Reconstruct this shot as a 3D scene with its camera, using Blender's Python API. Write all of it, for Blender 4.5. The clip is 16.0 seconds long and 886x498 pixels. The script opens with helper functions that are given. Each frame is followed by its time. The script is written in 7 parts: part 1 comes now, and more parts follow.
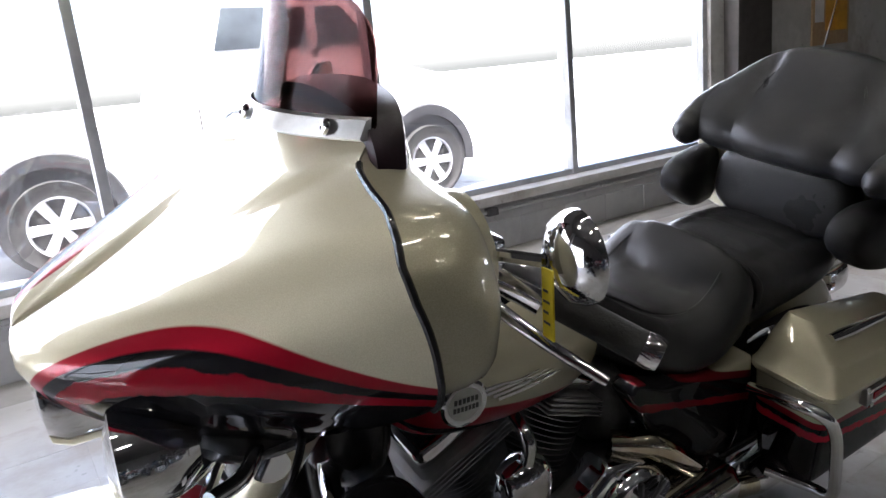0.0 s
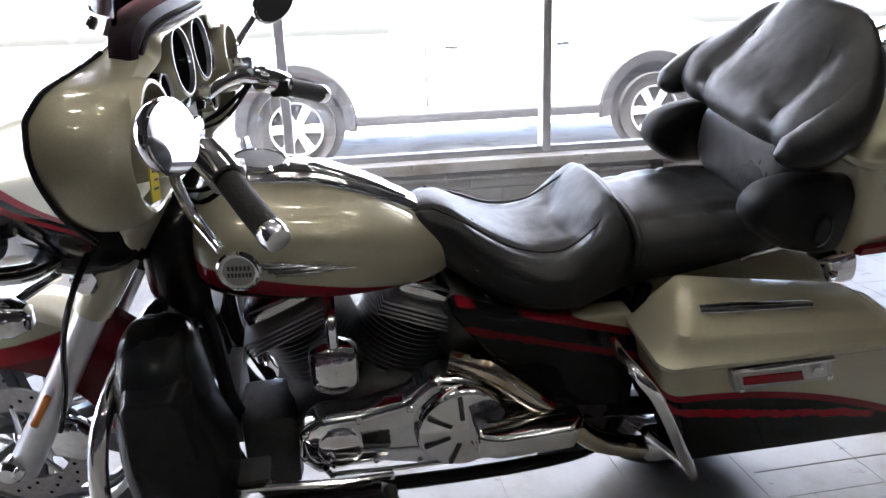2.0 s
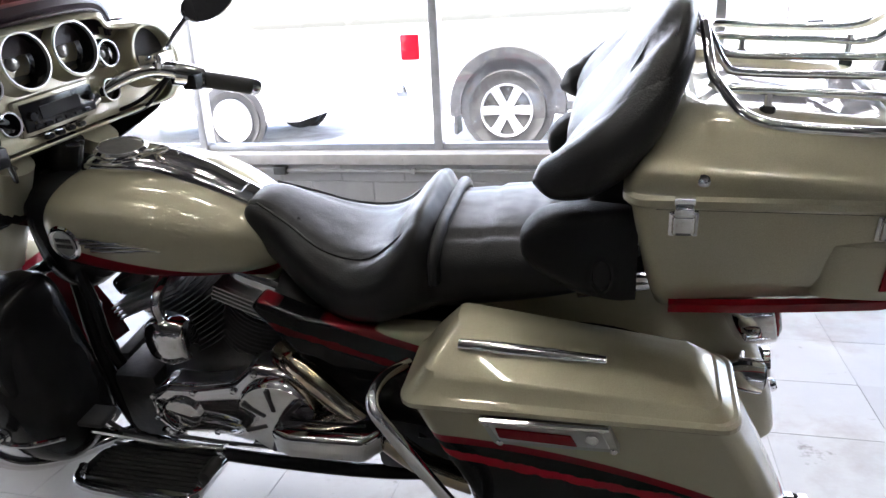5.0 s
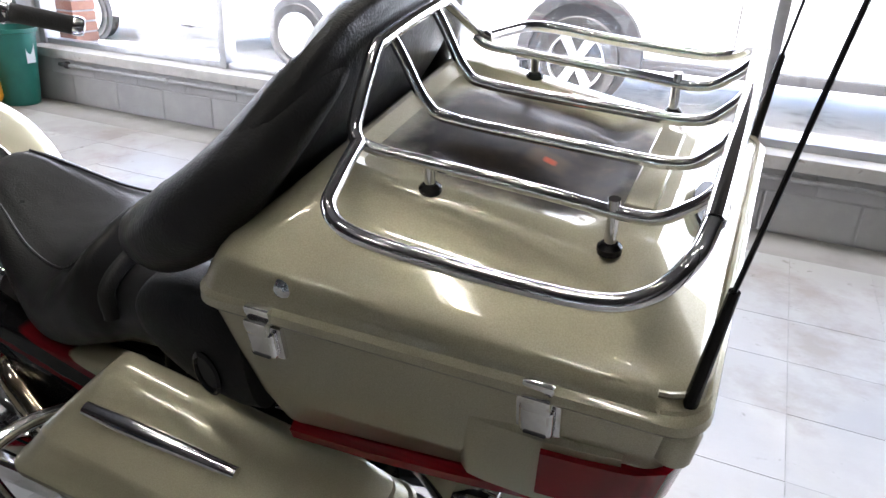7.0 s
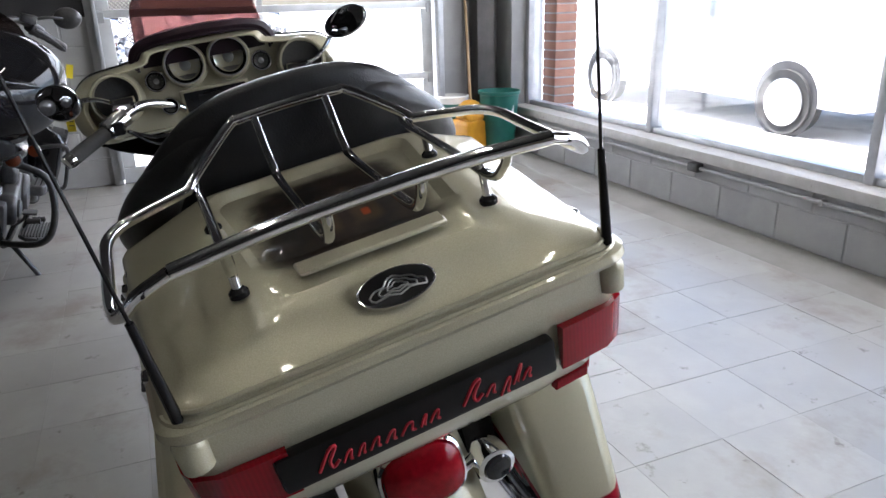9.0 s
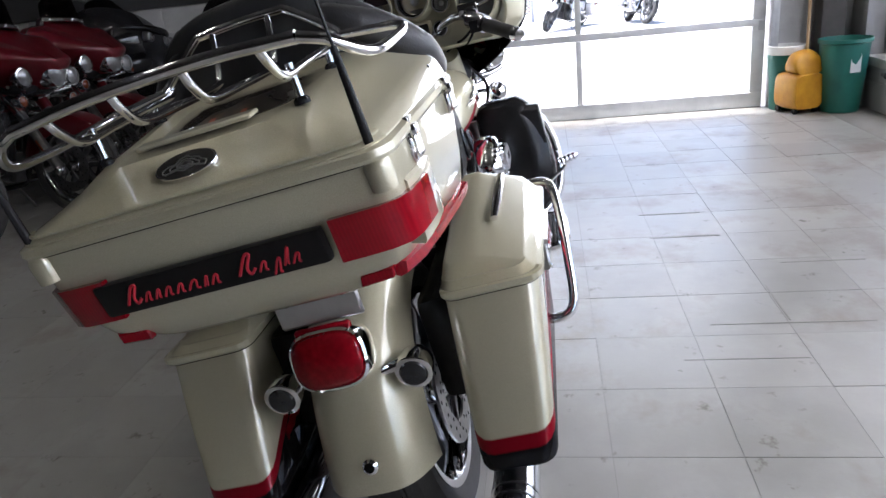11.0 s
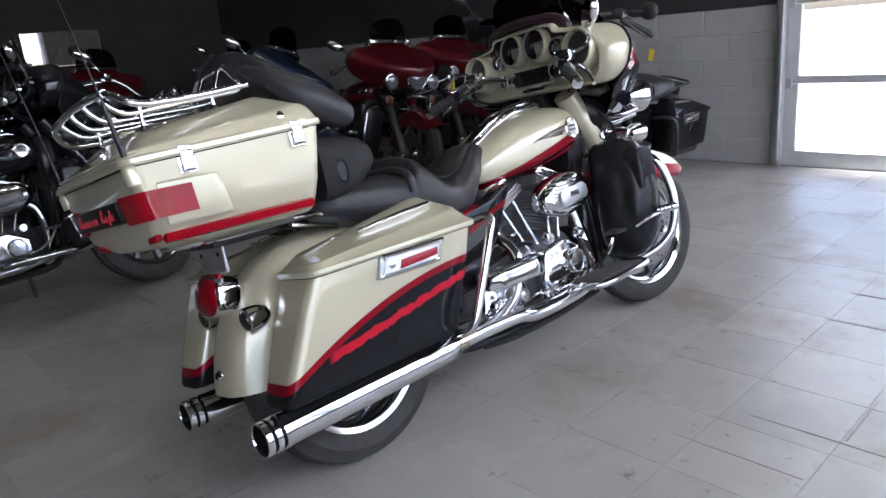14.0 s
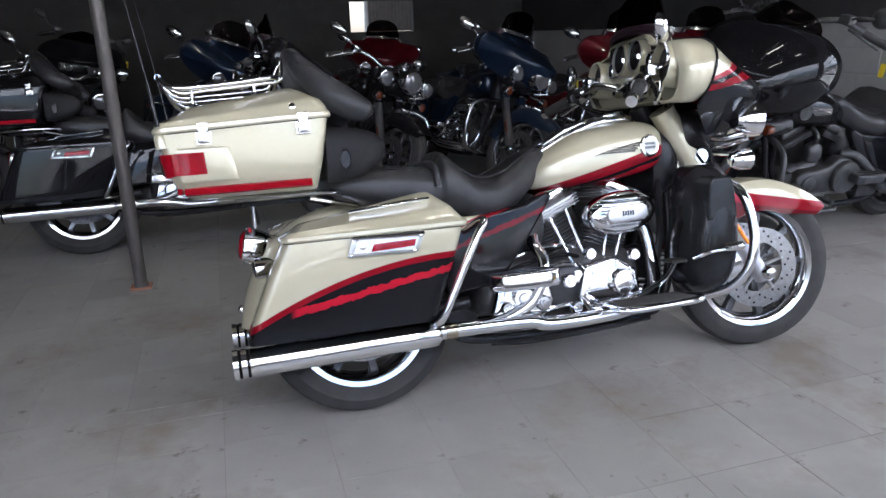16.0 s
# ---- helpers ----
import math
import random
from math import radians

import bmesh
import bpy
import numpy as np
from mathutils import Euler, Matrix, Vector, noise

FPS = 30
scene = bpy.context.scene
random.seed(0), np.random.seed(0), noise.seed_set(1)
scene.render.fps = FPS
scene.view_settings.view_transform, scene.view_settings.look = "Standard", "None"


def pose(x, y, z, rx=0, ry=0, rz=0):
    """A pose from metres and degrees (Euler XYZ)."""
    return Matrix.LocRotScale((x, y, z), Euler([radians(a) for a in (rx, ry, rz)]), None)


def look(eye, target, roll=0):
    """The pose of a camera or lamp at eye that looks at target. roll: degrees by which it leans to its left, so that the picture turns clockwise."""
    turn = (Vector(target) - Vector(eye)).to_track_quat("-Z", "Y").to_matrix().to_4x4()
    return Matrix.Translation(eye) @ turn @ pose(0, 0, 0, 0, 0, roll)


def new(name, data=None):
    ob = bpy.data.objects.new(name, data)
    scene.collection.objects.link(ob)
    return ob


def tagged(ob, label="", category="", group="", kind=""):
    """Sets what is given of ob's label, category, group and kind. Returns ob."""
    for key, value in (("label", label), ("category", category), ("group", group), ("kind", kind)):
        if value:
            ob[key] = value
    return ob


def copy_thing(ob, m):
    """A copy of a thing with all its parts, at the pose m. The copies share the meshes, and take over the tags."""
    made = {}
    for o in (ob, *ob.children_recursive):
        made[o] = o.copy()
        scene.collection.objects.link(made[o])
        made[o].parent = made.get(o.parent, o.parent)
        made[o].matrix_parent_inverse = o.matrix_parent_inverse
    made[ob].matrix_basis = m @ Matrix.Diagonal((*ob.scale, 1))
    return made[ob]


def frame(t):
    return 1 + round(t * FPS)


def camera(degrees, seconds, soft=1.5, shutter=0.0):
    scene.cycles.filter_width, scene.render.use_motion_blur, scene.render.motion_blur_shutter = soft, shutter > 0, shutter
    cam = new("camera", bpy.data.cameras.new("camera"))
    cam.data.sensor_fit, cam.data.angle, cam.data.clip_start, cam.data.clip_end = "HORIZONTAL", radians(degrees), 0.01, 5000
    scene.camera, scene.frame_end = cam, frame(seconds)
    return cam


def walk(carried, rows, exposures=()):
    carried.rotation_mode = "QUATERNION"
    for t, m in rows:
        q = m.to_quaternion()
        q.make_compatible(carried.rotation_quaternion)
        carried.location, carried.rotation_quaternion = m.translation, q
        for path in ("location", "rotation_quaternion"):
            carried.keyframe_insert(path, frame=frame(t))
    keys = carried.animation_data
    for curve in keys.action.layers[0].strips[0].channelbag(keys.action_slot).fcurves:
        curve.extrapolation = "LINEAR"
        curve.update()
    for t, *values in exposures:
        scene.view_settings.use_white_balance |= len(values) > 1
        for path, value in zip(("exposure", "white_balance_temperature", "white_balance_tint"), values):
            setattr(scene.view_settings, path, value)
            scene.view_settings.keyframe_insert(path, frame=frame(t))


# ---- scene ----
cam = camera(64.0, 16.0)
PATH = [
    (0, (0.753, 1.105, 1.168), (-0.283, -0.534, 0.681), -5.8),
    (0.5, (0.586, 1.207, 1.12), (-0.273, -0.513, 0.568), -5.0),
    (1, (0.42, 1.301, 1.119), (-0.231, -0.497, 0.534), -3.7),
    (1.5, (0.251, 1.463, 1.112), (-0.213, -0.396, 0.538), -2.6),
    (2, (0.113, 1.519, 1.093), (-0.208, -0.365, 0.503), -2.0),
    (2.5, (-0.017, 1.513, 1.096), (-0.101, -0.395, 0.501), -2.4),
    (3, (-0.142, 1.515, 1.087), (0.049, -0.388, 0.501), -3.5),
    (3.2, (-0.199, 1.521, 1.086), (0.091, -0.37, 0.504), -3.6),
    (5.3, (-0.878, 1.432, 1.103), (-0.381, -0.401, 0.478), -3.0),
    (5.5, (-0.928, 1.422, 1.115), (-0.426, -0.407, 0.479), -3.1),
    (6, (-1.03, 1.292, 1.124), (-0.58, -0.518, 0.402), -2.2),
    (6.5, (-1.125, 1.093, 1.164), (-0.657, -0.673, 0.351), 0.6),
    (7, (-1.249, 0.924, 1.168), (-0.516, -0.755, 0.367), 3.0),
    (7.5, (-1.377, 0.822, 1.171), (-0.41, -0.753, 0.407), 3.0),
    (8, (-1.53, 0.661, 1.165), (-0.226, -0.691, 0.478), 0.1),
    (8.5, (-1.684, 0.525, 1.187), (-0.118, -0.523, 0.516), -1.2),
    (9, (-1.876, 0.417, 1.218), (-0.135, -0.307, 0.552), -1.6),
    (9.5, (-1.957, 0.295, 1.182), (-0.117, -0.2, 0.573), -1.3),
    (10, (-1.993, 0.11, 1.134), (-0.106, -0.102, 0.507), -2.5),
    (10.2, (-2.007, 0.045, 1.119), (-0.12, -0.066, 0.467), -3.3),
    (12.3, (-2.057, -0.872, 1.114), (-0.421, 0.062, 0.443), -6.0),
    (12.5, (-2.057, -0.97, 1.134), (-0.46, 0.031, 0.466), -5.5),
    (13, (-1.995, -1.142, 1.122), (-0.46, -0.013, 0.516), -5.0),
    (13.5, (-1.876, -1.297, 1.121), (-0.454, -0.029, 0.513), -4.3),
    (14, (-1.753, -1.512, 1.122), (-0.456, -0.097, 0.558), -5.1),
    (14.5, (-1.623, -1.716, 1.128), (-0.501, -0.163, 0.557), -4.8),
    (15, (-1.409, -1.829, 1.143), (-0.447, -0.183, 0.537), -3.6),
    (15.5, (-1.236, -1.958, 1.158), (-0.467, -0.206, 0.575), -3.4),
    (16, (-1.083, -2.066, 1.169), (-0.528, -0.235, 0.587), -1.6),
]
EXPOSURES = [(0.0, 2.95, 6200, 17), (2.0, 3.2, 6170, 17), (3.0, 3.3, 6150, 17), (5.5, 3.28, 6200, 16), (7.0, 3.27, 6200, 16), (9.0, 2.68, 6150, 14), (10.2, 2.52, 6150, 15), (12.3, 2.22, 6050, 17), (16.0, 2.32, 5950, 16)]
walk(cam, [(t, look(eye, target, roll)) for t, eye, target, roll in PATH], EXPOSURES)
# ---- world ----
world = bpy.data.worlds.new("world")
scene.world = world
world.use_nodes = True
wn = world.node_tree.nodes
sky = wn.new("ShaderNodeTexSky")
sky.sky_type, sky.sun_disc = "NISHITA", False
sky.sun_elevation, sky.sun_rotation = radians(74), radians(37)
sky.air_density, sky.dust_density = 1.0, 3.0
world.node_tree.links.new(sky.outputs[0], wn["Background"].inputs[0])
wn["Background"].inputs[1].default_value = 0.15

sun = new("sun", bpy.data.lights.new("sun", "SUN"))
sun.data.energy, sun.data.angle, sun.data.color = 5.0, radians(12), (1.0, 0.97, 0.92)
sun.matrix_world = look((3, 4, 17.5), (0, 0, 0))


def window_light(name, place, target, sx, sy, watts):
    """Daylight that comes in through one opening."""
    lamp = new(name, bpy.data.lights.new(name, "AREA"))
    lamp.data.shape, lamp.data.size, lamp.data.size_y, lamp.data.energy = "RECTANGLE", sx, sy, watts
    lamp.data.color = (1.0, 0.975, 0.93)
    lamp.matrix_world = look(place, target)
    return lamp


window_light("daylight_window", (-0.38, -2.70, 2.2), (-0.38, 0, 0.9), 7.5, 1.0, 26)
window_light("daylight_door", (3.86, -0.65, 1.85), (0, -0.65, 0.6), 2.3, 1.0, 8)

# ---- materials ----


def nodes_of(name):
    m = bpy.data.materials.new(name)
    m.use_nodes = True
    nt = m.node_tree
    return m, nt, nt.nodes["Principled BSDF"]


def setup(b, base=None, rough=None, metal=None, coat=None, spec=None, trans=None, ior=None):
    for key, v in (("Base Color", base), ("Roughness", rough), ("Metallic", metal), ("Coat Weight", coat), ("Specular IOR Level", spec), ("Transmission Weight", trans), ("IOR", ior)):
        if v is not None:
            b.inputs[key].default_value = (*v, 1) if isinstance(v, tuple) else v


def noise_node(nt, scale, detail=4, coord="Object", rough=0.55):
    tc = nt.nodes.new("ShaderNodeTexCoord")
    n = nt.nodes.new("ShaderNodeTexNoise")
    n.inputs["Scale"].default_value, n.inputs["Detail"].default_value, n.inputs["Roughness"].default_value = scale, detail, rough
    nt.links.new(tc.outputs[coord], n.inputs["Vector"])
    return n


def ramp(nt, fac, stops):
    r = nt.nodes.new("ShaderNodeValToRGB")
    el = r.color_ramp.elements
    while len(el) < len(stops):
        el.new(0.5)
    for e, (p, c) in zip(el, stops):
        e.position, e.color = p, (*c, 1)
    nt.links.new(fac, r.inputs[0])
    return r.outputs[0]


def bump(nt, b, height, strength, dist=0.01):
    n = nt.nodes.new("ShaderNodeBump")
    n.inputs["Strength"].default_value, n.inputs["Distance"].default_value = strength, dist
    nt.links.new(height, n.inputs["Height"])
    nt.links.new(n.outputs[0], b.inputs["Normal"])


def grainy(name, c0, c1, rough=0.5, metal=0.0, scale=8.0, coat=0.0, bumpy=0.0, bscale=120.0, spec=0.5, rough2=None, detail=5):
    """A surface whose colour wanders between two tones, with fine relief."""
    m, nt, b = nodes_of(name)
    setup(b, c0, rough, metal, coat, spec)
    n = noise_node(nt, scale, detail)
    nt.links.new(ramp(nt, n.outputs[0], [(0.3, c0), (0.7, c1)]), b.inputs["Base Color"])
    if rough2 is not None:
        mr = nt.nodes.new("ShaderNodeMapRange")
        mr.inputs["From Min"].default_value, mr.inputs["From Max"].default_value = 0.3, 0.7
        mr.inputs["To Min"].default_value, mr.inputs["To Max"].default_value = rough, rough2
        nt.links.new(n.outputs[0], mr.inputs[0])
        nt.links.new(mr.outputs[0], b.inputs["Roughness"])
    if bumpy:
        bump(nt, b, noise_node(nt, bscale, 3).outputs[0], bumpy, 0.004)
    return m


def lacquer(name, c0, c1, metal=0.34, flake=900.0, coat=0.8):
    """Car paint: fine flakes under a clear coat."""
    m, nt, b = nodes_of(name)
    setup(b, c0, 0.36, metal, coat, 0.0 if metal < 0.1 else 0.2)
    b.inputs["Coat Roughness"].default_value, b.inputs["Coat IOR"].default_value = 0.015, 1.6
    n = noise_node(nt, flake, 2)
    nt.links.new(ramp(nt, n.outputs[0], [(0.35, c0), (0.65, c1)]), b.inputs["Base Color"])
    return m


def two_tone(name, top, under, red, line, band, second=None, over_y=(0.0, 0.0), y0=0.0, echo=None):
    """Champagne lacquer over black, parted by a red stripe along z = a + b x + c x^2 + over_y; second: a ragged red stripe
    (a, b, width, x0, x1) in the black; echo: a ragged red stripe (depth, half width) along under the first one."""
    m, nt, b = nodes_of(name)
    setup(b, top, 0.36, 0.2, 1.0, 0.0)
    b.inputs["Coat Roughness"].default_value, b.inputs["Coat IOR"].default_value = 0.015, 1.6
    L = nt.links.new

    def mth(op, p, q=None, r=None):
        n = nt.nodes.new("ShaderNodeMath")
        n.operation = op
        for i, v in enumerate((p, q, r)):
            if v is None:
                continue
            if isinstance(v, (int, float)):
                n.inputs[i].default_value = v
            else:
                L(v, n.inputs[i])
        return n.outputs[0]

    tc = nt.nodes.new("ShaderNodeTexCoord")
    sp = nt.nodes.new("ShaderNodeSeparateXYZ")
    L(tc.outputs["Object"], sp.inputs[0])
    x, y, z = sp.outputs
    a, bb, c = line
    curve = mth("ADD", mth("MULTIPLY", mth("MULTIPLY", x, x), c), mth("MULTIPLY_ADD", x, bb, a))
    y = mth("ADD", y, y0)
    curve = mth("ADD", curve, mth("ADD", mth("MULTIPLY", mth("ABSOLUTE", y), over_y[0]), mth("MULTIPLY", mth("MULTIPLY", y, y), over_y[1])))
    h = mth("SUBTRACT", z, curve)
    flakes = noise_node(nt, 900, 2)
    tone = ramp(nt, flakes.outputs[0], [(0.35, top), (0.65, tuple(v * 0.86 for v in top))])

    def mix(f, p, q):
        n = nt.nodes.new("ShaderNodeMix")
        n.data_type = "RGBA"
        L(f, n.inputs[0])
        for i, v in ((6, p), (7, q)):
            if isinstance(v, tuple):
                n.inputs[i].default_value = (*v, 1)
            else:
                L(v, n.inputs[i])
        return n.outputs[2]

    def step(v, edge, soft=0.0012):
        n = nt.nodes.new("ShaderNodeMapRange")
        n.inputs["From Min"].default_value, n.inputs["From Max"].default_value = edge - soft, edge + soft
        L(v, n.inputs[0])
        return n.outputs[0]

    lower = under
    if second:
        a2, b2, w2, x0, x1 = second
        rag = noise_node(nt, 38, 3)
        off = mth("ABSOLUTE", mth("SUBTRACT", z, mth("MULTIPLY_ADD", x, b2, a2)))
        off = mth("MULTIPLY_ADD", mth("SUBTRACT", rag.outputs[0], 0.5), 0.022, off)
        inside = mth("MULTIPLY", mth("SUBTRACT", 1.0, step(off, w2)), mth("MULTIPLY", step(x, x0, 0.01), mth("SUBTRACT", 1.0, step(x, x1, 0.01))))
        lower = mix(inside, under, tuple(min(1, v * 1.6) for v in red))
    if echo:
        rag = noise_node(nt, 26, 3)
        off = mth("MULTIPLY_ADD", mth("SUBTRACT", rag.outputs[0], 0.5), 0.02, mth("ABSOLUTE", mth("ADD", h, echo[0])))
        lower = mix(mth("SUBTRACT", 1.0, step(off, echo[1])), lower, tuple(v * 0.8 for v in red))
    col = mix(step(h, -band), lower, red)
    col = mix(step(h, 0.0), col, tone)
    L(col, b.inputs["Base Color"])
    L(mth("MULTIPLY_ADD", step(h, 0.0), 0.6, 0.4), b.inputs["Coat Weight"])
    met = nt.nodes.new("ShaderNodeMath")
    met.operation = "MULTIPLY"
    L(step(h, -band), met.inputs[0])
    met.inputs[1].default_value = 0.34
    L(met.outputs[0], b.inputs["Metallic"])
    return m


CHAMP, CHAMP2 = (0.52, 0.49, 0.36), (0.42, 0.395, 0.28)
RED, BLACK = (0.22, 0.006, 0.014), (0.008, 0.008, 0.009)
champagne = lacquer("champagne_paint", CHAMP, CHAMP2, coat=1.0)
bag_paint = two_tone("bag_paint", CHAMP, BLACK, RED, (0.4039, -0.4537, -0.456), 0.018, (0.556, 0.17, 0.010, -0.955, -0.47))
tank_paint = two_tone("tank_paint", CHAMP, BLACK, RED, (0.688, 0.27, 0.0), 0.034, None, (0.0, 0.0), 0.0, (0.062, 0.015))
# The covers' red is darker than RED, standing in for shade on them.
cover_paint = two_tone("side_cover_paint", CHAMP, BLACK, (0.15, 0.005, 0.010), (0.705, 0.30, 0.0), 0.018, None, (0.0, 0.0), 0.0, (0.066, 0.008))
fender_paint = two_tone("fender_paint", CHAMP, (0.10, 0.006, 0.01), RED, (0.796, -0.4025, 0.1265), 0.040)
nose_paint = two_tone("fairing_paint", CHAMP, BLACK, RED, (0.820, 0.0, 0.0), 0.019, None, (1.612, -3.14), 0.0, (0.050, 0.013))
black_paint = lacquer("black_paint", (0.006, 0.006, 0.007), (0.009, 0.009, 0.010), 0.0, coat=0.5)
red_paint = lacquer("red_paint", (0.075, 0.003, 0.006), (0.06, 0.002, 0.005), 0.2, coat=0.5)
# Paint kept pale to stand in for glare over the bikes outside.
pale_bike_paint = lacquer("pale_bike_paint", (0.55, 0.55, 0.56), (0.48, 0.48, 0.49), 0.1)
blue_paint = lacquer("blue_paint", (0.007, 0.016, 0.036), (0.005, 0.011, 0.026), 0.3, coat=0.5)
chrome = grainy("chrome", (0.86, 0.86, 0.87), (0.80, 0.80, 0.81), 0.05, 1.0, 6.0, rough2=0.10)
satin = grainy("satin_aluminium", (0.62, 0.62, 0.63), (0.50, 0.50, 0.51), 0.32, 1.0, 14.0, rough2=0.42)
fin_metal = grainy("cast_fins", (0.36, 0.36, 0.36), (0.46, 0.46, 0.46), 0.4, 0.9, 20.0, bumpy=0.1)
spoke_metal = grainy("spoke_metal", (0.12, 0.12, 0.125), (0.18, 0.18, 0.18), 0.3, 0.9, 20.0)
# Darkened copies of chrome, lamp glass and amber, standing in for the row's dimness.
dimmed_chrome = grainy("dimmed_chrome", (0.62, 0.62, 0.63), (0.50, 0.50, 0.50), 0.08, 1.0, 9.0, rough2=0.2)
dimmed_lens = grainy("dimmed_lens", (0.22, 0.22, 0.225), (0.14, 0.14, 0.145), 0.1, 0.6, 30.0)
dimmed_amber = grainy("dimmed_amber", (0.09, 0.018, 0.004), (0.07, 0.013, 0.004), 0.2, 0.0, 30.0)
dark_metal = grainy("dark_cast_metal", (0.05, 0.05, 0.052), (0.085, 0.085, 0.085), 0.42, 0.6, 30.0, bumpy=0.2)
leather = grainy("black_leather", (0.020, 0.020, 0.021), (0.030, 0.030, 0.032), 0.27, 0.0, 5.0, bumpy=0.22, bscale=350.0, rough2=0.40, spec=0.31)
lt = leather.node_tree
crease = lt.nodes.new("ShaderNodeBump")
crease.inputs["Strength"].default_value, crease.inputs["Distance"].default_value = 0.45, 0.012
lt.links.new(noise_node(lt, 10, 2).outputs[0], crease.inputs["Height"])
lt.links.new(crease.outputs[0], [n for n in lt.nodes if n.bl_idname == "ShaderNodeBump" and n != crease][0].inputs["Normal"])
vinyl = grainy("black_vinyl", (0.009, 0.009, 0.010), (0.015, 0.015, 0.016), 0.5, 0.0, 9.0, bumpy=0.3, bscale=420.0, spec=0.16)
plastic = grainy("black_plastic", (0.010, 0.010, 0.011), (0.016, 0.016, 0.017), 0.22, 0.0, 20.0, spec=0.22)
rubber = grainy("tyre_rubber", (0.020, 0.020, 0.020), (0.034, 0.033, 0.032), 0.78, 0.0, 18.0, bumpy=0.3, bscale=200.0)
gold_pipe = grainy("heat_tinted_steel", (0.50, 0.40, 0.24), (0.62, 0.58, 0.50), 0.12, 1.0, 25.0)
dial = grainy("dial_face", (0.10, 0.10, 0.095), (0.15, 0.15, 0.14), 0.4, 0.3, 60.0)
dark_screen = grainy("dark_screen", (0.01, 0.011, 0.013), (0.02, 0.02, 0.022), 0.12, 0.0, 10.0)
speaker_cloth = grainy("speaker_mesh", (0.02, 0.02, 0.021), (0.06, 0.06, 0.06), 0.6, 0.2, 400.0)
plate_metal = grainy("brushed_plate", (0.45, 0.45, 0.43), (0.36, 0.36, 0.34), 0.3, 0.9, 40.0)
ink = grainy("red_lettering", (0.50, 0.02, 0.035), (0.42, 0.016, 0.03), 0.4, 0.0, 30.0)
lid_paint = lacquer("airbrushed_lid_paint", CHAMP, CHAMP2, coat=1.0)
ln = lid_paint.node_tree
lb = ln.nodes["Principled BSDF"]
paint_tone = lb.inputs["Base Color"].links[0].from_socket


def lid_spot(cx, cy, cz, sx, sy, lo, hi, wobble=0.0):
    """A soft-edged oval on the lid: 1 within, 0 without."""
    tc = ln.nodes.new("ShaderNodeTexCoord")
    mp = ln.nodes.new("ShaderNodeMapping")
    mp.inputs["Location"].default_value = (-cx / sx, -cy / sy, -cz)
    mp.inputs["Scale"].default_value = (1 / sx, 1 / sy, 1.0)
    ln.links.new(tc.outputs["Object"], mp.inputs[0])
    ab = ln.nodes.new("ShaderNodeVectorMath")
    ab.operation = "ABSOLUTE"
    ln.links.new(mp.outputs[0], ab.inputs[0])
    pw = ln.nodes.new("ShaderNodeVectorMath")
    pw.operation = "MULTIPLY"
    ln.links.new(ab.outputs[0], pw.inputs[0])
    ln.links.new(ab.outputs[0], pw.inputs[1])
    ln_ = ln.nodes.new("ShaderNodeVectorMath")
    ln_.operation = "LENGTH"
    ln.links.new(pw.outputs[0], ln_.inputs[0])
    value = ln_.outputs["Value"]
    if wobble:
        ad = ln.nodes.new("ShaderNodeMath")
        ad.operation = "MULTIPLY_ADD"
        ln.links.new(noise_node(ln, 22, 4).outputs[0], ad.inputs[0])
        ad.inputs[1].default_value = wobble
        ln.links.new(value, ad.inputs[2])
        value = ad.outputs[0]
    mr = ln.nodes.new("ShaderNodeMapRange")
    mr.interpolation_type = "SMOOTHSTEP"
    mr.inputs["From Min"].default_value, mr.inputs["From Max"].default_value = lo, hi
    mr.inputs["To Min"].default_value, mr.inputs["To Max"].default_value = 1.0, 0.0
    ln.links.new(value, mr.inputs[0])
    return mr.outputs[0]


def lid_mix(fac, under, over):
    n = ln.nodes.new("ShaderNodeMix")
    n.data_type = "RGBA"
    ln.links.new(fac, n.inputs[0])
    ln.links.new(under, n.inputs[6])
    if isinstance(over, tuple):
        n.inputs[7].default_value = (*over, 1)
    else:
        ln.links.new(over, n.inputs[7])
    return n.outputs[2]


smoke = ramp(ln, noise_node(ln, 24, 5).outputs[0], [(0.35, (0.010, 0.008, 0.007)), (0.60, (0.035, 0.022, 0.014)), (0.78, (0.10, 0.06, 0.035))])
lid_col = lid_mix(lid_spot(-1.035, 0.0, 0.985, 0.145, 0.125, 0.75, 1.25, 0.5), paint_tone, smoke)
for ey in (-0.026, 0.026):
    lid_col = lid_mix(lid_spot(-1.06, ey, 0.985, 0.032, 0.026, 0.2, 1.0, 0.5), lid_col, (0.09, 0.055, 0.028))
    lid_col = lid_mix(lid_spot(-1.062, ey, 0.985, 0.009, 0.007, 0.3, 1.1, 0.4), lid_col, (0.50, 0.08, 0.02))
ln.links.new(lid_col, lb.inputs["Base Color"])
panel_black = grainy("badge_black", (0.008, 0.008, 0.008), (0.013, 0.012, 0.012), 0.35, 0.0, 20.0, spec=0.15)
deep_red = grainy("deep_red_lens", (0.16, 0.002, 0.006), (0.24, 0.004, 0.010), 0.12, 0.0, 90.0, 0.6, spec=0.1)
yellow = grainy("yellow_tag", (0.75, 0.60, 0.02), (0.68, 0.52, 0.02), 0.6, 0.0, 40.0)
amber = grainy("amber_lens", (0.75, 0.22, 0.01), (0.65, 0.18, 0.01), 0.12, 0.0, 60.0, 0.5)
disc_metal = grainy("brake_steel", (0.42, 0.41, 0.40), (0.30, 0.29, 0.28), 0.3, 1.0, 80.0)


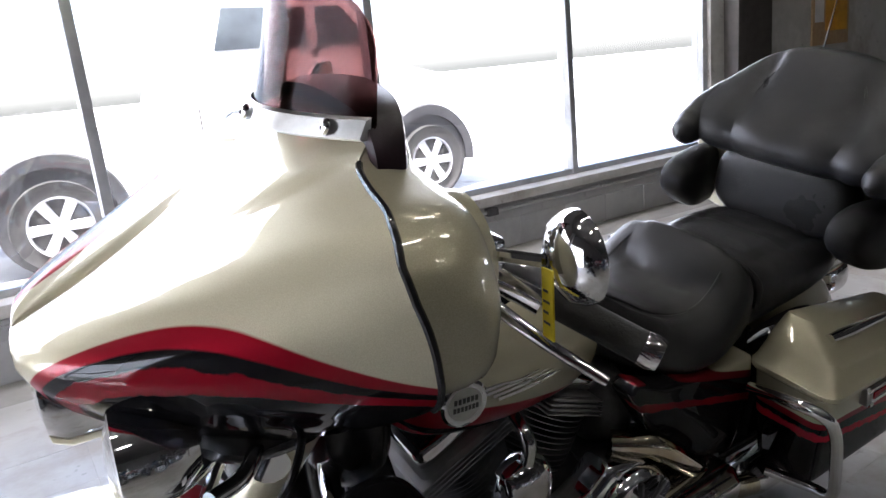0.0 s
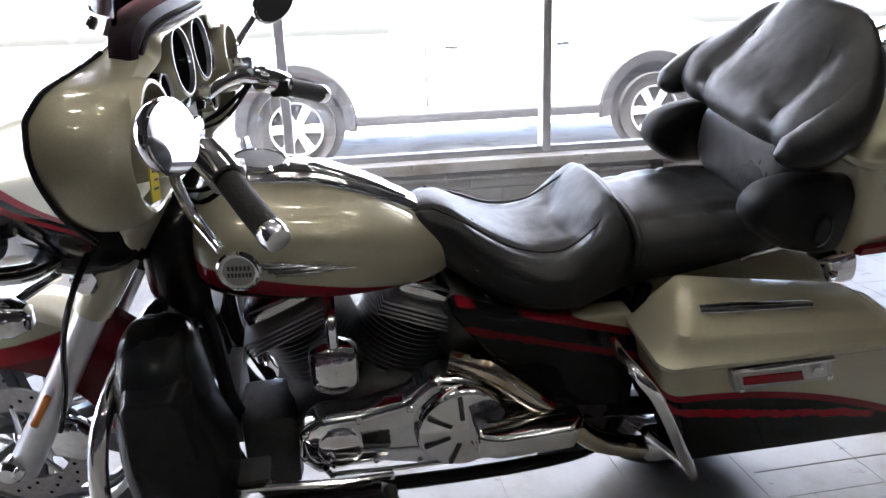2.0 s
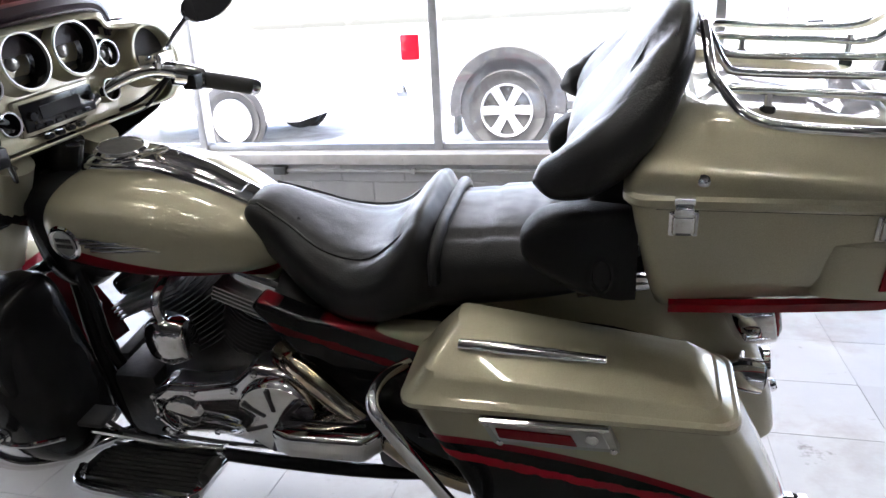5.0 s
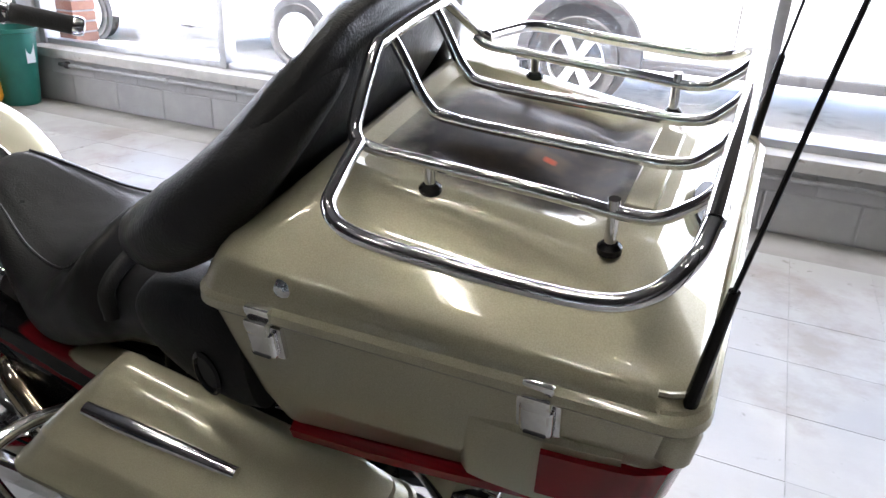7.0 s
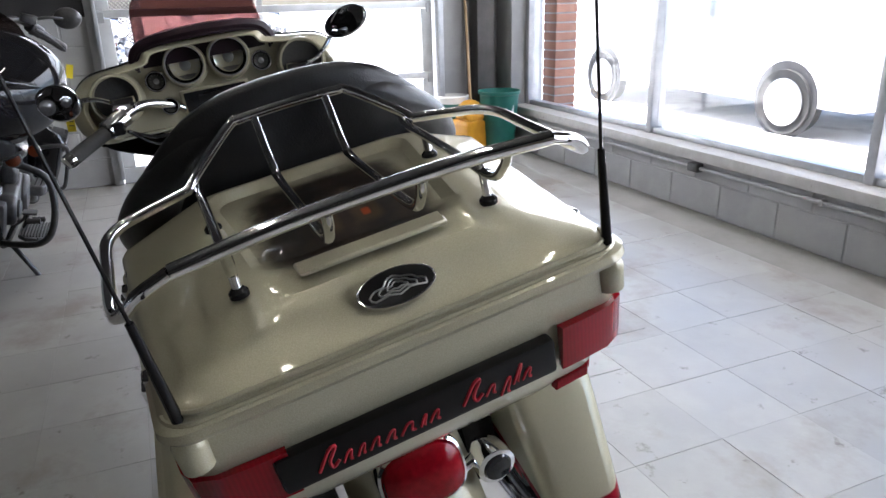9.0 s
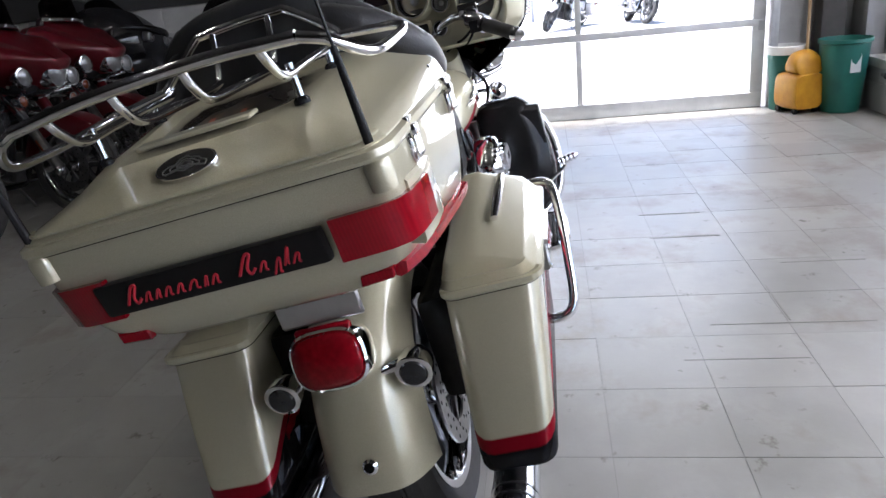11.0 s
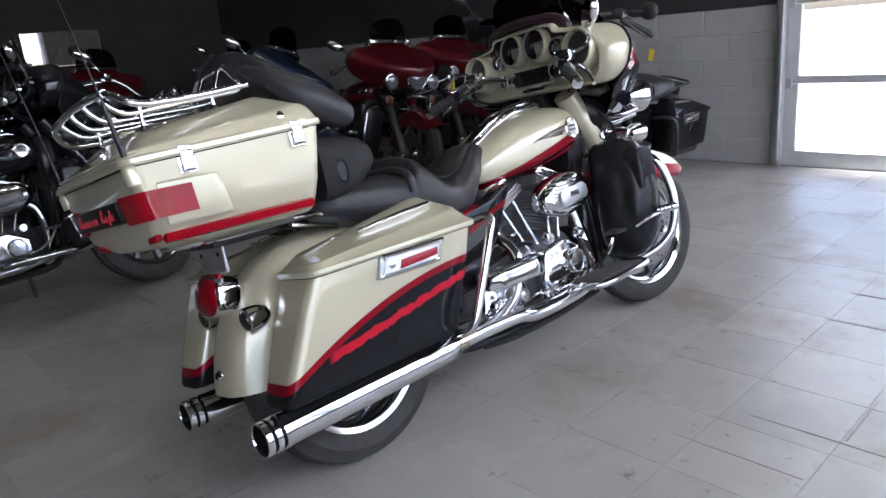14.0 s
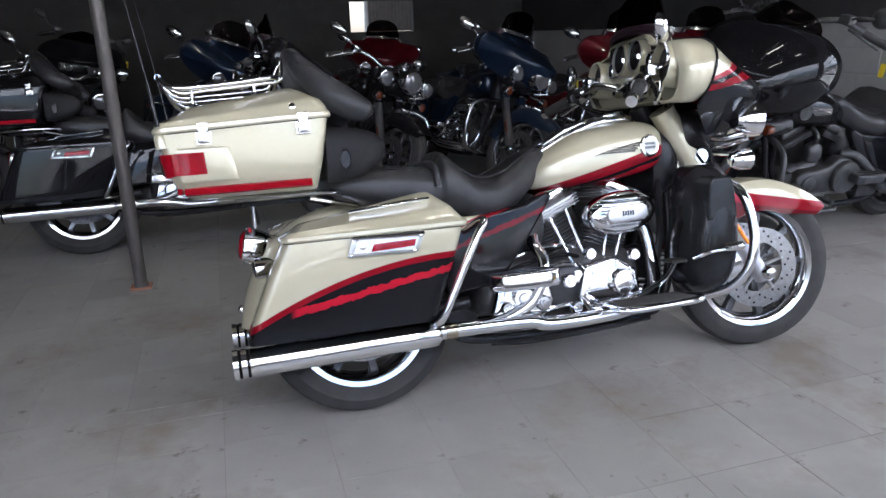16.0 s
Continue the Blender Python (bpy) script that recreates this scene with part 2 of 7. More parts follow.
def lens_material(name, col, ribs):
    m, nt, b = nodes_of(name)
    setup(b, col, 0.14, 0.0, 0.7, 0.05)
    tc = nt.nodes.new("ShaderNodeTexCoord")
    w = nt.nodes.new("ShaderNodeTexWave")
    w.bands_direction, w.inputs["Scale"].default_value = "Y", ribs
    nt.links.new(tc.outputs["Object"], w.inputs["Vector"])
    nt.links.new(ramp(nt, w.outputs[1], [(0.0, tuple(v * 0.85 for v in col)), (1.0, col)]), b.inputs["Base Color"])
    bump(nt, b, w.outputs[1], 0.06, 0.001)
    return m


red_lens = lens_material("red_lens", (0.25, 0.003, 0.010), 60)
# Matte black that colours in the shade inside bores, holes and hollows.
bore_black = grainy("hollow_black", (0.004, 0.004, 0.004), (0.007, 0.007, 0.007), 0.9, 0.0, 40.0, spec=0.1)
plum_pad = grainy("plum_black_pad", (0.016, 0.008, 0.012), (0.022, 0.011, 0.016), 0.38, 0.0, 30.0, bumpy=0.15, bscale=300.0, spec=0.3)
clear_lens = grainy("lamp_glass", (0.75, 0.77, 0.78), (0.6, 0.62, 0.64), 0.06, 0.7, 40.0, 1.0)


def glass(name, col, rough=0.0, ior=1.45):
    m, nt, b = nodes_of(name)
    setup(b, col, rough, 0.0, 0.0, 0.5, 1.0, ior)
    n = noise_node(nt, 3, 3)
    nt.links.new(ramp(nt, n.outputs[0], [(0.3, col), (0.8, tuple(v * 0.97 for v in col))]), b.inputs["Base Color"])
    return m


tinted = glass("tinted_screen", (0.11, 0.046, 0.044), 0.0, 1.12)
smoked = glass("smoked_screen", (0.06, 0.045, 0.045), 0.0, 1.15)
window_glass = glass("window_glass", (0.97, 0.98, 0.98))
mirror_glass = grainy("mirror_glass", (0.9, 0.9, 0.91), (0.88, 0.88, 0.89), 0.01, 1.0, 5.0)

# ---- mesh helpers ----


def obj_from(name, bm, material, smooth=True, angle=38):
    bmesh.ops.remove_doubles(bm, verts=bm.verts, dist=1e-5)
    bmesh.ops.recalc_face_normals(bm, faces=bm.faces)
    if smooth:
        for f in bm.faces:
            f.smooth = True
        lim = radians(angle)
        for e in bm.edges:
            if len(e.link_faces) == 2 and e.calc_face_angle(0.0) > lim:
                e.smooth = False
    me = bpy.data.meshes.new(name)
    bm.to_mesh(me)
    bm.free()
    me.materials.append(material)
    return new(name, me)


def part(name, bm, material, parent, label="", smooth=True, steer=None, angle=38):
    """One mesh under a thing or under a part of it. steer: a pose by which the mesh is turned first."""
    if steer is not None:
        bmesh.ops.transform(bm, matrix=steer, verts=bm.verts)
    ob = obj_from(name, bm, material, smooth, angle)
    ob.parent = parent
    if label:
        ob["label"] = label
    return ob


def thing(name, label, category, m=None, group="", kind=""):
    ob = new(name)
    ob.empty_display_size = 0.1
    if m is not None:
        ob.matrix_basis = m
    return tagged(ob, label, category, group, kind)


def catmull(pts, n=6, closed=False):
    pts = [Vector(p) for p in pts]
    if len(pts) < 3:
        return pts
    out = []
    k = len(pts)
    for i in range(k if closed else k - 1):
        p0 = pts[(i - 1) % k] if closed or i else pts[0] * 2 - pts[1]
        p1, p2 = pts[i], pts[(i + 1) % k]
        p3 = pts[(i + 2) % k] if closed or i + 2 < k else pts[-1] * 2 - pts[-2]
        for j in range(n):
            t = j / n
            out.append(0.5 * (2 * p1 + (p2 - p0) * t + (2 * p0 - 5 * p1 + 4 * p2 - p3) * t * t + (3 * p1 - p0 - 3 * p2 + p3) * t ** 3))
    if not closed:
        out.append(pts[-1])
    return out


def skin(bm, rings, closed_ring=True, closed_way=False, caps=True):
    vs = [[bm.verts.new(p) for p in r] for r in rings]
    m = len(vs[0])
    for i in range(len(vs) if closed_way else len(vs) - 1):
        a, b = vs[i], vs[(i + 1) % len(vs)]
        for j in range(m if closed_ring else m - 1):
            k = (j + 1) % m
            bm.faces.new((a[j], a[k], b[k], b[j]))
    if caps and closed_ring and not closed_way:
        bm.faces.new(vs[0])
        bm.faces.new(vs[-1])
    return bm


def tube(pts, r, seg=10, n=6, closed=False, bm=None, flat=1.0):
    """A rod of radius r (a number, one for each end, or one for each point) along a smooth line."""
    bm = bm or bmesh.new()
    line = catmull(pts, n, closed)
    k = len(line)
    rings, up = [], Vector((0.13, 0.21, 0.97))
    for i, p in enumerate(line):
        d = (line[(i + 1) % k] - line[i - 1]) if closed or 0 < i < k - 1 else (line[1] - line[0] if i == 0 else line[-1] - line[-2])
        d.normalize()
        s = d.cross(up)
        if s.length < 1e-3:
            s = d.cross(Vector((1, 0, 0)))
        s.normalize()
        up = s.cross(d).normalized()
        rad = r if isinstance(r, (int, float)) else float(np.interp(i / (k - 1), np.linspace(0, 1, len(r)), r))
        rings.append([p + s * (rad * math.cos(2 * math.pi * j / seg)) + up * (rad * flat * math.sin(2 * math.pi * j / seg)) for j in range(seg)])
    return skin(bm, rings, True, closed)


def lathe(profile, at, way, seg=28, bm=None, caps=True):
    """A turned piece: (radius, distance) pairs along way from the point at."""
    bm = bm or bmesh.new()
    way = Vector(way).normalized()
    s = way.cross(Vector((0, 0, 1)) if abs(way.z) < 0.9 else Vector((1, 0, 0))).normalized()
    u = s.cross(way)
    rings = [[Vector(at) + way * h + (s * math.cos(2 * math.pi * j / seg) + u * math.sin(2 * math.pi * j / seg)) * max(r, 1e-4) for j in range(seg)] for r, h in profile]
    return skin(bm, rings, caps=caps)


def rbox(x0, x1, y0, y1, z0, z1, bev=0.006, seg=2, bm=None, m=None):
    one = bmesh.new()
    bmesh.ops.create_cube(one, size=1, matrix=Matrix.Translation(((x0 + x1) / 2, (y0 + y1) / 2, (z0 + z1) / 2)) @ Matrix.Diagonal((x1 - x0, y1 - y0, z1 - z0, 1)))
    if bev:
        bmesh.ops.bevel(one, geom=one.edges[:], offset=bev, segments=seg, profile=0.6, affect="EDGES")
    if m is not None:
        bmesh.ops.transform(one, matrix=m, verts=one.verts)
    if bm is None:
        return one
    me = bpy.data.meshes.new("join")
    one.to_mesh(me)
    one.free()
    bm.from_mesh(me)
    bpy.data.meshes.remove(me)
    return bm


def slab(poly, axis, a, b, bev=0.004, seg=2, at_b=None):
    """A plate: an outline in the two other axes, from a to b along axis; at_b scales the outline at b about its middle."""
    bm = bmesh.new()
    k = "xyz".index(axis)
    cu, cv = sum(p[0] for p in poly) / len(poly), sum(p[1] for p in poly) / len(poly)

    def put(u, v, w):
        c = [u, v]
        c.insert(k, w)
        return bm.verts.new(c)

    lo = [put(u, v, a) for u, v in poly]
    s = at_b or 1.0
    hi = [put(cu + (u - cu) * s, cv + (v - cv) * s, b) for u, v in poly]
    bm.faces.new(lo)
    bm.faces.new(hi)
    for i in range(len(poly)):
        j = (i + 1) % len(poly)
        bm.faces.new((lo[i], lo[j], hi[j], hi[i]))
    bmesh.ops.recalc_face_normals(bm, faces=bm.faces)
    if bev:
        bmesh.ops.bevel(bm, geom=bm.edges[:], offset=bev, segments=seg, profile=0.6, affect="EDGES", clamp_overlap=True)
    return bm


def super_ring(x, yc, zc, hy, hz, n=2.6, count=32, tilt=0.0, lower=None):
    """A rounded-square section across x; lower: the exponent of its under half."""
    out = []
    for j in range(count):
        t = 2 * math.pi * j / count
        c, s = math.cos(t), math.sin(t)
        e = 2 / (lower if lower and s < 0 else n)
        z = hz * math.copysign(abs(s) ** e, s)
        out.append(Vector((x + tilt * z, yc + hy * math.copysign(abs(c) ** e, c), zc + z)))
    return out


def along(stations, count=24):
    """Smoothly interpolated rows of numbers."""
    line = np.array(stations, float)
    t = np.linspace(0, len(line) - 1, count)
    out = []
    for v in t:
        i = min(int(v), len(line) - 2)
        f = v - i
        p1, p2 = line[i], line[i + 1]
        p0 = line[i - 1] if i else 2 * p1 - p2
        p3 = line[i + 2] if i + 2 < len(line) else 2 * p2 - p1
        out.append(0.5 * (2 * p1 + (p2 - p0) * f + (2 * p0 - 5 * p1 + 4 * p2 - p3) * f * f + (3 * p1 - p0 - 3 * p2 + p3) * f ** 3))
    return out


def hull(stations, n=2.6, count=32, steps=26, lower=None, tilt=0.0):
    """A body along x from rows of x, half width, bottom z, top z."""
    bm = bmesh.new()
    rings = []
    for x, hy, z0, z1 in along(stations, steps):
        rings.append(super_ring(x, 0, (z0 + z1) / 2, max(hy, 0.004), max((z1 - z0) / 2, 0.004), n, count, tilt, lower))
    return skin(bm, rings)


def shift(bm, dx=0, dy=0, dz=0):
    bmesh.ops.translate(bm, verts=bm.verts, vec=(dx, dy, dz))
    return bm


def flip_y(bm):
    bmesh.ops.scale(bm, vec=(1, -1, 1), verts=bm.verts)
    bmesh.ops.reverse_faces(bm, faces=bm.faces)
    return bm

# ---- the touring motorcycles ----


def wheel(owner, x, z, rt, rr, w, spokes, steer, disc_r=0.0):
    """Tyre, rim with its spokes, hub and brake discs, as one part with pieces of its own."""
    prof = [(rr, -w * 0.42), (rr + 0.02, -w * 0.5), (rt - 0.045, -w * 0.53), (rt - 0.012, -w * 0.38), (rt - 0.003, -w * 0.20), (rt - 0.008, -w * 0.18), (rt - 0.008, -w * 0.15), (rt - 0.001, -w * 0.13), (rt, 0), (rt - 0.001, w * 0.13), (rt - 0.008, w * 0.15), (rt - 0.008, w * 0.18), (rt - 0.003, w * 0.20), (rt - 0.012, w * 0.38), (rt - 0.045, w * 0.53), (rr + 0.02, w * 0.5), (rr, w * 0.42)]
    bm = bmesh.new()
    seg = 56
    rings = [[Vector((x + r * math.cos(2 * math.pi * j / seg), y, z + r * math.sin(2 * math.pi * j / seg))) for r, y in prof] for j in range(seg)]
    skin(bm, rings, True, True)
    wh = part("wheel", bm, rubber, owner, "black rubber tyre on a chrome rim", steer=steer)
    bm = bmesh.new()
    prof = [(rr + 0.004, -w * 0.46), (rr - 0.012, -w * 0.44), (rr - 0.026, -w * 0.3), (rr - 0.034, 0), (rr - 0.026, w * 0.3), (rr - 0.012, w * 0.44), (rr + 0.004, w * 0.46), (rr + 0.003, 0)]
    skin(bm, [[Vector((x + r * math.cos(2 * math.pi * j / seg), y, z + r * math.sin(2 * math.pi * j / seg))) for r, y in prof] for j in range(seg)], True, True)
    part("rim", bm, chrome, wh, steer=steer)
    for k in range(spokes):
        a = 2 * math.pi * k / spokes
        bm = slab([(0.03, -0.012), (rr - 0.028, -0.015), (rr - 0.028, 0.015), (0.03, 0.012)], "y", -0.016, 0.016, 0.004, 1)
        bmesh.ops.transform(bm, matrix=Matrix.Translation((x, 0, z)) @ Matrix.Rotation(-a, 4, "Y"), verts=bm.verts)
        part("spoke", bm, spoke_metal, wh, steer=steer)
    part("hub", lathe([(0.001, -w * 0.62), (0.02, -w * 0.62), (0.03, -w * 0.5), (0.042, -w * 0.3), (0.034, 0), (0.042, w * 0.3), (0.03, w * 0.5), (0.02, w * 0.62), (0.001, w * 0.62)], (x, 0, z), (0, 1, 0)), chrome, wh, steer=steer)
    if disc_r:
        for side in (-1, 1):
            bm = bmesh.new()
            y0 = side * w * 0.62
            skin(bm, [[Vector((x + r * math.cos(2 * math.pi * j / 48), y, z + r * math.sin(2 * math.pi * j / 48))) for r, y in ((disc_r * 0.62, y0 - 0.003), (disc_r, y0 - 0.003), (disc_r, y0 + 0.003), (disc_r * 0.62, y0 + 0.003))] for j in range(48)], True, True)
            part("brake_disc", bm, disc_metal, wh, "drilled steel brake disc", steer=steer)
            # Drilled holes drawn as black studs, their shade put into the colour.
            bm = bmesh.new()
            for k in range(36):
                a = 2 * math.pi * k / 36
                r = disc_r * (0.7 + 0.1 * (k % 3))
                lathe([(0.0045, -0.0034), (0.0045, 0.0034)], (x + r * math.cos(a), y0, z + r * math.sin(a)), (0, 1, 0), 6, bm)
            tagged(part("disc_drilling", bm, bore_black, wh, steer=steer), "", "", "", "stuff")
            bm = bmesh.new()
            for k in range(5):
                a = 2 * math.pi * k / 5 + 0.3
                tube([(x + 0.03 * math.cos(a), y0, z + 0.03 * math.sin(a)), (x + disc_r * 0.66 * math.cos(a), y0, z + disc_r * 0.66 * math.sin(a))], 0.006, 6, bm=bm)
            part("disc_carrier", bm, satin, wh, steer=steer)
    return wh


def saddlebag(owner, side, pal):
    """A hard pannier: slanted body, bevelled lid, reflector plate, lid strip and latch."""
    s = side

    def bag_ring(z, x0, x1, yi, yo, r=0.03, k=5):
        pts = []
        for cx, cy, a0 in ((x0 + r, yo - r, 90), (x1 - r, yo - r, 0), (x1 - r, yi + r, -90), (x0 + r, yi + r, 180)):
            for i in range(k):
                a = radians(a0 + (90 - 90 * i / (k - 1)) - 0)
                pts.append(Vector((cx + r * math.cos(a), s * (cy + r * math.sin(a)), z)))
        return pts

    body = bmesh.new()
    rings = []
    for z, x0, x1, yi, yo in along([(0.318, -1.07, -0.56, 0.20, 0.310), (0.325, -1.082, -0.548, 0.19, 0.320), (0.40, -1.053, -0.52, 0.188, 0.330), (0.50, -1.008, -0.484, 0.188, 0.343), (0.57, -0.972, -0.462, 0.188, 0.352), (0.586, -0.965, -0.456, 0.188, 0.353)], 16):
        rings.append(bag_ring(z, x0, x1, yi, yo))
    skin(body, rings)
    bag = part("saddlebag", body, pal["bag"], owner, "champagne hard saddlebag with a red and black stripe" if pal["main"] else "")
    lid = bmesh.new()
    rings = []
    for z, x0, x1, yi, yo, slope in [(0.586, -0.968, -0.449, 0.184, 0.362, 0), (0.591, -0.972, -0.446, 0.183, 0.366, 0), (0.600, -0.972, -0.446, 0.183, 0.366, 0), (0.604, -0.968, -0.451, 0.185, 0.361, 0.002), (0.608, -0.962, -0.458, 0.186, 0.354, 0.01), (0.628, -0.946, -0.476, 0.188, 0.340, 0.022), (0.635, -0.940, -0.484, 0.189, 0.332, 0.032), (0.666, -0.918, -0.520, 0.193, 0.262, 0.055), (0.672, -0.908, -0.530, 0.198, 0.248, 0.058), (0.674, -0.890, -0.546, 0.208, 0.232, 0.058)]:
        ring = bag_ring(z, x0, x1, yi, yo, 0.03 if z < 0.63 else 0.022 if z < 0.67 else 0.011)
        for p in ring:
            p.z += slope * ((p.x - x0) / (x1 - x0) - 0.72)
        rings.append(ring)
    skin(lid, rings)
    part("lid", lid, pal["paint"], bag, angle=20)
    strip = tube([(-0.540, s * 0.288, 0.668), (-0.64, s * 0.287, 0.661), (-0.775, s * 0.284, 0.650)], (0.010, 0.0125, 0.011, 0.008), 12, 5, flat=0.7)
    part("trim_strip", strip, chrome, bag, "chrome strip along the lid")
    plate = slab([(-0.80, 0.532), (-0.602, 0.527), (-0.580, 0.577), (-0.782, 0.586)], "y", 0.344, 0.3635, 0.003)
    if s < 0:
        flip_y(plate)
    plate = part("reflector_plate", plate, plate_metal, bag, "chrome plate with a red reflector")
    inset = slab([(-0.785, 0.540), (-0.612, 0.535), (-0.594, 0.570), (-0.770, 0.578)], "y", 0.3615, 0.3648, 0.001, 1)
    part("inset", inset if s > 0 else flip_y(inset), satin, plate, "brushed inset of the plate")
    part("lock", lathe([(0.010, 0), (0.010, 0.004), (0.006, 0.006), (0, 0.006)], (-0.757, s * 0.3645, 0.559), (0, s, 0), 16), chrome, plate, "round chrome lock")
    lens = slab([(-0.735, 0.541), (-0.612, 0.545), (-0.606, 0.564), (-0.725, 0.562)], "y", 0.3605, 0.368, 0.002)
    part("reflector", lens if s > 0 else flip_y(lens), red_lens, plate, "red reflector")
    top = tube([(-0.782, s * 0.3665, 0.583), (-0.68, s * 0.3665, 0.580), (-0.582, s * 0.3645, 0.577)], 0.0055, 8, 3)
    part("handle", top, chrome, plate, "chrome latch handle")
    for px, pz in ((-0.79, 0.537), (-0.612, 0.533), (-0.77, 0.578), (-0.592, 0.572)):
        part("screw", lathe([(0.006, 0), (0.006, 0.004), (0.003, 0.006)], (px, s * 0.3625, pz), (0, s, 0), 8), chrome, plate)
    seam = bmesh.new()
    skin(seam, [bag_ring(z, -0.966, -0.452, 0.185, 0.358) for z in (0.5835, 0.588)], True, False, False)
    part("gasket", seam, plastic, bag)
    guard = tube([(-0.42, s * 0.22, 0.56), (-0.40, s * 0.30, 0.588), (-0.405, s * 0.368, 0.592), (-0.44, s * 0.385, 0.545), (-0.505, s * 0.38, 0.42), (-0.548, s * 0.368, 0.335), (-0.56, s * 0.325, 0.315), (-0.52, s * 0.24, 0.32)], 0.0115, 12, 7)
    part("bag_guard", guard, chrome, owner, "chrome saddlebag guard rail")
    return bag


def tour_pack(owner, pal):
    """The top case with lid, latches, lamps, back cushion, luggage rack and aerials."""
    base = bmesh.new()
    rings = []
    for z, xf, xr, wf, wr, r in [(0.724, -0.850, -1.185, 0.240, 0.165, 0.04), (0.732, -0.842, -1.197, 0.256, 0.180, 0.04), (0.760, -0.835, -1.222, 0.268, 0.228, 0.036), (0.80, -0.825, -1.236, 0.275, 0.248, 0.03), (0.85, -0.813, -1.245, 0.281, 0.255, 0.028), (0.898, -0.803, -1.25, 0.286, 0.259, 0.026)]:
        ring = []
        for sx, sy in ((1, 1), (1, -1), (-1, -1), (-1, 1)):
            for i in range(7):
                f = i / 6 * math.pi / 2
                c, t = (math.cos(f), math.sin(f)) if sx * sy < 0 else (math.sin(f), math.cos(f))
                x = (xf - r + r * c) if sx > 0 else (xr + r - r * c)
                w = wf + (wr - wf) * (xf - x) / (xf - xr)
                ring.append(Vector((x, sy * (w - r + r * t), z + 0.020 * (x - xr) / (xf - xr) * max(0.0, (z - 0.80) / 0.098))))
        rings.append(ring)
    skin(base, rings)
    case = part("top_case", base, pal["paint"], owner, "champagne hard top case with red lamps" if pal["main"] else "")

    def lid_ring(z, xf, xr, wf, wr, r, rise=0.0, dip=0.0):
        ring = []
        for sx, sy in ((1, 1), (1, -1), (-1, -1), (-1, 1)):
            for i in range(7):
                f = i / 6 * math.pi / 2
                c, t = (math.cos(f), math.sin(f)) if sx * sy < 0 else (math.sin(f), math.cos(f))
                x = (xf - r + r * c) if sx > 0 else (xr + r - r * c)
                g = (xf - x) / (xf - xr)
                w = wf + (wr - wf) * g
                ring.append(Vector((x, sy * (w - r + r * t), z - rise * g - dip * g * g + 0.020 * (1 - g) * max(0.0, min(1.0, (0.985 - z) / 0.065)))))
        return ring

    lid = bmesh.new()
    rr = [lid_ring(0.900, -0.795, -1.262, 0.290, 0.264, 0.032), lid_ring(0.905, -0.792, -1.265, 0.293, 0.267, 0.032), lid_ring(0.914, -0.793, -1.264, 0.292, 0.266, 0.032), lid_ring(0.919, -0.797, -1.257, 0.287, 0.260, 0.032),
          lid_ring(0.942, -0.804, -1.256, 0.284, 0.255, 0.034, 0.022), lid_ring(0.960, -0.812, -1.253, 0.281, 0.249, 0.036, 0.034), lid_ring(0.972, -0.819, -1.249, 0.275, 0.241, 0.038, 0.042), lid_ring(0.981, -0.829, -1.242, 0.262, 0.226, 0.040, 0.046),
          lid_ring(1.002, -0.853, -1.213, 0.222, 0.185, 0.042, 0.048), lid_ring(1.020, -0.872, -1.190, 0.182, 0.150, 0.045, 0.045), lid_ring(1.0225, -0.878, -1.150, 0.157, 0.134, 0.035, 0.0385), lid_ring(1.0215, -0.883, -1.138, 0.149, 0.126, 0.030, 0.0365), lid_ring(1.009, -0.896, -1.112, 0.137, 0.113, 0.025, 0.031), lid_ring(1.0055, -0.908, -1.095, 0.122, 0.100, 0.02, 0.027), lid_ring(1.006, -0.96, -1.05, 0.06, 0.05, 0.02, 0.012)]
    skin(lid, rr)
    cover = part("lid", lid, pal.get("lid", pal["paint"]), case, angle=24)
    if pal["main"]:
        for args in ((0.932, -0.8025, -1.2585, 0.2845, 0.2565, 0.032, 0.014), (0.958, -0.811, -1.2555, 0.2795, 0.2475, 0.033, 0.031)):
            rim = [p for p in lid_ring(*args) if p.x < -1.0]
            rim.sort(key=lambda p: math.atan2(p.y, -p.x - 1.0))
            part("lid_ridge", tube(rim, 0.003, 6, 1), pal["paint"], cover)
    gap = bmesh.new()
    skin(gap, [lid_ring(z, -0.797, -1.2545, 0.2865, 0.2605, 0.042) for z in (0.8975, 0.9015)], True, False, False)
    part("gasket", gap, plastic, case)
    if pal["main"]:
        bm = slab([(-1.152, -0.088), (-1.180, -0.086), (-1.180, 0.086), (-1.152, 0.088)], "z", -0.002, 0.0045, 0.002, 1)
        for v in bm.verts:
            v.co.z += 0.9868 + (v.co.x + 1.172) * 0.10
        part("step_pad", bm, pal["paint"], cover)
        emblem = lathe([(0.0, -0.006), (0.039, -0.006), (0.0395, 0.0), (0.0385, 0.0018), (0.0375, 0.002), (0.0, 0.002)], (0, 0, 0), (0, 0, 1), 36)
        bmesh.ops.transform(emblem, matrix=Matrix.Translation((-1.222, 0.0, 0.956)) @ Matrix.Rotation(radians(-36), 4, "Y") @ Matrix.Diagonal((0.58, 1.15, 1, 1)), verts=emblem.verts)
        emb = part("emblem", emblem, chrome, cover, "oval black and chrome emblem")
        face = lathe([(0.0, 0.0015), (0.0365, 0.0015), (0.0365, 0.0026), (0.0, 0.0026)], (0, 0, 0), (0, 0, 1), 36)
        mt = Matrix.Translation((-1.222, 0.0, 0.956)) @ Matrix.Rotation(radians(-36), 4, "Y")
        bmesh.ops.transform(face, matrix=mt @ Matrix.Diagonal((0.58, 1.15, 1, 1)), verts=face.verts)
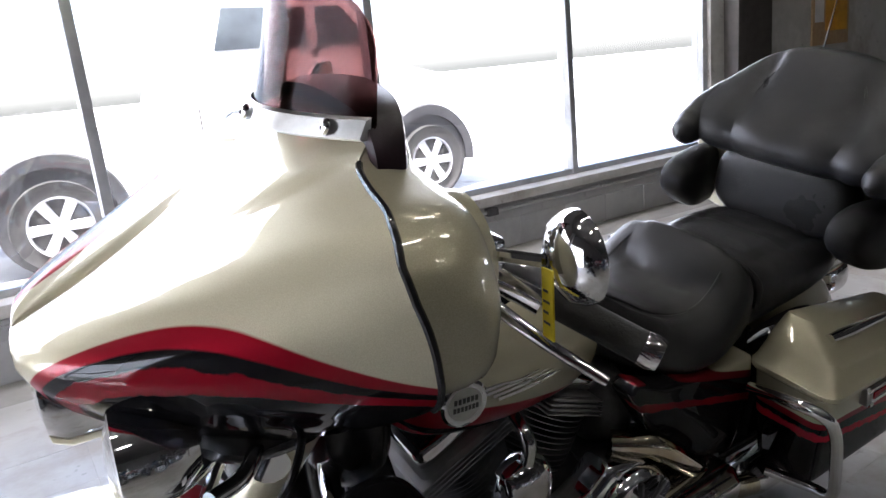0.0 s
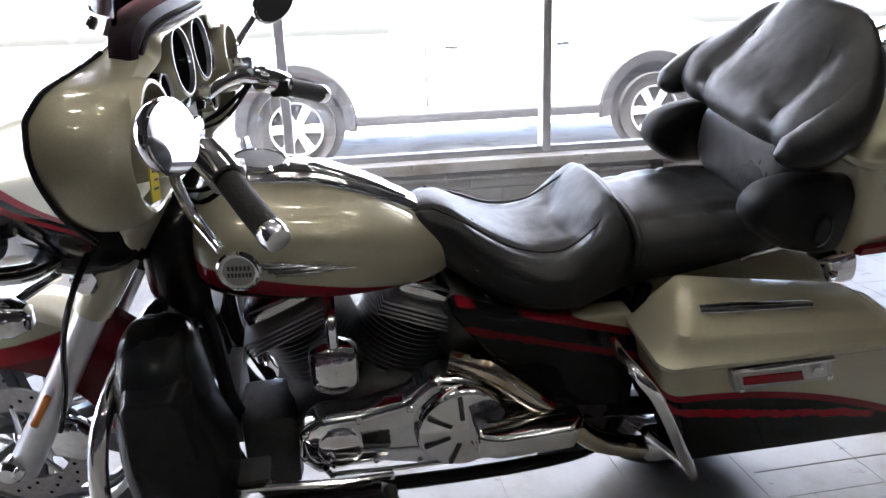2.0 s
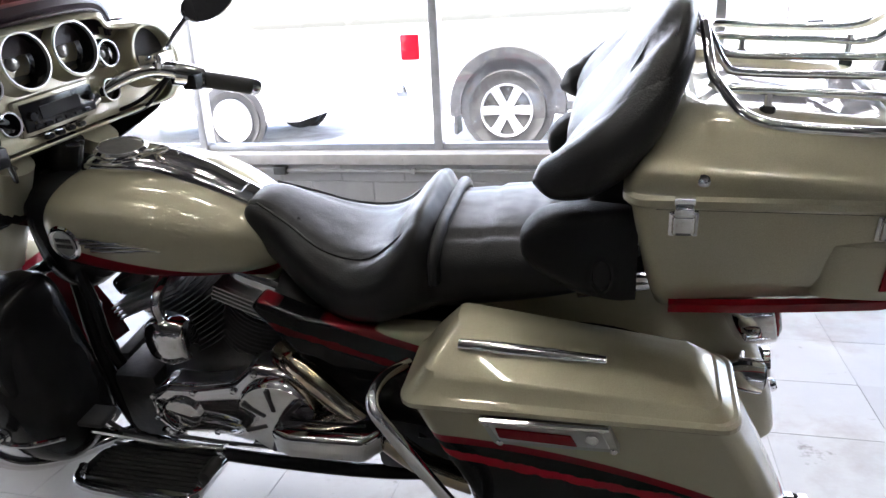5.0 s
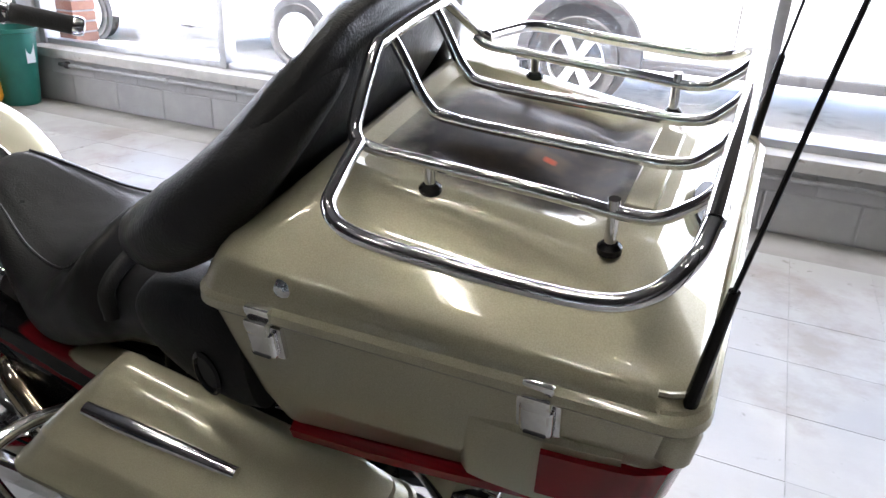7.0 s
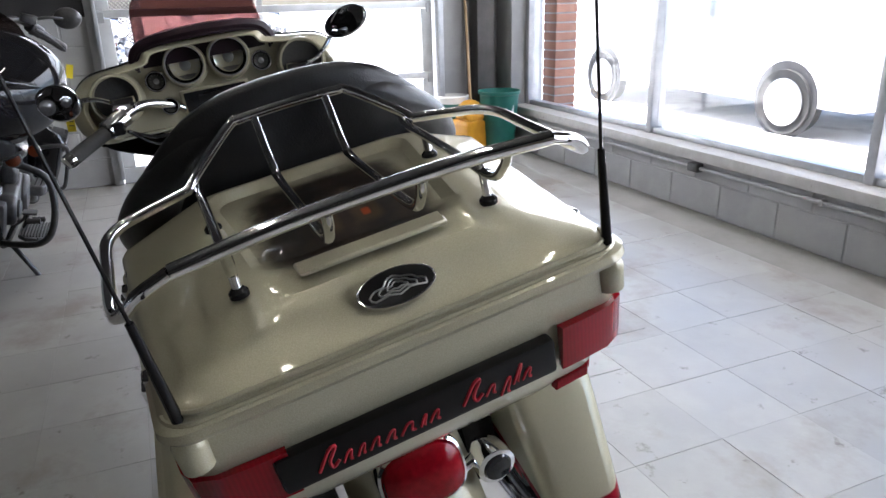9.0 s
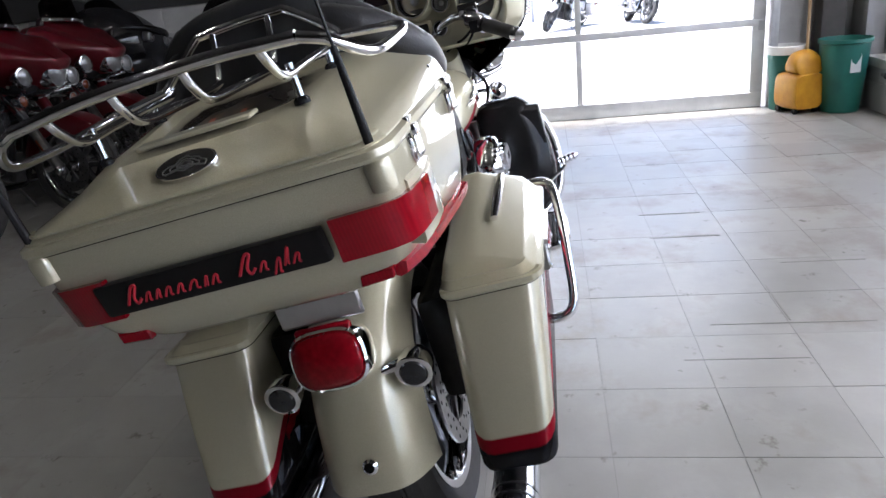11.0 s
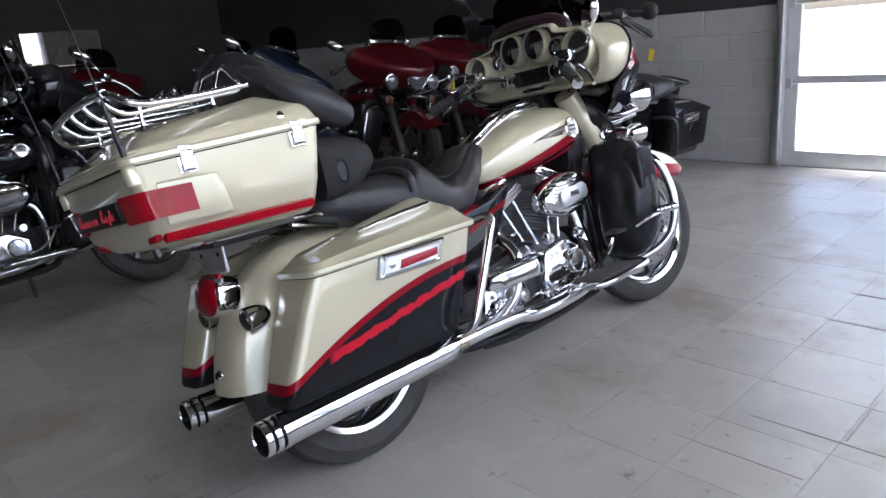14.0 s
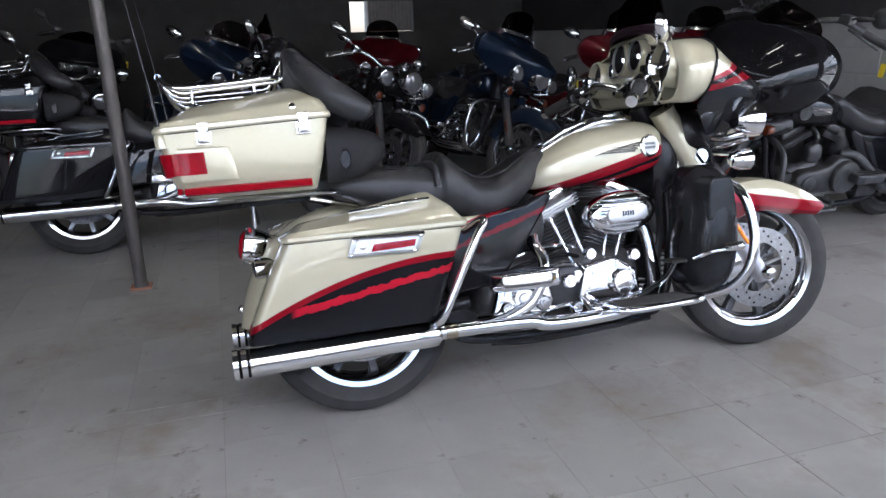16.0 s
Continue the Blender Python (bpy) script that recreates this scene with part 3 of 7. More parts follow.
        part("emblem_face", face, panel_black, emb)
        wing_line = [(-0.012, -0.033), (-0.004, -0.034), (0.000, -0.026), (0.006, -0.020), (0.010, -0.008), (0.014, 0.0), (0.010, 0.010), (0.003, 0.016), (0.002, 0.026), (-0.005, 0.035), (-0.012, 0.030), (-0.009, 0.012), (-0.013, 0.0), (-0.008, -0.014), (-0.012, -0.033)]
        for k, f in enumerate((0.92, 0.62, 0.34)):
            part("emblem_relief", tube([mt @ Vector((x * f * 0.95, y * f, 0.0026)) for x, y in wing_line], 0.0011, 5, 2), plate_metal, emb)
        for s in (-1, 1):
            part("lid_lock", lathe([(0.010, 0), (0.010, 0.004), (0.006, 0.006), (0, 0.006)], (-0.895, s * 0.272, 0.953), (0, s, 0.25), 14), chrome, cover)
    # latches
    for s in (-1, 1):
        for lx, ly in ((-0.873, 0.283), (-1.134, 0.265)):
            up = 0.016 if lx > -1.0 else 0.005
            bm = rbox(lx - 0.020, lx + 0.020, ly - 0.004, ly + 0.004, 0.860, 0.898, 0.004, 2)
            rbox(lx - 0.015, lx + 0.015, ly + 0.002, ly + 0.012, 0.864, 0.897, 0.006, 3, bm)
            rbox(lx - 0.013, lx + 0.013, ly, ly + 0.014, 0.893, 0.909, 0.004, 2, bm)
            shift(bm, 0, 0, up)
            latch = part("latch", bm if s > 0 else flip_y(bm), chrome, case, "chrome over-centre latch")
            bm = rbox(lx - 0.010, lx + 0.010, ly + 0.008, ly + 0.0135, 0.8665, 0.8695, 0.001, 1)
            shift(bm, 0, 0, up)
            part("latch_slot", bm if s > 0 else flip_y(bm), dark_metal, latch)
            bm = rbox(lx - 0.014, lx + 0.014, ly - 0.004, ly + 0.008, 0.908, 0.920, 0.003, 2)
            shift(bm, 0, 0, up)
            part("latch_keeper", bm if s > 0 else flip_y(bm), chrome, latch)
    # lamps
    for s in (-1, 1):
        bm = bmesh.new()
        pts = [(-1.138, 0.2700), (-1.175, 0.2675), (-1.215, 0.2625), (-1.238, 0.252), (-1.2505, 0.228), (-1.2535, 0.195), (-1.2545, 0.163)]
        rings = []
        for k, (x, y) in enumerate(pts):
            n = Vector((-(0.15 + k / 6), 1.0 - k / 6 + 0.05, 0)).normalized() * 0.004
            lean = 0.011 if k >= 3 else 0.004
            zs = 0.787 + (0.002 if k < 3 else 0), 0.847
            inner = Vector((x, y, 0)) - n * 2
            rings.append([Vector((x + n.x + lean, y + n.y - 0.003, zs[0])), Vector((x + n.x, y + n.y, zs[1])), Vector((inner.x, inner.y, zs[1])), Vector((inner.x + lean, inner.y, zs[0]))])
        skin(bm, rings)
        part("tail_lamp", bm if s > 0 else flip_y(bm), red_lens, case, "ribbed red wrap-round lamp")
        bm = bmesh.new()
        pts = [(-1.060, 0.258), (-1.070, 0.2655), (-1.090, 0.2675), (-1.138, 0.2680), (-1.175, 0.2655), (-1.205, 0.2610)]
        skin(bm, [[Vector((x + 0.005, y - 0.004, 0.770 - 0.0)), Vector((x + 0.003, y, 0.776)), Vector((x, y, 0.856)), Vector((x, y - 0.004, 0.861)), Vector((x + 0.01, y - 0.03, 0.858)), Vector((x + 0.01, y - 0.03, 0.775))] for x, y in pts])
        part("lamp_surround", bm if s > 0 else flip_y(bm), pal["paint"], case)
        bm = bmesh.new()
        pts = [(-0.862, 0.262), (-0.95, 0.2565), (-1.05, 0.246), (-1.15, 0.232), (-1.20, 0.214)]
        skin(bm, [[Vector((x, y - 0.004, 0.734)), Vector((x, y + 0.007, 0.737)), Vector((x, y + 0.0105, 0.753)), Vector((x, y, 0.757)), Vector((x, y - 0.02, 0.745))] for x, y in pts])
        part("side_reflector", bm if s > 0 else flip_y(bm), red_lens, case, "long red reflector strip")
        bm = slab([(0.160, 0.738), (0.208, 0.741), (0.211, 0.757), (0.163, 0.754)], "x", -1.219, -1.205, 0.002, 1)
        part("rear_reflector", bm if s > 0 else flip_y(bm), red_lens, case)
    # name panel
    if pal["main"]:
        bm = slab([(-0.150, 0.794), (0.178, 0.794), (0.180, 0.842), (-0.150, 0.842)], "x", -1.262, -1.240, 0.006, 2)
        for v in bm.verts:
            v.co.x += (0.842 - v.co.z) * 0.12
        pan = part("name_panel", bm, panel_black, case, "black panel with red script strokes")
        sh = lambda z: -1.2645 + (0.842 - z) * 0.12
        yy = 0.140
        shapes = [[(0.0, 0.05), (0.30, 0.90), (0.62, 0.95), (0.48, 0.35), (0.75, 0.02), (1.0, 0.25)], [(0.0, 0.0), (0.25, 0.85), (0.60, 0.90), (0.70, 0.15), (1.0, 0.05)]]
        for k, (w, h, low) in enumerate(((0.022, 0.027, 0), (0.011, 0.013, 0), (0.009, 0.013, 0), (0.013, 0.013, 0), (0.013, 0.013, 0), (0.018, 0.013, 0), (0.006, 0.014, 0), (0.013, 0.013, 0), (-1, 0, 0), (0.024, 0.028, 0), (0.013, 0.013, 0), (0.012, 0.021, 0.008), (0.007, 0.024, 0), (0.012, 0.013, 0))):
            if w < 0:
                yy -= 0.022
                continue
            z0 = 0.806 - low
            curve = shapes[0] if h > 0.025 else shapes[1]
            line_ = [(sh(z0 + v * h) + 0.0022, yy - u * w * 0.95 - v * h * 0.4, z0 + v * h) for u, v in curve]
            part("script_stroke", tube(line_, 0.0021 if h > 0.025 else 0.0016, 6, 4), ink, pan)
            yy -= w + 0.005
    # back cushion
    bm = bmesh.new()
    rings = []
    for z, yw, xf, xb, e in along([(0.905, 0.17, -0.735, -0.79, 2.6), (0.918, 0.20, -0.712, -0.80, 2.8), (0.945, 0.222, -0.700, -0.808, 3.0), (0.98, 0.240, -0.715, -0.835, 3.0), (1.02, 0.246, -0.752, -0.862, 3.0), (1.06, 0.218, -0.784, -0.882, 2.8), (1.10, 0.176, -0.812, -0.890, 2.6), (1.13, 0.132, -0.834, -0.892, 2.5), (1.147, 0.08, -0.850, -0.889, 2.4), (1.152, 0.03, -0.862, -0.880, 2.2)], 26):
        ring = []
        for j in range(48):
            t = 2 * math.pi * j / 48
            c, s2 = math.cos(t), math.sin(t)
            y = yw * math.copysign(abs(c) ** (2 / e), c)
            x = (xf + xb) / 2 + (xf - xb) / 2 * math.copysign(abs(s2) ** (2 / 2.4), s2)
            wrap = 0.045 * (abs(y) / 0.26) ** 3 * (1.0 if z < 1.0 else max(0.0, 1 - (z - 1.0) / 0.1))
            ring.append(Vector((x + wrap - 0.016 * math.exp(-((abs(y) - 0.125) / 0.022) ** 2) * (s2 > 0), y, z)))
        rings.append(ring)
    skin(bm, rings)
    part("lower_cushion", hull([(-0.825, 0.150, 0.752, 0.93), (-0.80, 0.168, 0.748, 0.935), (-0.762, 0.168, 0.752, 0.93), (-0.742, 0.150, 0.765, 0.915), (-0.736, 0.10, 0.79, 0.89)], 3.2, 28, 14), leather, owner, "black leather lower back cushion")
    pad = part("backrest", bm, leather, owner, "black leather wrap-round passenger backrest")
    for s in (-1, 1):
        wing = tube([(-0.664, s * 0.226, 0.930), (-0.685, s * 0.230, 0.936), (-0.725, s * 0.236, 0.950), (-0.768, s * 0.234, 0.978), (-0.808, s * 0.214, 1.015), (-0.842, s * 0.178, 1.055), (-0.864, s * 0.132, 1.088), (-0.874, s * 0.08, 1.105)], (0.006, 0.030, 0.042, 0.044, 0.038, 0.030, 0.022, 0.008), 24, 5)
        part("side_bolster", wing, leather, pad)
        part("piping", tube([(-0.742, s * 0.115, 0.955), (-0.768, s * 0.125, 1.01), (-0.806, s * 0.115, 1.07), (-0.838, s * 0.08, 1.12)], 0.0028, 6), leather, pad)
        bm = bmesh.new()
        rings = []
        for x, y0, y1, z0, z1 in along([(-0.815, 0.20, 0.268, 0.74, 0.892), (-0.78, 0.19, 0.272, 0.738, 0.893), (-0.72, 0.17, 0.268, 0.748, 0.888), (-0.67, 0.17, 0.258, 0.775, 0.873), (-0.645, 0.18, 0.245, 0.80, 0.850), (-0.638, 0.20, 0.225, 0.815, 0.838)], 18):
            rings.append(super_ring(x, (y0 + y1) / 2, (z0 + z1) / 2, (y1 - y0) / 2, (z1 - z0) / 2, 2.8, 28))
        skin(bm, rings)
        pod = part("speaker_pod", bm if s > 0 else flip_y(bm), vinyl, owner, "black vinyl speaker pod with a switch")
        sw = lathe([(0.0, 0.0), (0.020, 0.0), (0.022, 0.004), (0.018, 0.006), (0.016, 0.003), (0.0, 0.003)], (0, 0, 0), (0, 1, 0), 22)
        bmesh.ops.transform(sw, matrix=Matrix.Translation((-0.765, 0.2705, 0.80)) @ Matrix.Diagonal((0.8, 1, 1.45, 1)), verts=sw.verts)
        part("switch", sw if s > 0 else flip_y(sw), plastic, pod)
    # luggage rack
    for y in (-0.05, 0.05):
        part("rack_bar", tube([(-0.90, y, 1.112), (-0.912, y, 1.09), (-0.935, y, 1.046), (-0.965, y, 1.032), (-1.10, y, 1.024), (-1.19, y, 1.022), (-1.222, y, 1.042), (-1.235, y, 1.062)], 0.0062, 10), chrome, owner)
    for s in (-1, 1):
        y = s * 0.150
        part("rack_bar", tube([(-0.905, y, 1.05), (-0.925, y, 1.04), (-0.972, y, 1.036), (-1.10, y, 1.026), (-1.18, y, 1.02), (-1.215, y, 1.038), (-1.235, y, 1.06)], 0.0062, 10), chrome, owner)
        part("rack_rail", tube([(-0.918, s * 0.160, 1.048), (-0.930, s * 0.215, 1.041), (-0.943, s * 0.252, 1.036), (-0.975, s * 0.271, 1.030), (-1.05, s * 0.272, 1.022), (-1.16, s * 0.268, 1.016), (-1.205, s * 0.256, 1.024), (-1.228, s * 0.232, 1.045), (-1.235, s * 0.20, 1.058)], 0.0072, 12), chrome, owner)
        for px, pz in ((-0.985, 1.004), (-1.155, 0.980)):
            post = part("rack_post", tube([(px, y, pz + 0.002), (px, y, 1.033)], 0.0055, 10), chrome, owner)
            part("foot", lathe([(0.011, 0), (0.011, 0.006), (0.007, 0.010), (0.0055, 0.010)], (px, y, pz), (0, 0, 1), 14), plastic, post, "black rubber foot")
    part("rack_front_hoop", tube([(-0.918, -0.160, 1.048), (-0.908, -0.145, 1.062), (-0.90, -0.085, 1.108), (-0.90, -0.066, 1.113), (-0.90, 0.0, 1.115), (-0.90, 0.066, 1.113), (-0.90, 0.085, 1.108), (-0.908, 0.145, 1.062), (-0.918, 0.160, 1.048)], 0.0072, 12), chrome, owner)
    part("rack_rear_bar", tube([(-1.235, -0.20, 1.058), (-1.236, -0.10, 1.066), (-1.237, 0, 1.068), (-1.236, 0.10, 1.066), (-1.235, 0.20, 1.058)], 0.0085, 12), chrome, owner)
    # aerials
    for s in (-1, 1):
        b = part("aerial_mount", lathe([(0.017, -0.03), (0.018, 0.0), (0.013, 0.012), (0.010, 0.014)], (-1.243, s * 0.243, 0.893), (-0.1, 0, 1), 16), pal["paint"], owner)
        part("aerial_base", tube([(-1.244, s * 0.243, 0.90), (-1.258, s * 0.2445, 1.035)], (0.0066, 0.0042), 10), plastic, b, "black aerial spring base")
        part("aerial_whip", tube([(-1.258, s * 0.2445, 1.035), (-1.30, s * 0.25, 1.32), (-1.37, s * 0.258, 1.70)], (0.0021, 0.0011), 6), plastic, b, "thin black whip aerial")
    return case


def touring_bike(label, pal, m, case=True, lowers=True, group="", fairing_on=True):
    """A V-twin touring motorcycle, nose to +x, its wheels on z = 0."""
    bike = thing("motorcycle", label, "motorcycle", m, group)
    ax = Vector((math.sin(radians(29)), 0, -math.cos(radians(29))))
    at = Vector((0.40, 0, 0.86))
    st = Matrix.Translation(at) @ Matrix.Rotation(radians(pal["turn"]), 4, -ax) @ Matrix.Translation(-at)
    rake = Matrix.Identity(4)
    rake[1][2], rake[1][3] = 0.05, -0.045
    stw = rake @ Matrix.Translation(at) @ Matrix.Rotation(radians(pal["turn"] * 1.4), 4, -ax) @ Matrix.Translation(-at) @ Matrix.Translation((-0.02, 0, 0))
    main = pal["main"]
    # Engine metal of the other bikes is darkened in place of shade.
    bright, cast = (chrome, satin) if main else (dimmed_chrome, dark_metal)
    wheel(bike, -0.73, 0.305, 0.305, 0.213, 0.135, 9, None, 0.13)
    wheel(bike, 0.775, 0.305, 0.305, 0.222, 0.105, 9, stw, 0.148)

    # frame
    for s in (-1, 1):
        part("frame_tube", tube([(0.40, s * 0.03, 0.82), (0.39, s * 0.07, 0.66), (0.36, s * 0.12, 0.42), (0.30, s * 0.15, 0.25), (0.18, s * 0.16, 0.205), (-0.30, s * 0.16, 0.20), (-0.48, s * 0.15, 0.26), (-0.50, s * 0.13, 0.50), (-0.52, s * 0.12, 0.62)], 0.016, 10), plastic, bike)
        part("swing_arm", tube([(-0.40, s * 0.15, 0.33), (-0.58, s * 0.14, 0.31), (-0.76, s * 0.135, 0.305)], 0.022, 10), plastic, bike)
        part("shock_absorber", tube([(-0.62, s * 0.16, 0.34), (-0.66, s * 0.16, 0.56)], 0.022, 12), plastic, bike)
    part("backbone", tube([(0.42, 0, 0.80), (0.20, 0, 0.76), (-0.15, 0, 0.68), (-0.50, 0, 0.63)], 0.035, 10), plastic, bike)
    part("battery_box", rbox(-0.50, -0.22, -0.13, 0.13, 0.38, 0.60, 0.02), plastic, bike)
    part("steering_head", lathe([(0.035, -0.10), (0.04, 0.0), (0.035, 0.14)], (0.395, 0, 0.83), ax), plastic, bike)

    # engine
    part("crankcase", hull([(-0.12, 0.10, 0.24, 0.42), (-0.08, 0.13, 0.215, 0.45), (0.05, 0.15, 0.205, 0.47), (0.18, 0.14, 0.22, 0.45), (0.24, 0.10, 0.26, 0.40)], 3.2, 28, 16), dark_metal, bike)
    part("gearbox", hull([(-0.36, 0.10, 0.28, 0.42), (-0.33, 0.14, 0.26, 0.45), (-0.20, 0.15, 0.25, 0.46), (-0.10, 0.13, 0.26, 0.44)], 3.5, 24, 12), dark_metal, bike)
    for tip, basep in (((-0.085, 0, 0.635), (0.015, 0, 0.40)), ((0.215, 0, 0.640), (0.105, 0, 0.40))):
        w = Vector(tip) - Vector(basep)
        L = w.length
        cyl = part("cylinder", lathe([(0.066, 0.0), (0.066, L * 0.70)], basep, w, 24), dark_metal, bike, "finned engine cylinder")
        bm = bmesh.new()
        wn_ = w.normalized()
        for k in range(13):
            q = Vector(basep) + wn_ * (0.035 + k * 0.0118)
            lathe([(0.066, 0), (0.101, 0.0006), (0.102, 0.0028), (0.066, 0.0034)], q, wn_, 28, bm)
            if main:
                part("cooling_fin", bm, fin_metal, cyl)
                bm = bmesh.new()
        if not main:
            tagged(part("finned_barrel", bm, dark_metal, cyl), "", "", "", "stuff")
        else:
            bm.free()
        top = Vector(basep) + wn_ * (L * 0.72)
        hd = bmesh.new()
        ux = Vector((0, 1, 0)).cross(wn_)
        mh = Matrix.Translation(top) @ Matrix((ux, Vector((0, 1, 0)), wn_)).transposed().to_4x4()
        rbox(-0.085, 0.085, -0.11, 0.11, 0.0, 0.04, 0.012, 2, hd, mh)
        for k in range(4):
            rbox(-0.095, 0.095, -0.118, 0.118, 0.004 + k * 0.010, 0.0075 + k * 0.010, 0.001, 1, hd, mh)
        part("cylinder_head", hd, fin_metal if main else dark_metal, cyl)
        part("rocker_cover", rbox(-0.075, 0.075, -0.10, 0.10, 0.042, 0.088, 0.02, 3, None, mh), bright, cyl, "chrome rocker cover" if main else "")
        for dx in (-0.022, 0.022):
            a = Vector(basep) + ux * dx + Vector((0, -0.135, -0.02))
            b = top + ux * dx * 1.5 + Vector((0, -0.10, 0.03))
            part("pushrod_tube", tube([a, b], 0.0065, 10), chrome, bike)
            part("tappet_block", rbox(a.x - 0.022, a.x + 0.022, -0.155, -0.115, a.z - 0.03, a.z + 0.012, 0.006), chrome, bike)
    # right side of the engine
    part("cam_cover", slab([(-0.03, 0.30), (0.02, 0.235), (0.13, 0.235), (0.20, 0.29), (0.19, 0.37), (0.10, 0.42), (0.0, 0.40)], "y", -0.14, -0.185, 0.014, 3), bright, bike, "polished cam cover" if main else "")
    part("timer_cover", lathe([(0.043, 0), (0.043, 0.022), (0.038, 0.030), (0.035, 0.030), (0.033, 0.026), (0, 0.027)], (0.125, -0.183, 0.335), (0, -1, 0)), chrome, bike, "round chrome timer cover")
    part("oil_filter", lathe([(0.038, 0), (0.038, 0.09), (0.03, 0.10), (0, 0.10)], (0.24, -0.06, 0.27), (0.8, -0.3, 0.0), 20), chrome, bike)
    part("gearbox_cover", slab([(-0.335, 0.28), (-0.30, 0.255), (-0.16, 0.255), (-0.12, 0.30), (-0.14, 0.37), (-0.20, 0.40), (-0.31, 0.37)], "y", -0.145, -0.19, 0.014, 3), bright, bike, "polished gearbox cover" if main else "")
    for cx, cz, cr in ((-0.235, 0.325, 0.040), (-0.165, 0.30, 0.026), (-0.29, 0.30, 0.022), (-0.05, 0.27, 0.020), (-0.07, 0.36, 0.024), (0.01, 0.44, 0.02), (0.17, 0.42, 0.02)):
        part("engine_cap", lathe([(cr, 0), (cr, 0.016), (cr * 0.8, 0.024), (cr * 0.45, 0.024), (cr * 0.4, 0.03), (0, 0.03)], (cx, -0.186, cz), (0, -1, 0), 18), chrome, bike)
    for k in range(10 if main else 0):
        a = 2 * math.pi * k / 10
        part("bolt", lathe([(0.006, 0), (0.006, 0.006), (0.003, 0.008), (0, 0.008)], (0.09 + 0.088 * math.cos(a), -0.182, 0.33 + 0.075 * math.sin(a)), (0, -1, 0), 8), chrome, bike)
    for z, y in ((0.46, -0.10), (0.43, -0.13), (0.40, -0.15), (0.27, -0.165)):
        part("hose", tube([(-0.30, y, z - 0.04), (-0.18, y - 0.02, z), (-0.05, y - 0.01, z + 0.01), (0.04, y + 0.02, z - 0.02)], 0.0075, 8), chrome if z != 0.43 else plastic, bike)
    part("oil_tank", hull([(-0.20, 0.10, 0.46, 0.60), (-0.17, 0.14, 0.45, 0.63), (-0.12, 0.13, 0.46, 0.65), (-0.10, 0.10, 0.48, 0.63)], 3.0, 24, 10), dark_metal, bike)
    part("voltage_regulator", rbox(0.315, 0.345, -0.09, 0.09, 0.30, 0.42, 0.006), dark_metal, bike)
    for k in range(6 if main else 0):
        part("regulator_fin", rbox(0.345, 0.365, -0.085, 0.085, 0.31 + k * 0.018, 0.316 + k * 0.018, 0.001, 1), dark_metal, bike)
    for s in (-1, 1):
        part("wiring_loom", tube([(0.36, s * 0.09, 0.70), (0.335, s * 0.11, 0.58), (0.325, s * 0.12, 0.45), (0.27, s * 0.12, 0.30)], 0.014, 8), plastic, bike)
    # air cleaner
    cl = lathe([(0, 0), (0.118, 0), (0.124, 0.012), (0.124, 0.05), (0.116, 0.066), (0.095, 0.076), (0, 0.080)], (0, 0, 0), (0, -1, 0), 44)
    bmesh.ops.transform(cl, matrix=Matrix.Translation((0.130, -0.155, 0.563)) @ Matrix.Rotation(radians(-4), 4, "Y") @ Matrix.Diagonal((1, 1, 0.57, 1)), verts=cl.verts)
    cleaner = part("air_cleaner", cl, chrome, bike, "oval chrome ribbed air cleaner")
    for k in range(9 if main else 0):
        z = 0.563 - 0.046 + k * 0.0115
        hw = 0.118 * math.sqrt(max(0.02, 1 - ((z - 0.563) / 0.066) ** 2))
        part("rib", tube([(0.130 - hw, -0.215, z), (0.130 - hw * 0.6, -0.2345, z), (0.130, -0.2375, z), (0.130 + hw * 0.6, -0.2345, z), (0.130 + hw, -0.215, z)], 0.0032, 6, 3), chrome, cleaner)
    ins = slab([(0.062, 0.545), (0.078, 0.529), (0.193, 0.537), (0.206, 0.553), (0.204, 0.576), (0.188, 0.590), (0.074, 0.582), (0.060, 0.566)], "y", -0.228, -0.246, 0.005, 2)
    ins = part("insert", ins, satin, cleaner, "brushed insert with a raised mark")
    bm = bmesh.new()
    for k in range(5):
        rbox(0.111 + k * 0.009, 0.117 + k * 0.009, -0.2485, -0.244, 0.553 + 0.002 * (k % 2), 0.571 - 0.002 * (k % 2), 0.001, 1, bm)
    part("mark", bm, dark_metal, ins)
    # left side: primary drive
    part("primary_cover", slab([(0.20, 0.40), (0.205, 0.33), (0.17, 0.285), (0.05, 0.30), (-0.05, 0.275), (-0.16, 0.275), (-0.23, 0.31), (-0.30, 0.345), (-0.325, 0.39), (-0.28, 0.425), (-0.20, 0.44), (-0.16, 0.485), (-0.07, 0.50), (-0.02, 0.45), (0.08, 0.43), (0.15, 0.43)], "y", 0.12, 0.20, 0.022, 3), bright, bike, "polished primary drive cover" if main else "")
    part("derby_cover", lathe([(0.098, 0), (0.098, 0.014), (0.090, 0.026), (0.060, 0.030), (0, 0.031)], (-0.125, 0.198, 0.385), (0, 1, 0), 40), bright, bike, "round chrome derby cover" if main else "")
    for k in range(7 if main else 0):
        a = radians(20 + k * 51.4)
        part("derby_rib", rbox(0.030, 0.086, -0.005, 0.005, -0.002, 0.004, 0.002, 1, None, Matrix.Translation((-0.125, 0.227, 0.385)) @ Matrix.Rotation(a, 4, "Y") @ Matrix.Rotation(radians(-90), 4, "X")), dark_metal, bike)
    part("inspection_cover", lathe([(0.045, 0), (0.045, 0.012), (0.035, 0.018), (0, 0.018)], (0.12, 0.198, 0.36), (0, 1, 0), 28), chrome, bike)
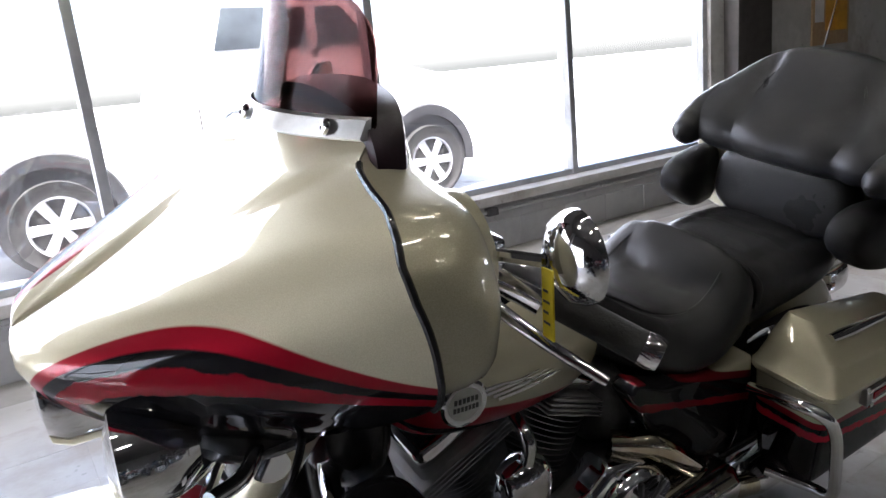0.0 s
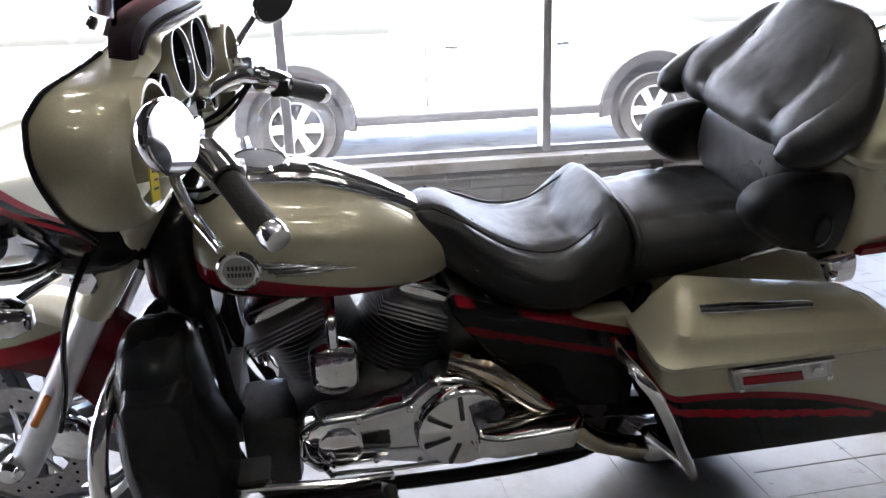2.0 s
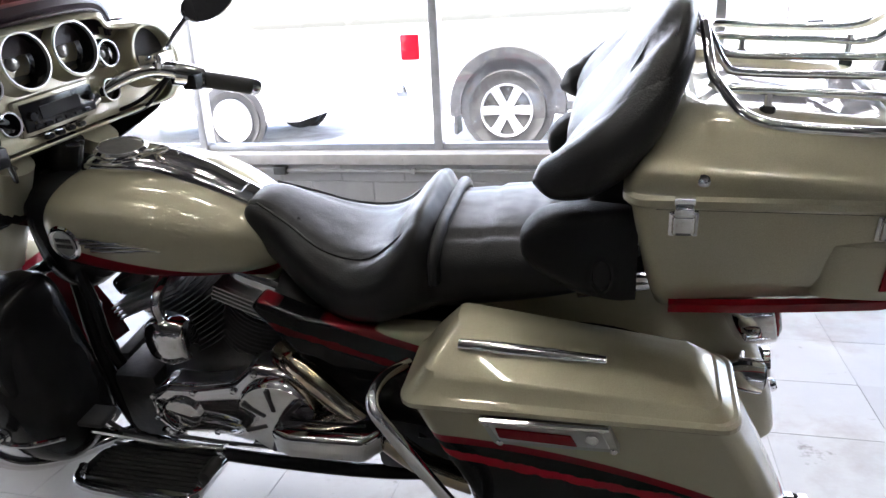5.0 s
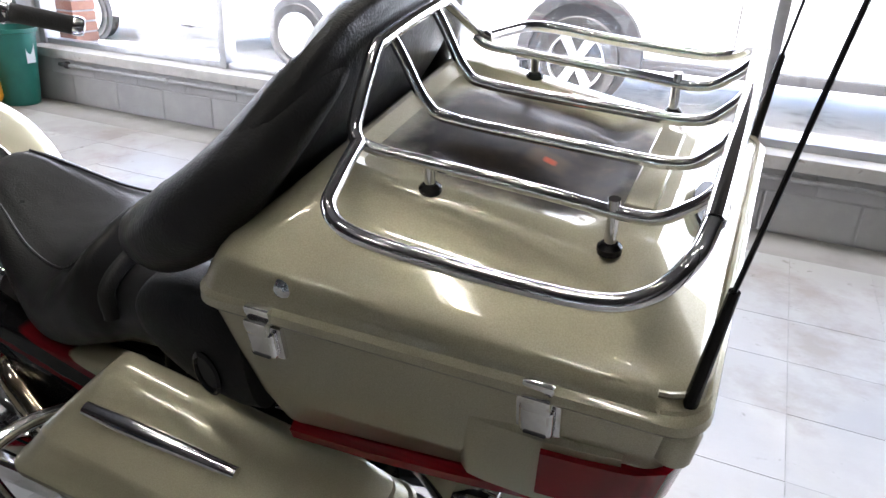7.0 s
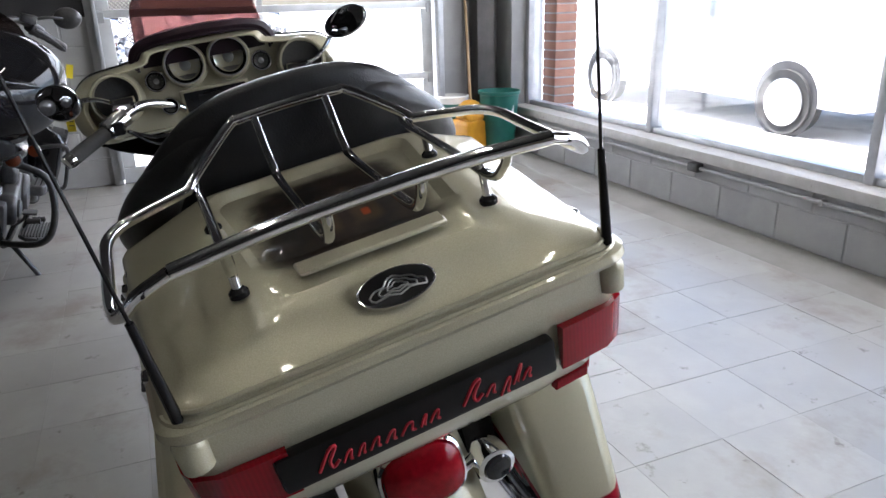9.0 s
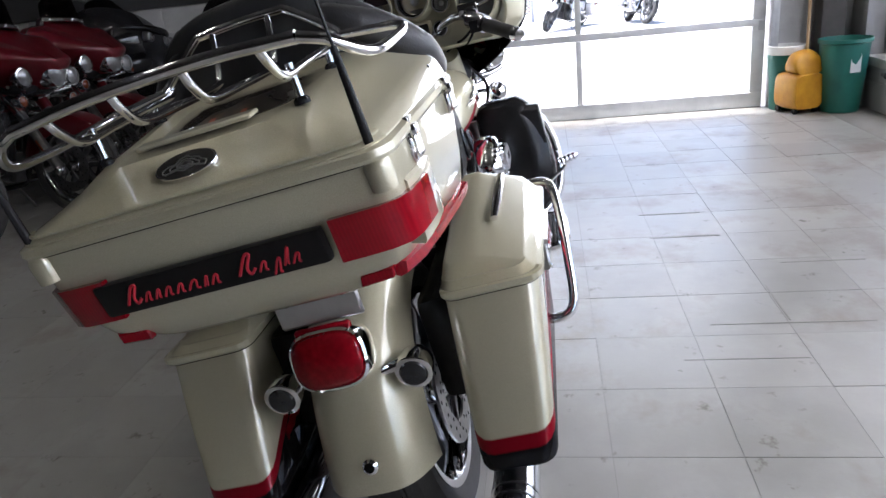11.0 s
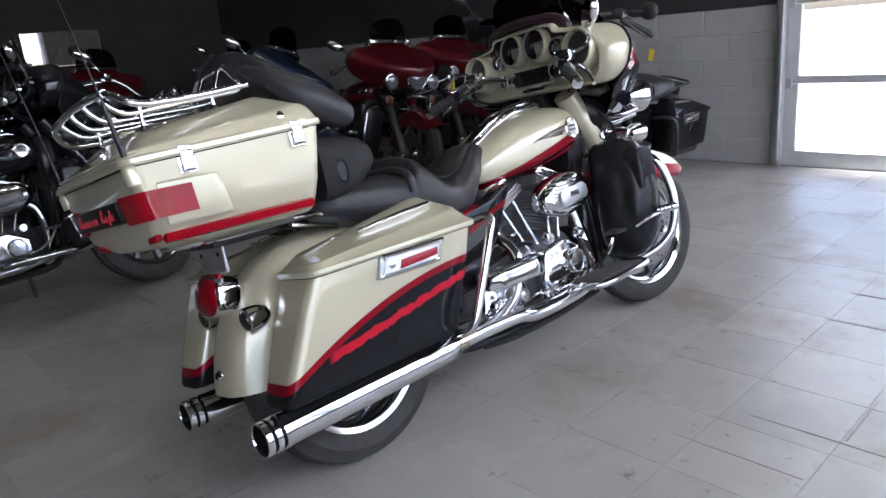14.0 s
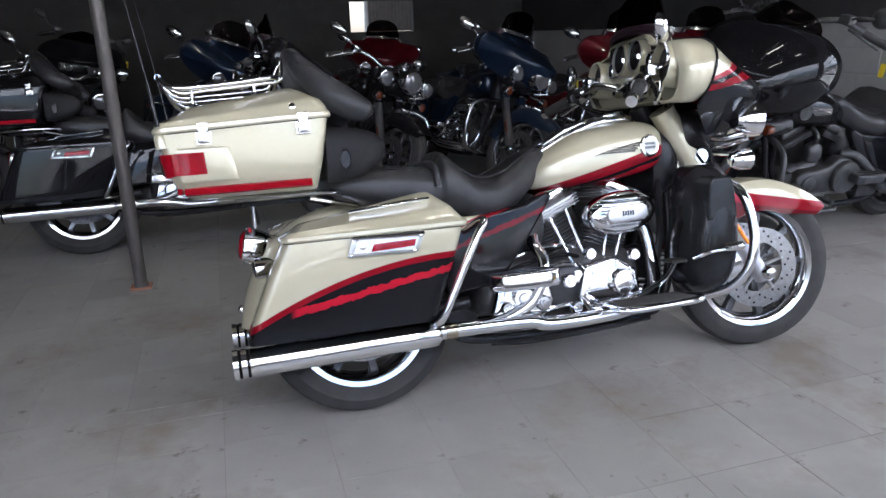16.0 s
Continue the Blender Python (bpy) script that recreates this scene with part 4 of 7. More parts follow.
    for k in range(12 if main else 0):
        px, pz = [(0.185, 0.40), (0.19, 0.34), (0.15, 0.305), (0.05, 0.312), (-0.04, 0.292), (-0.22, 0.325), (-0.29, 0.362), (-0.27, 0.41), (-0.17, 0.455), (-0.08, 0.485), (-0.02, 0.435), (0.08, 0.42)][k]
        part("bolt", lathe([(0.007, 0), (0.007, 0.006), (0.004, 0.008), (0, 0.008)], (px, 0.198, pz), (0, 1, 0), 8), chrome, bike)
    part("horn_cover", hull([(0.042, 0.010, 0.505, 0.565), (0.050, 0.032, 0.49, 0.578), (0.09, 0.042, 0.478, 0.592), (0.13, 0.032, 0.49, 0.578), (0.138, 0.010, 0.505, 0.565)], 2.4, 28, 18, 3.2), chrome, bike, "chrome horn cover").location = (0.028, 0.16, 0)
    part("horn_bracket", tube([(0.118, 0.12, 0.66), (0.118, 0.17, 0.63), (0.118, 0.17, 0.58)], 0.012, 10), chrome, bike)
    part("front_mount", rbox(0.20, 0.31, 0.03, 0.165, 0.235, 0.42, 0.02), dark_metal, bike)
    part("rear_mount", rbox(-0.46, -0.30, 0.05, 0.17, 0.22, 0.36, 0.02), dark_metal, bike)
    part("shift_rod", tube([(-0.20, 0.215, 0.300), (0.0, 0.222, 0.305), (0.14, 0.228, 0.318)], 0.005, 8), chrome, bike)
    part("shift_arm", tube([(0.14, 0.20, 0.29), (0.14, 0.228, 0.318), (0.15, 0.235, 0.345)], 0.008, 8), chrome, bike)
    part("starter_motor", lathe([(0.036, 0), (0.036, 0.14), (0.028, 0.155), (0, 0.155)], (-0.14, 0.06, 0.50), (-0.6, 0.5, 0.05), 20), chrome, bike)
    part("gear_lever", tube([(0.02, 0.235, 0.30), (0.12, 0.25, 0.315), (0.26, 0.26, 0.34), (0.33, 0.27, 0.355)], 0.008, 8), chrome, bike)
    for gx, gz in ((0.03, 0.285), (0.34, 0.36)):
        part("shift_peg", lathe([(0.013, 0), (0.015, 0.01), (0.012, 0.02), (0.015, 0.03), (0.012, 0.04), (0.014, 0.055), (0.0, 0.06)], (gx, 0.255, gz), (0, 1, 0.1), 12), rubber, bike)
    # crossover exhaust on the left, header and mufflers
    part("heat_shield", tube([(-0.12, 0.14, 0.50), (-0.18, 0.185, 0.50), (-0.27, 0.21, 0.43), (-0.35, 0.215, 0.36), (-0.42, 0.215, 0.30), (-0.52, 0.215, 0.262)], 0.026, 14), gold_pipe if main else chrome, bike, "heat-tinted chrome heat shield")
    part("front_header", tube([(0.20, -0.09, 0.55), (0.27, -0.10, 0.50), (0.285, -0.12, 0.38), (0.25, -0.17, 0.28), (0.14, -0.21, 0.245), (0.0, -0.225, 0.236), (-0.16, -0.228, 0.238), (-0.24, -0.23, 0.256), (-0.40, -0.231, 0.262), (-0.53, -0.231, 0.263)], 0.023, 14), chrome, bike)
    part("rear_header", tube([(-0.10, -0.08, 0.54), (-0.16, -0.13, 0.50), (-0.15, -0.19, 0.42), (-0.20, -0.20, 0.32), (-0.30, -0.22, 0.275), (-0.38, -0.23, 0.263)], 0.021, 12), chrome, bike)
    part("joint_ring", lathe([(0.0255, 0), (0.0255, 0.035)], (-0.475, -0.231, 0.2628), (-1, 0, 0), 22), gold_pipe, bike)
    for s in (-1, 1):
        y = -0.230 if s < 0 else 0.205
        mf = part("muffler", lathe([(0.026, 0), (0.038, 0.012), (0.040, 0.03), (0.041, 0.30), (0.041, 0.50), (0.041, 0.548)], (-0.525, y, 0.262), (-1, 0, -0.008), 32), chrome, bike, "long chrome muffler")
        tip = lathe([(0.0425, 0.0), (0.0425, 0.014), (0.039, 0.015), (0.039, 0.022), (0.0425, 0.023), (0.0425, 0.037), (0.039, 0.038), (0.039, 0.045), (0.0425, 0.046), (0.0425, 0.060), (0.0385, 0.0615), (0.0365, 0.058)], (-1.068, y, 0.2575), (-1, 0, -0.008), 32, caps=False)
        part("muffler_tip", tip, chrome, mf, "ringed chrome muffler tip")
        part("muffler_bore", lathe([(0.0368, 0.058), (0.0355, 0.0), (0.0355, -0.04), (0.0, -0.041)], (-1.068, y, 0.2575), (-1, 0, -0.008), 28, caps=False), bore_black, mf)
        for gx in (0.0185, 0.0415):
            part("groove", lathe([(0.0395, gx - 0.0032), (0.0400, gx), (0.0395, gx + 0.0032)], (-1.068, y, 0.2575), (-1, 0, -0.008), 28, caps=False), bore_black, mf)
        part("muffler_clamp", rbox(-0.92, -0.80, y - 0.01, y + 0.01, 0.295, 0.318, 0.003), plastic, bike)
    # tank and console
    part("fuel_tank", hull([(-0.128, 0.035, 0.672, 0.718), (-0.11, 0.085, 0.66, 0.745), (-0.05, 0.132, 0.656, 0.79), (0.05, 0.168, 0.655, 0.838), (0.16, 0.184, 0.662, 0.862), (0.25, 0.186, 0.675, 0.868), (0.31, 0.172, 0.69, 0.860), (0.338, 0.14, 0.71, 0.838), (0.345, 0.08, 0.74, 0.80)], 2.7, 40, 34, 3.2), pal["tank"], bike, "champagne fuel tank with red and black flames" if main else "")
    con = hull([(-0.085, 0.020, 0.765, 0.782), (-0.06, 0.036, 0.77, 0.801), (0.04, 0.044, 0.81, 0.850), (0.12, 0.050, 0.842, 0.880), (0.17, 0.060, 0.852, 0.890), (0.25, 0.062, 0.858, 0.894), (0.29, 0.05, 0.85, 0.885), (0.305, 0.02, 0.855, 0.872)], 3.0, 28, 26)
    con = part("console", con, chrome, bike, "chrome tank console with a filler door")
    part("filler_door", hull([(-0.045, 0.022, 0.80, 0.8125), (0.03, 0.030, 0.835, 0.853), (0.11, 0.033, 0.868, 0.883), (0.135, 0.02, 0.872, 0.886)], 3, 20, 12), chrome, con)
    g = lathe([(0.052, 0.0), (0.054, 0.008), (0.048, 0.013), (0.044, 0.011), (0, 0.012)], (0.222, 0, 0.888), (-0.12, 0, 1), 36)
    part("fuel_dial", g, chrome, con, "chrome-rimmed round dial")
    part("dial_face", lathe([(0.043, 0.0118), (0, 0.0128)], (0.222, 0, 0.888), (-0.12, 0, 1), 32), dial, con)
    for s in (-1, 1):
        bd = part("tank_badge", lathe([(0.036, 0), (0.038, 0.004), (0.034, 0.008), (0.028, 0.006), (0, 0.007)], (0.262, s * 0.1835, 0.772), (0.10, s, 0.04), 30), chrome, bike, "round chrome tank badge")
        part("badge_face", lathe([(0.027, 0.0065), (0, 0.0078)], (0.262, s * 0.1835, 0.772), (0.10, s, 0.04), 26), plate_metal, bd)
        bm = bmesh.new()
        for k, hw in enumerate((0.020, 0.021)):
            for q in range(6 + k):
                u = -hw + (q + 0.5) * 2 * hw / (6 + k)
                rbox(0.262 + u - 0.0021, 0.262 + u + 0.0021, s * 0.1905 - 0.0012, s * 0.1905 + 0.0012, 0.7755 - k * 0.013, 0.7835 - k * 0.013, 0, 1, bm, Matrix.Translation((0.262, s * 0.1905, 0.772)) @ Matrix.Rotation(-s * 0.10, 4, "Z") @ Matrix.Translation((-0.262, -s * 0.1905, -0.772)))
        part("badge_bars", bm, dark_metal, bd, smooth=False)
        for k in range(4):
            part("badge_flame", tube([(0.235 - 0.01 * k, s * 0.190, 0.783 - k * 0.008), (0.20 - 0.02 * k, s * 0.1895, 0.782 - k * 0.008), (0.16 - 0.025 * k, s * (0.1865 - 0.002 * k), 0.775 - k * 0.006), (0.12 - 0.018 * k, s * (0.182 - 0.003 * k), 0.775 - k * 0.008)], (0.0040, 0.0006), 6, 3), chrome, bd)
    # seat
    seat = bmesh.new()
    rings = []
    for x, hy, z0, z1, crown in along([(-0.055, 0.055, 0.735, 0.785, 0), (-0.075, 0.075, 0.70, 0.800, 0), (-0.12, 0.092, 0.66, 0.795, 0), (-0.20, 0.135, 0.60, 0.748, 0.0), (-0.28, 0.172, 0.578, 0.716, 0), (-0.35, 0.186, 0.582, 0.730, 0), (-0.405, 0.184, 0.594, 0.786, 0), (-0.44, 0.175, 0.60, 0.812, 0), (-0.475, 0.160, 0.61, 0.770, 0), (-0.58, 0.165, 0.63, 0.778, 0), (-0.68, 0.170, 0.655, 0.780, 0), (-0.76, 0.160, 0.68, 0.775, 0), (-0.80, 0.13, 0.70, 0.765, 0)], 96):
        ring = super_ring(x, 0, (z0 + z1) / 2, hy, (z1 - z0) / 2, 2.9, 64)
        for p in ring:
            if p.z > (z0 + z1) / 2:
                u = abs(p.y) / max(hy, 0.01)
                p.z += crown * (1 - u * u) * 2 - 0.006 * math.exp(-((u - 0.62) / 0.05) ** 2)
                p.z -= 0.016 * math.exp(-((x + 0.372 + 0.25 * (abs(p.y) - 0.075)) / 0.016) ** 2 - ((abs(p.y) - 0.075) / 0.05) ** 2)
                p.z -= 0.005 * math.exp(-((x + 0.545) / 0.008) ** 2) + 0.005 * math.exp(-((x + 0.64) / 0.008) ** 2)
        rings.append(ring)
    skin(seat, rings)
    st_ = part("seat", seat, leather, bike, "black stitched leather two-up seat")
    for s in (-1, 1):
        part("seat_piping", tube([(-0.09, s * 0.05, 0.798), (-0.16, s * 0.075, 0.766), (-0.24, s * 0.105, 0.726), (-0.33, s * 0.122, 0.720), (-0.40, s * 0.118, 0.766), (-0.435, s * 0.095, 0.798)], 0.0026, 6), leather, st_)
    for s in (-1, 1):
        part("seat_piping", tube([(-0.12, s * 0.088, 0.742), (-0.20, s * 0.130, 0.700), (-0.29, s * 0.168, 0.672), (-0.38, s * 0.181, 0.690), (-0.43, s * 0.172, 0.735)], 0.0024, 6), leather, st_)
    part("seat_strap", tube([(-0.472, -0.164, 0.70), (-0.473, -0.156, 0.748), (-0.474, -0.10, 0.771), (-0.474, 0, 0.774), (-0.474, 0.10, 0.771), (-0.473, 0.156, 0.748), (-0.472, 0.164, 0.70)], 0.012, 10, flat=0.75), leather, st_, "leather passenger strap")
    # side covers
    for s in (-1, 1):
        bm = slab([(-0.20, 0.62), (-0.12, 0.655), (-0.10, 0.64), (-0.20, 0.50), (-0.30, 0.38), (-0.47, 0.36), (-0.50, 0.48), (-0.47, 0.60), (-0.34, 0.60)], "y", 0.13, 0.185, 0.018, 3)
        part("side_cover", bm if s > 0 else flip_y(bm), pal["cover"], bike)
    # rear fender and lamps
    bm = bmesh.new()
    rings = []
    for x, z, w in along([(-0.45, 0.60, 0.095), (-0.58, 0.655, 0.10), (-0.73, 0.675, 0.102), (-0.87, 0.65, 0.104), (-0.975, 0.585, 0.106), (-1.045, 0.49, 0.108), (-1.083, 0.39, 0.110), (-1.096, 0.325, 0.112)], 30):
        cx, cz = -0.73, 0.305
        d = Vector((x - cx, 0, z - cz)).normalized()
        ring = []
        for j in range(17):
            u = -1 + j / 8
            drop = 0.075 * abs(u) ** 4 + 0.012 * u * u
            ring.append(Vector((x, u * w * (1 - 0.02 * abs(u)), z)) - d * drop)
        rings.append(ring)
    skin(bm, rings, False, False, False)
    bmesh.ops.recalc_face_normals(bm, faces=bm.faces)
    bmesh.ops.solidify(bm, geom=bm.faces[:], thickness=0.004)
    part("rear_fender", bm, pal["paint"], bike, "champagne rear fender" if main else "")
    # Bracket blocks that also black out the shaded gap beside the fender.
    for s in (-1, 1):
        part("bag_bracket", rbox(-0.90, -0.52, s * 0.150 - 0.034, s * 0.150 + 0.034, 0.36, 0.57, 0.02), plastic, bike)
    part("fender_plug", lathe([(0.014, 0), (0.014, 0.006), (0.009, 0.010), (0.004, 0.007), (0, 0.007)], (-1.088, -0.012, 0.378), (-1, 0, 0.28), 16), chrome, bike)
    part("plug_centre", lathe([(0.009, 0.0085), (0.009, 0.0112), (0.0, 0.0112)], (-1.088, -0.012, 0.378), (-1, 0, 0.28), 14), bore_black, bike)
    wide = Matrix.Translation((-0.975, 0, 0.555)) @ Matrix.Rotation(radians(12), 4, "Y")

    def lamp_ring(x, w, h):
        rows_ = []
        for k in range(32):
            a = 2 * math.pi * k / 32
            c, t = math.cos(a), math.sin(a)
            rows_.append(wide @ Vector((-x, w * math.copysign(abs(c) ** 0.62, c), h * math.copysign(abs(t) ** 0.70, t))))
        return rows_
    bm = bmesh.new()
    skin(bm, [lamp_ring(*v) for v in ((0.0, 0.034, 0.026), (0.02, 0.058, 0.044), (0.04, 0.066, 0.051), (0.078, 0.068, 0.053), (0.088, 0.067, 0.052), (0.091, 0.063, 0.048), (0.088, 0.060, 0.045))])
    lamp = part("tail_lamp", bm, chrome, bike, "wide chrome tail lamp with a red lens")
    bm = bmesh.new()
    skin(bm, [lamp_ring(*v) for v in ((0.086, 0.0605, 0.0455), (0.094, 0.059, 0.044), (0.101, 0.050, 0.036), (0.105, 0.030, 0.020), (0.106, 0.008, 0.006))])
    part("lens", bm, deep_red, lamp, "deep red lens")
    part("signal_bar", tube([(-1.00, -0.115, 0.515), (-1.01, -0.05, 0.505), (-1.012, 0, 0.503), (-1.01, 0.05, 0.505), (-1.00, 0.115, 0.515)], 0.011, 10), chrome, bike)
    for s in (-1, 1):
        sg = part("turn_signal", lathe([(0.0, 0), (0.018, 0.004), (0.029, 0.022), (0.032, 0.045), (0.032, 0.062), (0.028, 0.064)], (-0.975, s * 0.122, 0.512), (-1, 0, -0.1), 24), chrome, bike, "bullet turn signal")
        part("lens", lathe([(0.027, 0.060), (0.022, 0.068), (0, 0.072)], (-0.975, s * 0.122, 0.512), (-1, 0, -0.1), 20), dark_screen, sg)
    part("plate_bracket", rbox(-1.028, -1.018, -0.075, 0.075, 0.625, 0.70, 0.004, 1), satin, bike)
    # Black discs paint in the dark of the bracket's holes.
    for y in (-0.05, 0.05):
        part("bracket_hole", lathe([(0.006, 0), (0.006, 0.0012), (0, 0.0012)], (-1.0283, y, 0.672), (-1, 0, 0), 10), bore_black, bike)
    part("bracket_reflector", rbox(-1.045, -1.033, -0.05, 0.05, 0.608, 0.626, 0.003, 1), red_lens, bike, "small red reflector")
    for s in (-1, 1):
        part("case_support", tube([(-0.66, s * 0.13, 0.69), (-0.80, s * 0.14, 0.712), (-1.0, s * 0.13, 0.714), (-1.10, s * 0.09, 0.714), (-1.115, 0, 0.714)], 0.0085, 8), chrome, bike)
        part("support_strut", tube([(-0.72, s * 0.12, 0.665), (-0.86, s * 0.13, 0.70)], 0.0085, 8), chrome, bike)
        part("strut_bolt", lathe([(0.009, 0), (0.009, 0.012), (0, 0.014)], (-1.0, s * 0.12, 0.718), (0, 0, -1), 8), chrome, bike)
    part("case_bracket", rbox(-1.05, -0.66, -0.09, 0.09, 0.690, 0.708, 0.006), plastic, bike)
    for s in (-1, 1):
        saddlebag(bike, s, pal)
    if case:
        tour_pack(bike, pal)

    # footboards
    for s in (-1, 1):
        bm = slab([(0.02, 0.235), (0.05, 0.215), (0.27, 0.215), (0.325, 0.25), (0.335, 0.30), (0.30, 0.345), (0.08, 0.355), (0.03, 0.335)], "z", 0.255, 0.275, 0.006)
        fb = part("footboard", bm if s > 0 else flip_y(bm), chrome, bike, "chrome-edged rider footboard")
        for k in range(9):
            part("rubber_rib", rbox(0.045, 0.305, s * (0.232 + k * 0.0125) - 0.0042, s * (0.232 + k * 0.0125) + 0.0042, 0.274, 0.282, 0.003, 1), rubber, fb)
        part("board_edge", tube([(0.03, s * 0.335, 0.268), (0.08, s * 0.357, 0.268), (0.30, s * 0.348, 0.270), (0.337, s * 0.30, 0.272)], 0.011, 10), chrome, fb)
        bm = slab([(-0.355, 0.205), (-0.33, 0.195), (-0.16, 0.195), (-0.135, 0.22), (-0.14, 0.285), (-0.18, 0.30), (-0.33, 0.295), (-0.36, 0.26)], "z", 0.366, 0.420, 0.012, 3)
        fb2 = part("passenger_footboard", bm if s > 0 else flip_y(bm), chrome, bike, "chrome passenger footboard")
        for k in range(3):
            part("groove", rbox(-0.325, -0.165, s * (0.222 + k * 0.026) - 0.002, s * (0.222 + k * 0.026) + 0.002, 0.4185, 0.4215, 0, 1), plastic, fb2)
        part("board_bracket", tube([(-0.24, s * 0.13, 0.35), (-0.24, s * 0.20, 0.36)], 0.014, 8), chrome, bike)
        # engine guard
        part("engine_guard", tube([(0.405, s * 0.03, 0.655), (0.44, s * 0.12, 0.655), (0.465, s * 0.25, 0.64), (0.485, s * 0.340, 0.60), (0.500, s * 0.372, 0.51), (0.498, s * 0.376, 0.41), (0.470, s * 0.355, 0.325), (0.42, s * 0.30, 0.275), (0.35, s * 0.20, 0.25), (0.31, s * 0.15, 0.24)], 0.0155, 12), chrome, bike, "chrome engine guard bar")
        part("brake_pedal" if s < 0 else "heel_guard", tube([(0.16, s * 0.23, 0.285), (0.25, s * 0.245, 0.33), (0.29, s * 0.255, 0.385)], 0.008, 8), chrome, bike)
        bm = rbox(0.25, 0.33, s * 0.265 - 0.03, s * 0.265 + 0.03, 0.385, 0.397, 0.005, 2)
        part("pedal_pad", bm, rubber, bike)
        if lowers:
            bm = bmesh.new()
            rings = []
            for z, x0, x1, y0, y1 in along([(0.265, 0.37, 0.42, 0.18, 0.25), (0.285, 0.34, 0.445, 0.155, 0.30), (0.33, 0.31, 0.468, 0.145, 0.342), (0.40, 0.305, 0.482, 0.14, 0.362), (0.47, 0.31, 0.486, 0.14, 0.368), (0.53, 0.325, 0.484, 0.14, 0.366), (0.60, 0.335, 0.478, 0.14, 0.352), (0.66, 0.345, 0.468, 0.145, 0.33), (0.69, 0.36, 0.458, 0.165, 0.30), (0.697, 0.39, 0.43, 0.19, 0.27)], 30):
                cx, cy, hx, hy = (x0 + x1) / 2, (y0 + y1) / 2, (x1 - x0) / 2, (y1 - y0) / 2
                ring = []
                for j in range(32):
                    t = 2 * math.pi * j / 32
                    c, q = math.cos(t), math.sin(t)
                    ring.append(Vector((cx + hx * math.copysign(abs(c) ** 0.7, c), s * (cy + hy * math.copysign(abs(q) ** 0.7, q)), z)))
                rings.append(ring)
            skin(bm, rings)
            lo = part("fairing_lower", bm, plastic, bike, "black lower fairing with a glove box")
            bm = slab([(0.335, 0.50), (0.345, 0.645), (0.36, 0.665), (0.445, 0.665), (0.458, 0.645), (0.466, 0.51), (0.45, 0.495)], "y", 0.29, 0.362, 0.025, 4, 0.80)
            part("glove_box_door", bm if s > 0 else flip_y(bm), plastic, lo)
            bm = tube([(0.30, s * 0.34, 0.40), (0.335, s * 0.392, 0.425), (0.42, s * 0.395, 0.425)], 0.006, 8)
            part("highway_peg_arm", bm, chrome, lo)
            part("highway_peg", lathe([(0.012, 0), (0.015, 0.006), (0.011, 0.012), (0.015, 0.020), (0.011, 0.026), (0.015, 0.034), (0.011, 0.040), (0.015, 0.048), (0.011, 0.054), (0.015, 0.062), (0.010, 0.070), (0.0, 0.078)], (0.40, s * 0.372, 0.43), (0.1, s, 0.12), 14), bright, lo)
    part("kickstand", tube([(0.20, 0.17, 0.22), (0.22, 0.24, 0.14), (0.235, 0.31, 0.055)], 0.012, 8), chrome, bike)
    part("skid_rail", tube([(0.22, -0.19, 0.20), (0.0, -0.20, 0.19), (-0.22, -0.19, 0.185), (-0.34, -0.16, 0.19)], 0.010, 8), plastic, bike)

    # front end, turned with the steering
    for s in (-1, 1):
        fx = lambda z: 0.75 - 0.58 * (z - 0.30)
        leg = part("fork_leg", tube([(fx(0.27), s * 0.105, 0.275), (fx(0.45), s * 0.105, 0.45), (fx(0.66), s * 0.105, 0.66)], (0.031, 0.028), 18), satin, bike, "satin fork leg", steer=stw)
        part("axle_cap", lathe([(0.026, 0), (0.026, 0.03), (0.018, 0.04), (0, 0.042)], (fx(0.30) + 0.018, s * 0.115, 0.30), (0, s, 0), 18), chrome, leg, steer=stw)
        part("side_reflector", rbox(fx(0.45) + 0.02, fx(0.45) + 0.035, s * 0.14 - 0.004, s * 0.14 + 0.004, 0.40, 0.49, 0.004, 1, None, Matrix.Translation((fx(0.45), 0, 0.45)) @ Matrix.Rotation(radians(-32), 4, "Y") @ Matrix.Translation((-fx(0.45) - 0.02, 0, -0.45))), amber, leg, "amber fork reflector", steer=stw)
        part("brake_caliper", hull([(fx(0.36) - 0.10, 0.018, 0.30, 0.36), (fx(0.36) - 0.07, 0.026, 0.285, 0.39), (fx(0.36) - 0.02, 0.022, 0.30, 0.40)], 3, 16, 8), chrome, bike, steer=Matrix(stw) @ Matrix.Translation((0, s * 0.085, 0)))
        part("fork_cover", tube([(fx(0.655), s * 0.105, 0.655), (fx(0.76), s * 0.108, 0.76), (fx(0.90), s * 0.112, 0.90)], (0.034, 0.045), 18), pal["paint"], bike, "painted fork cover", steer=stw)
        sp = part("spot_lamp", lathe([(0.0, -0.062), (0.030, -0.056), (0.052, -0.030), (0.060, 0.004), (0.060, 0.024), (0.055, 0.026)], (0.655, s * 0.195, 0.845), (1, 0, -0.02), 32), chrome, bike, "round chrome spot lamp", steer=st)
        part("lens", lathe([(0.054, 0.024), (0.035, 0.033), (0, 0.037)], (0.655, s * 0.195, 0.845), (1, 0, -0.02), 28), clear_lens, sp, steer=st)
        part("lamp_bracket", tube([(0.56, s * 0.09, 0.765), (0.60, s * 0.14, 0.765), (0.65, s * 0.195, 0.785)], 0.012, 10), chrome, bike, steer=st)
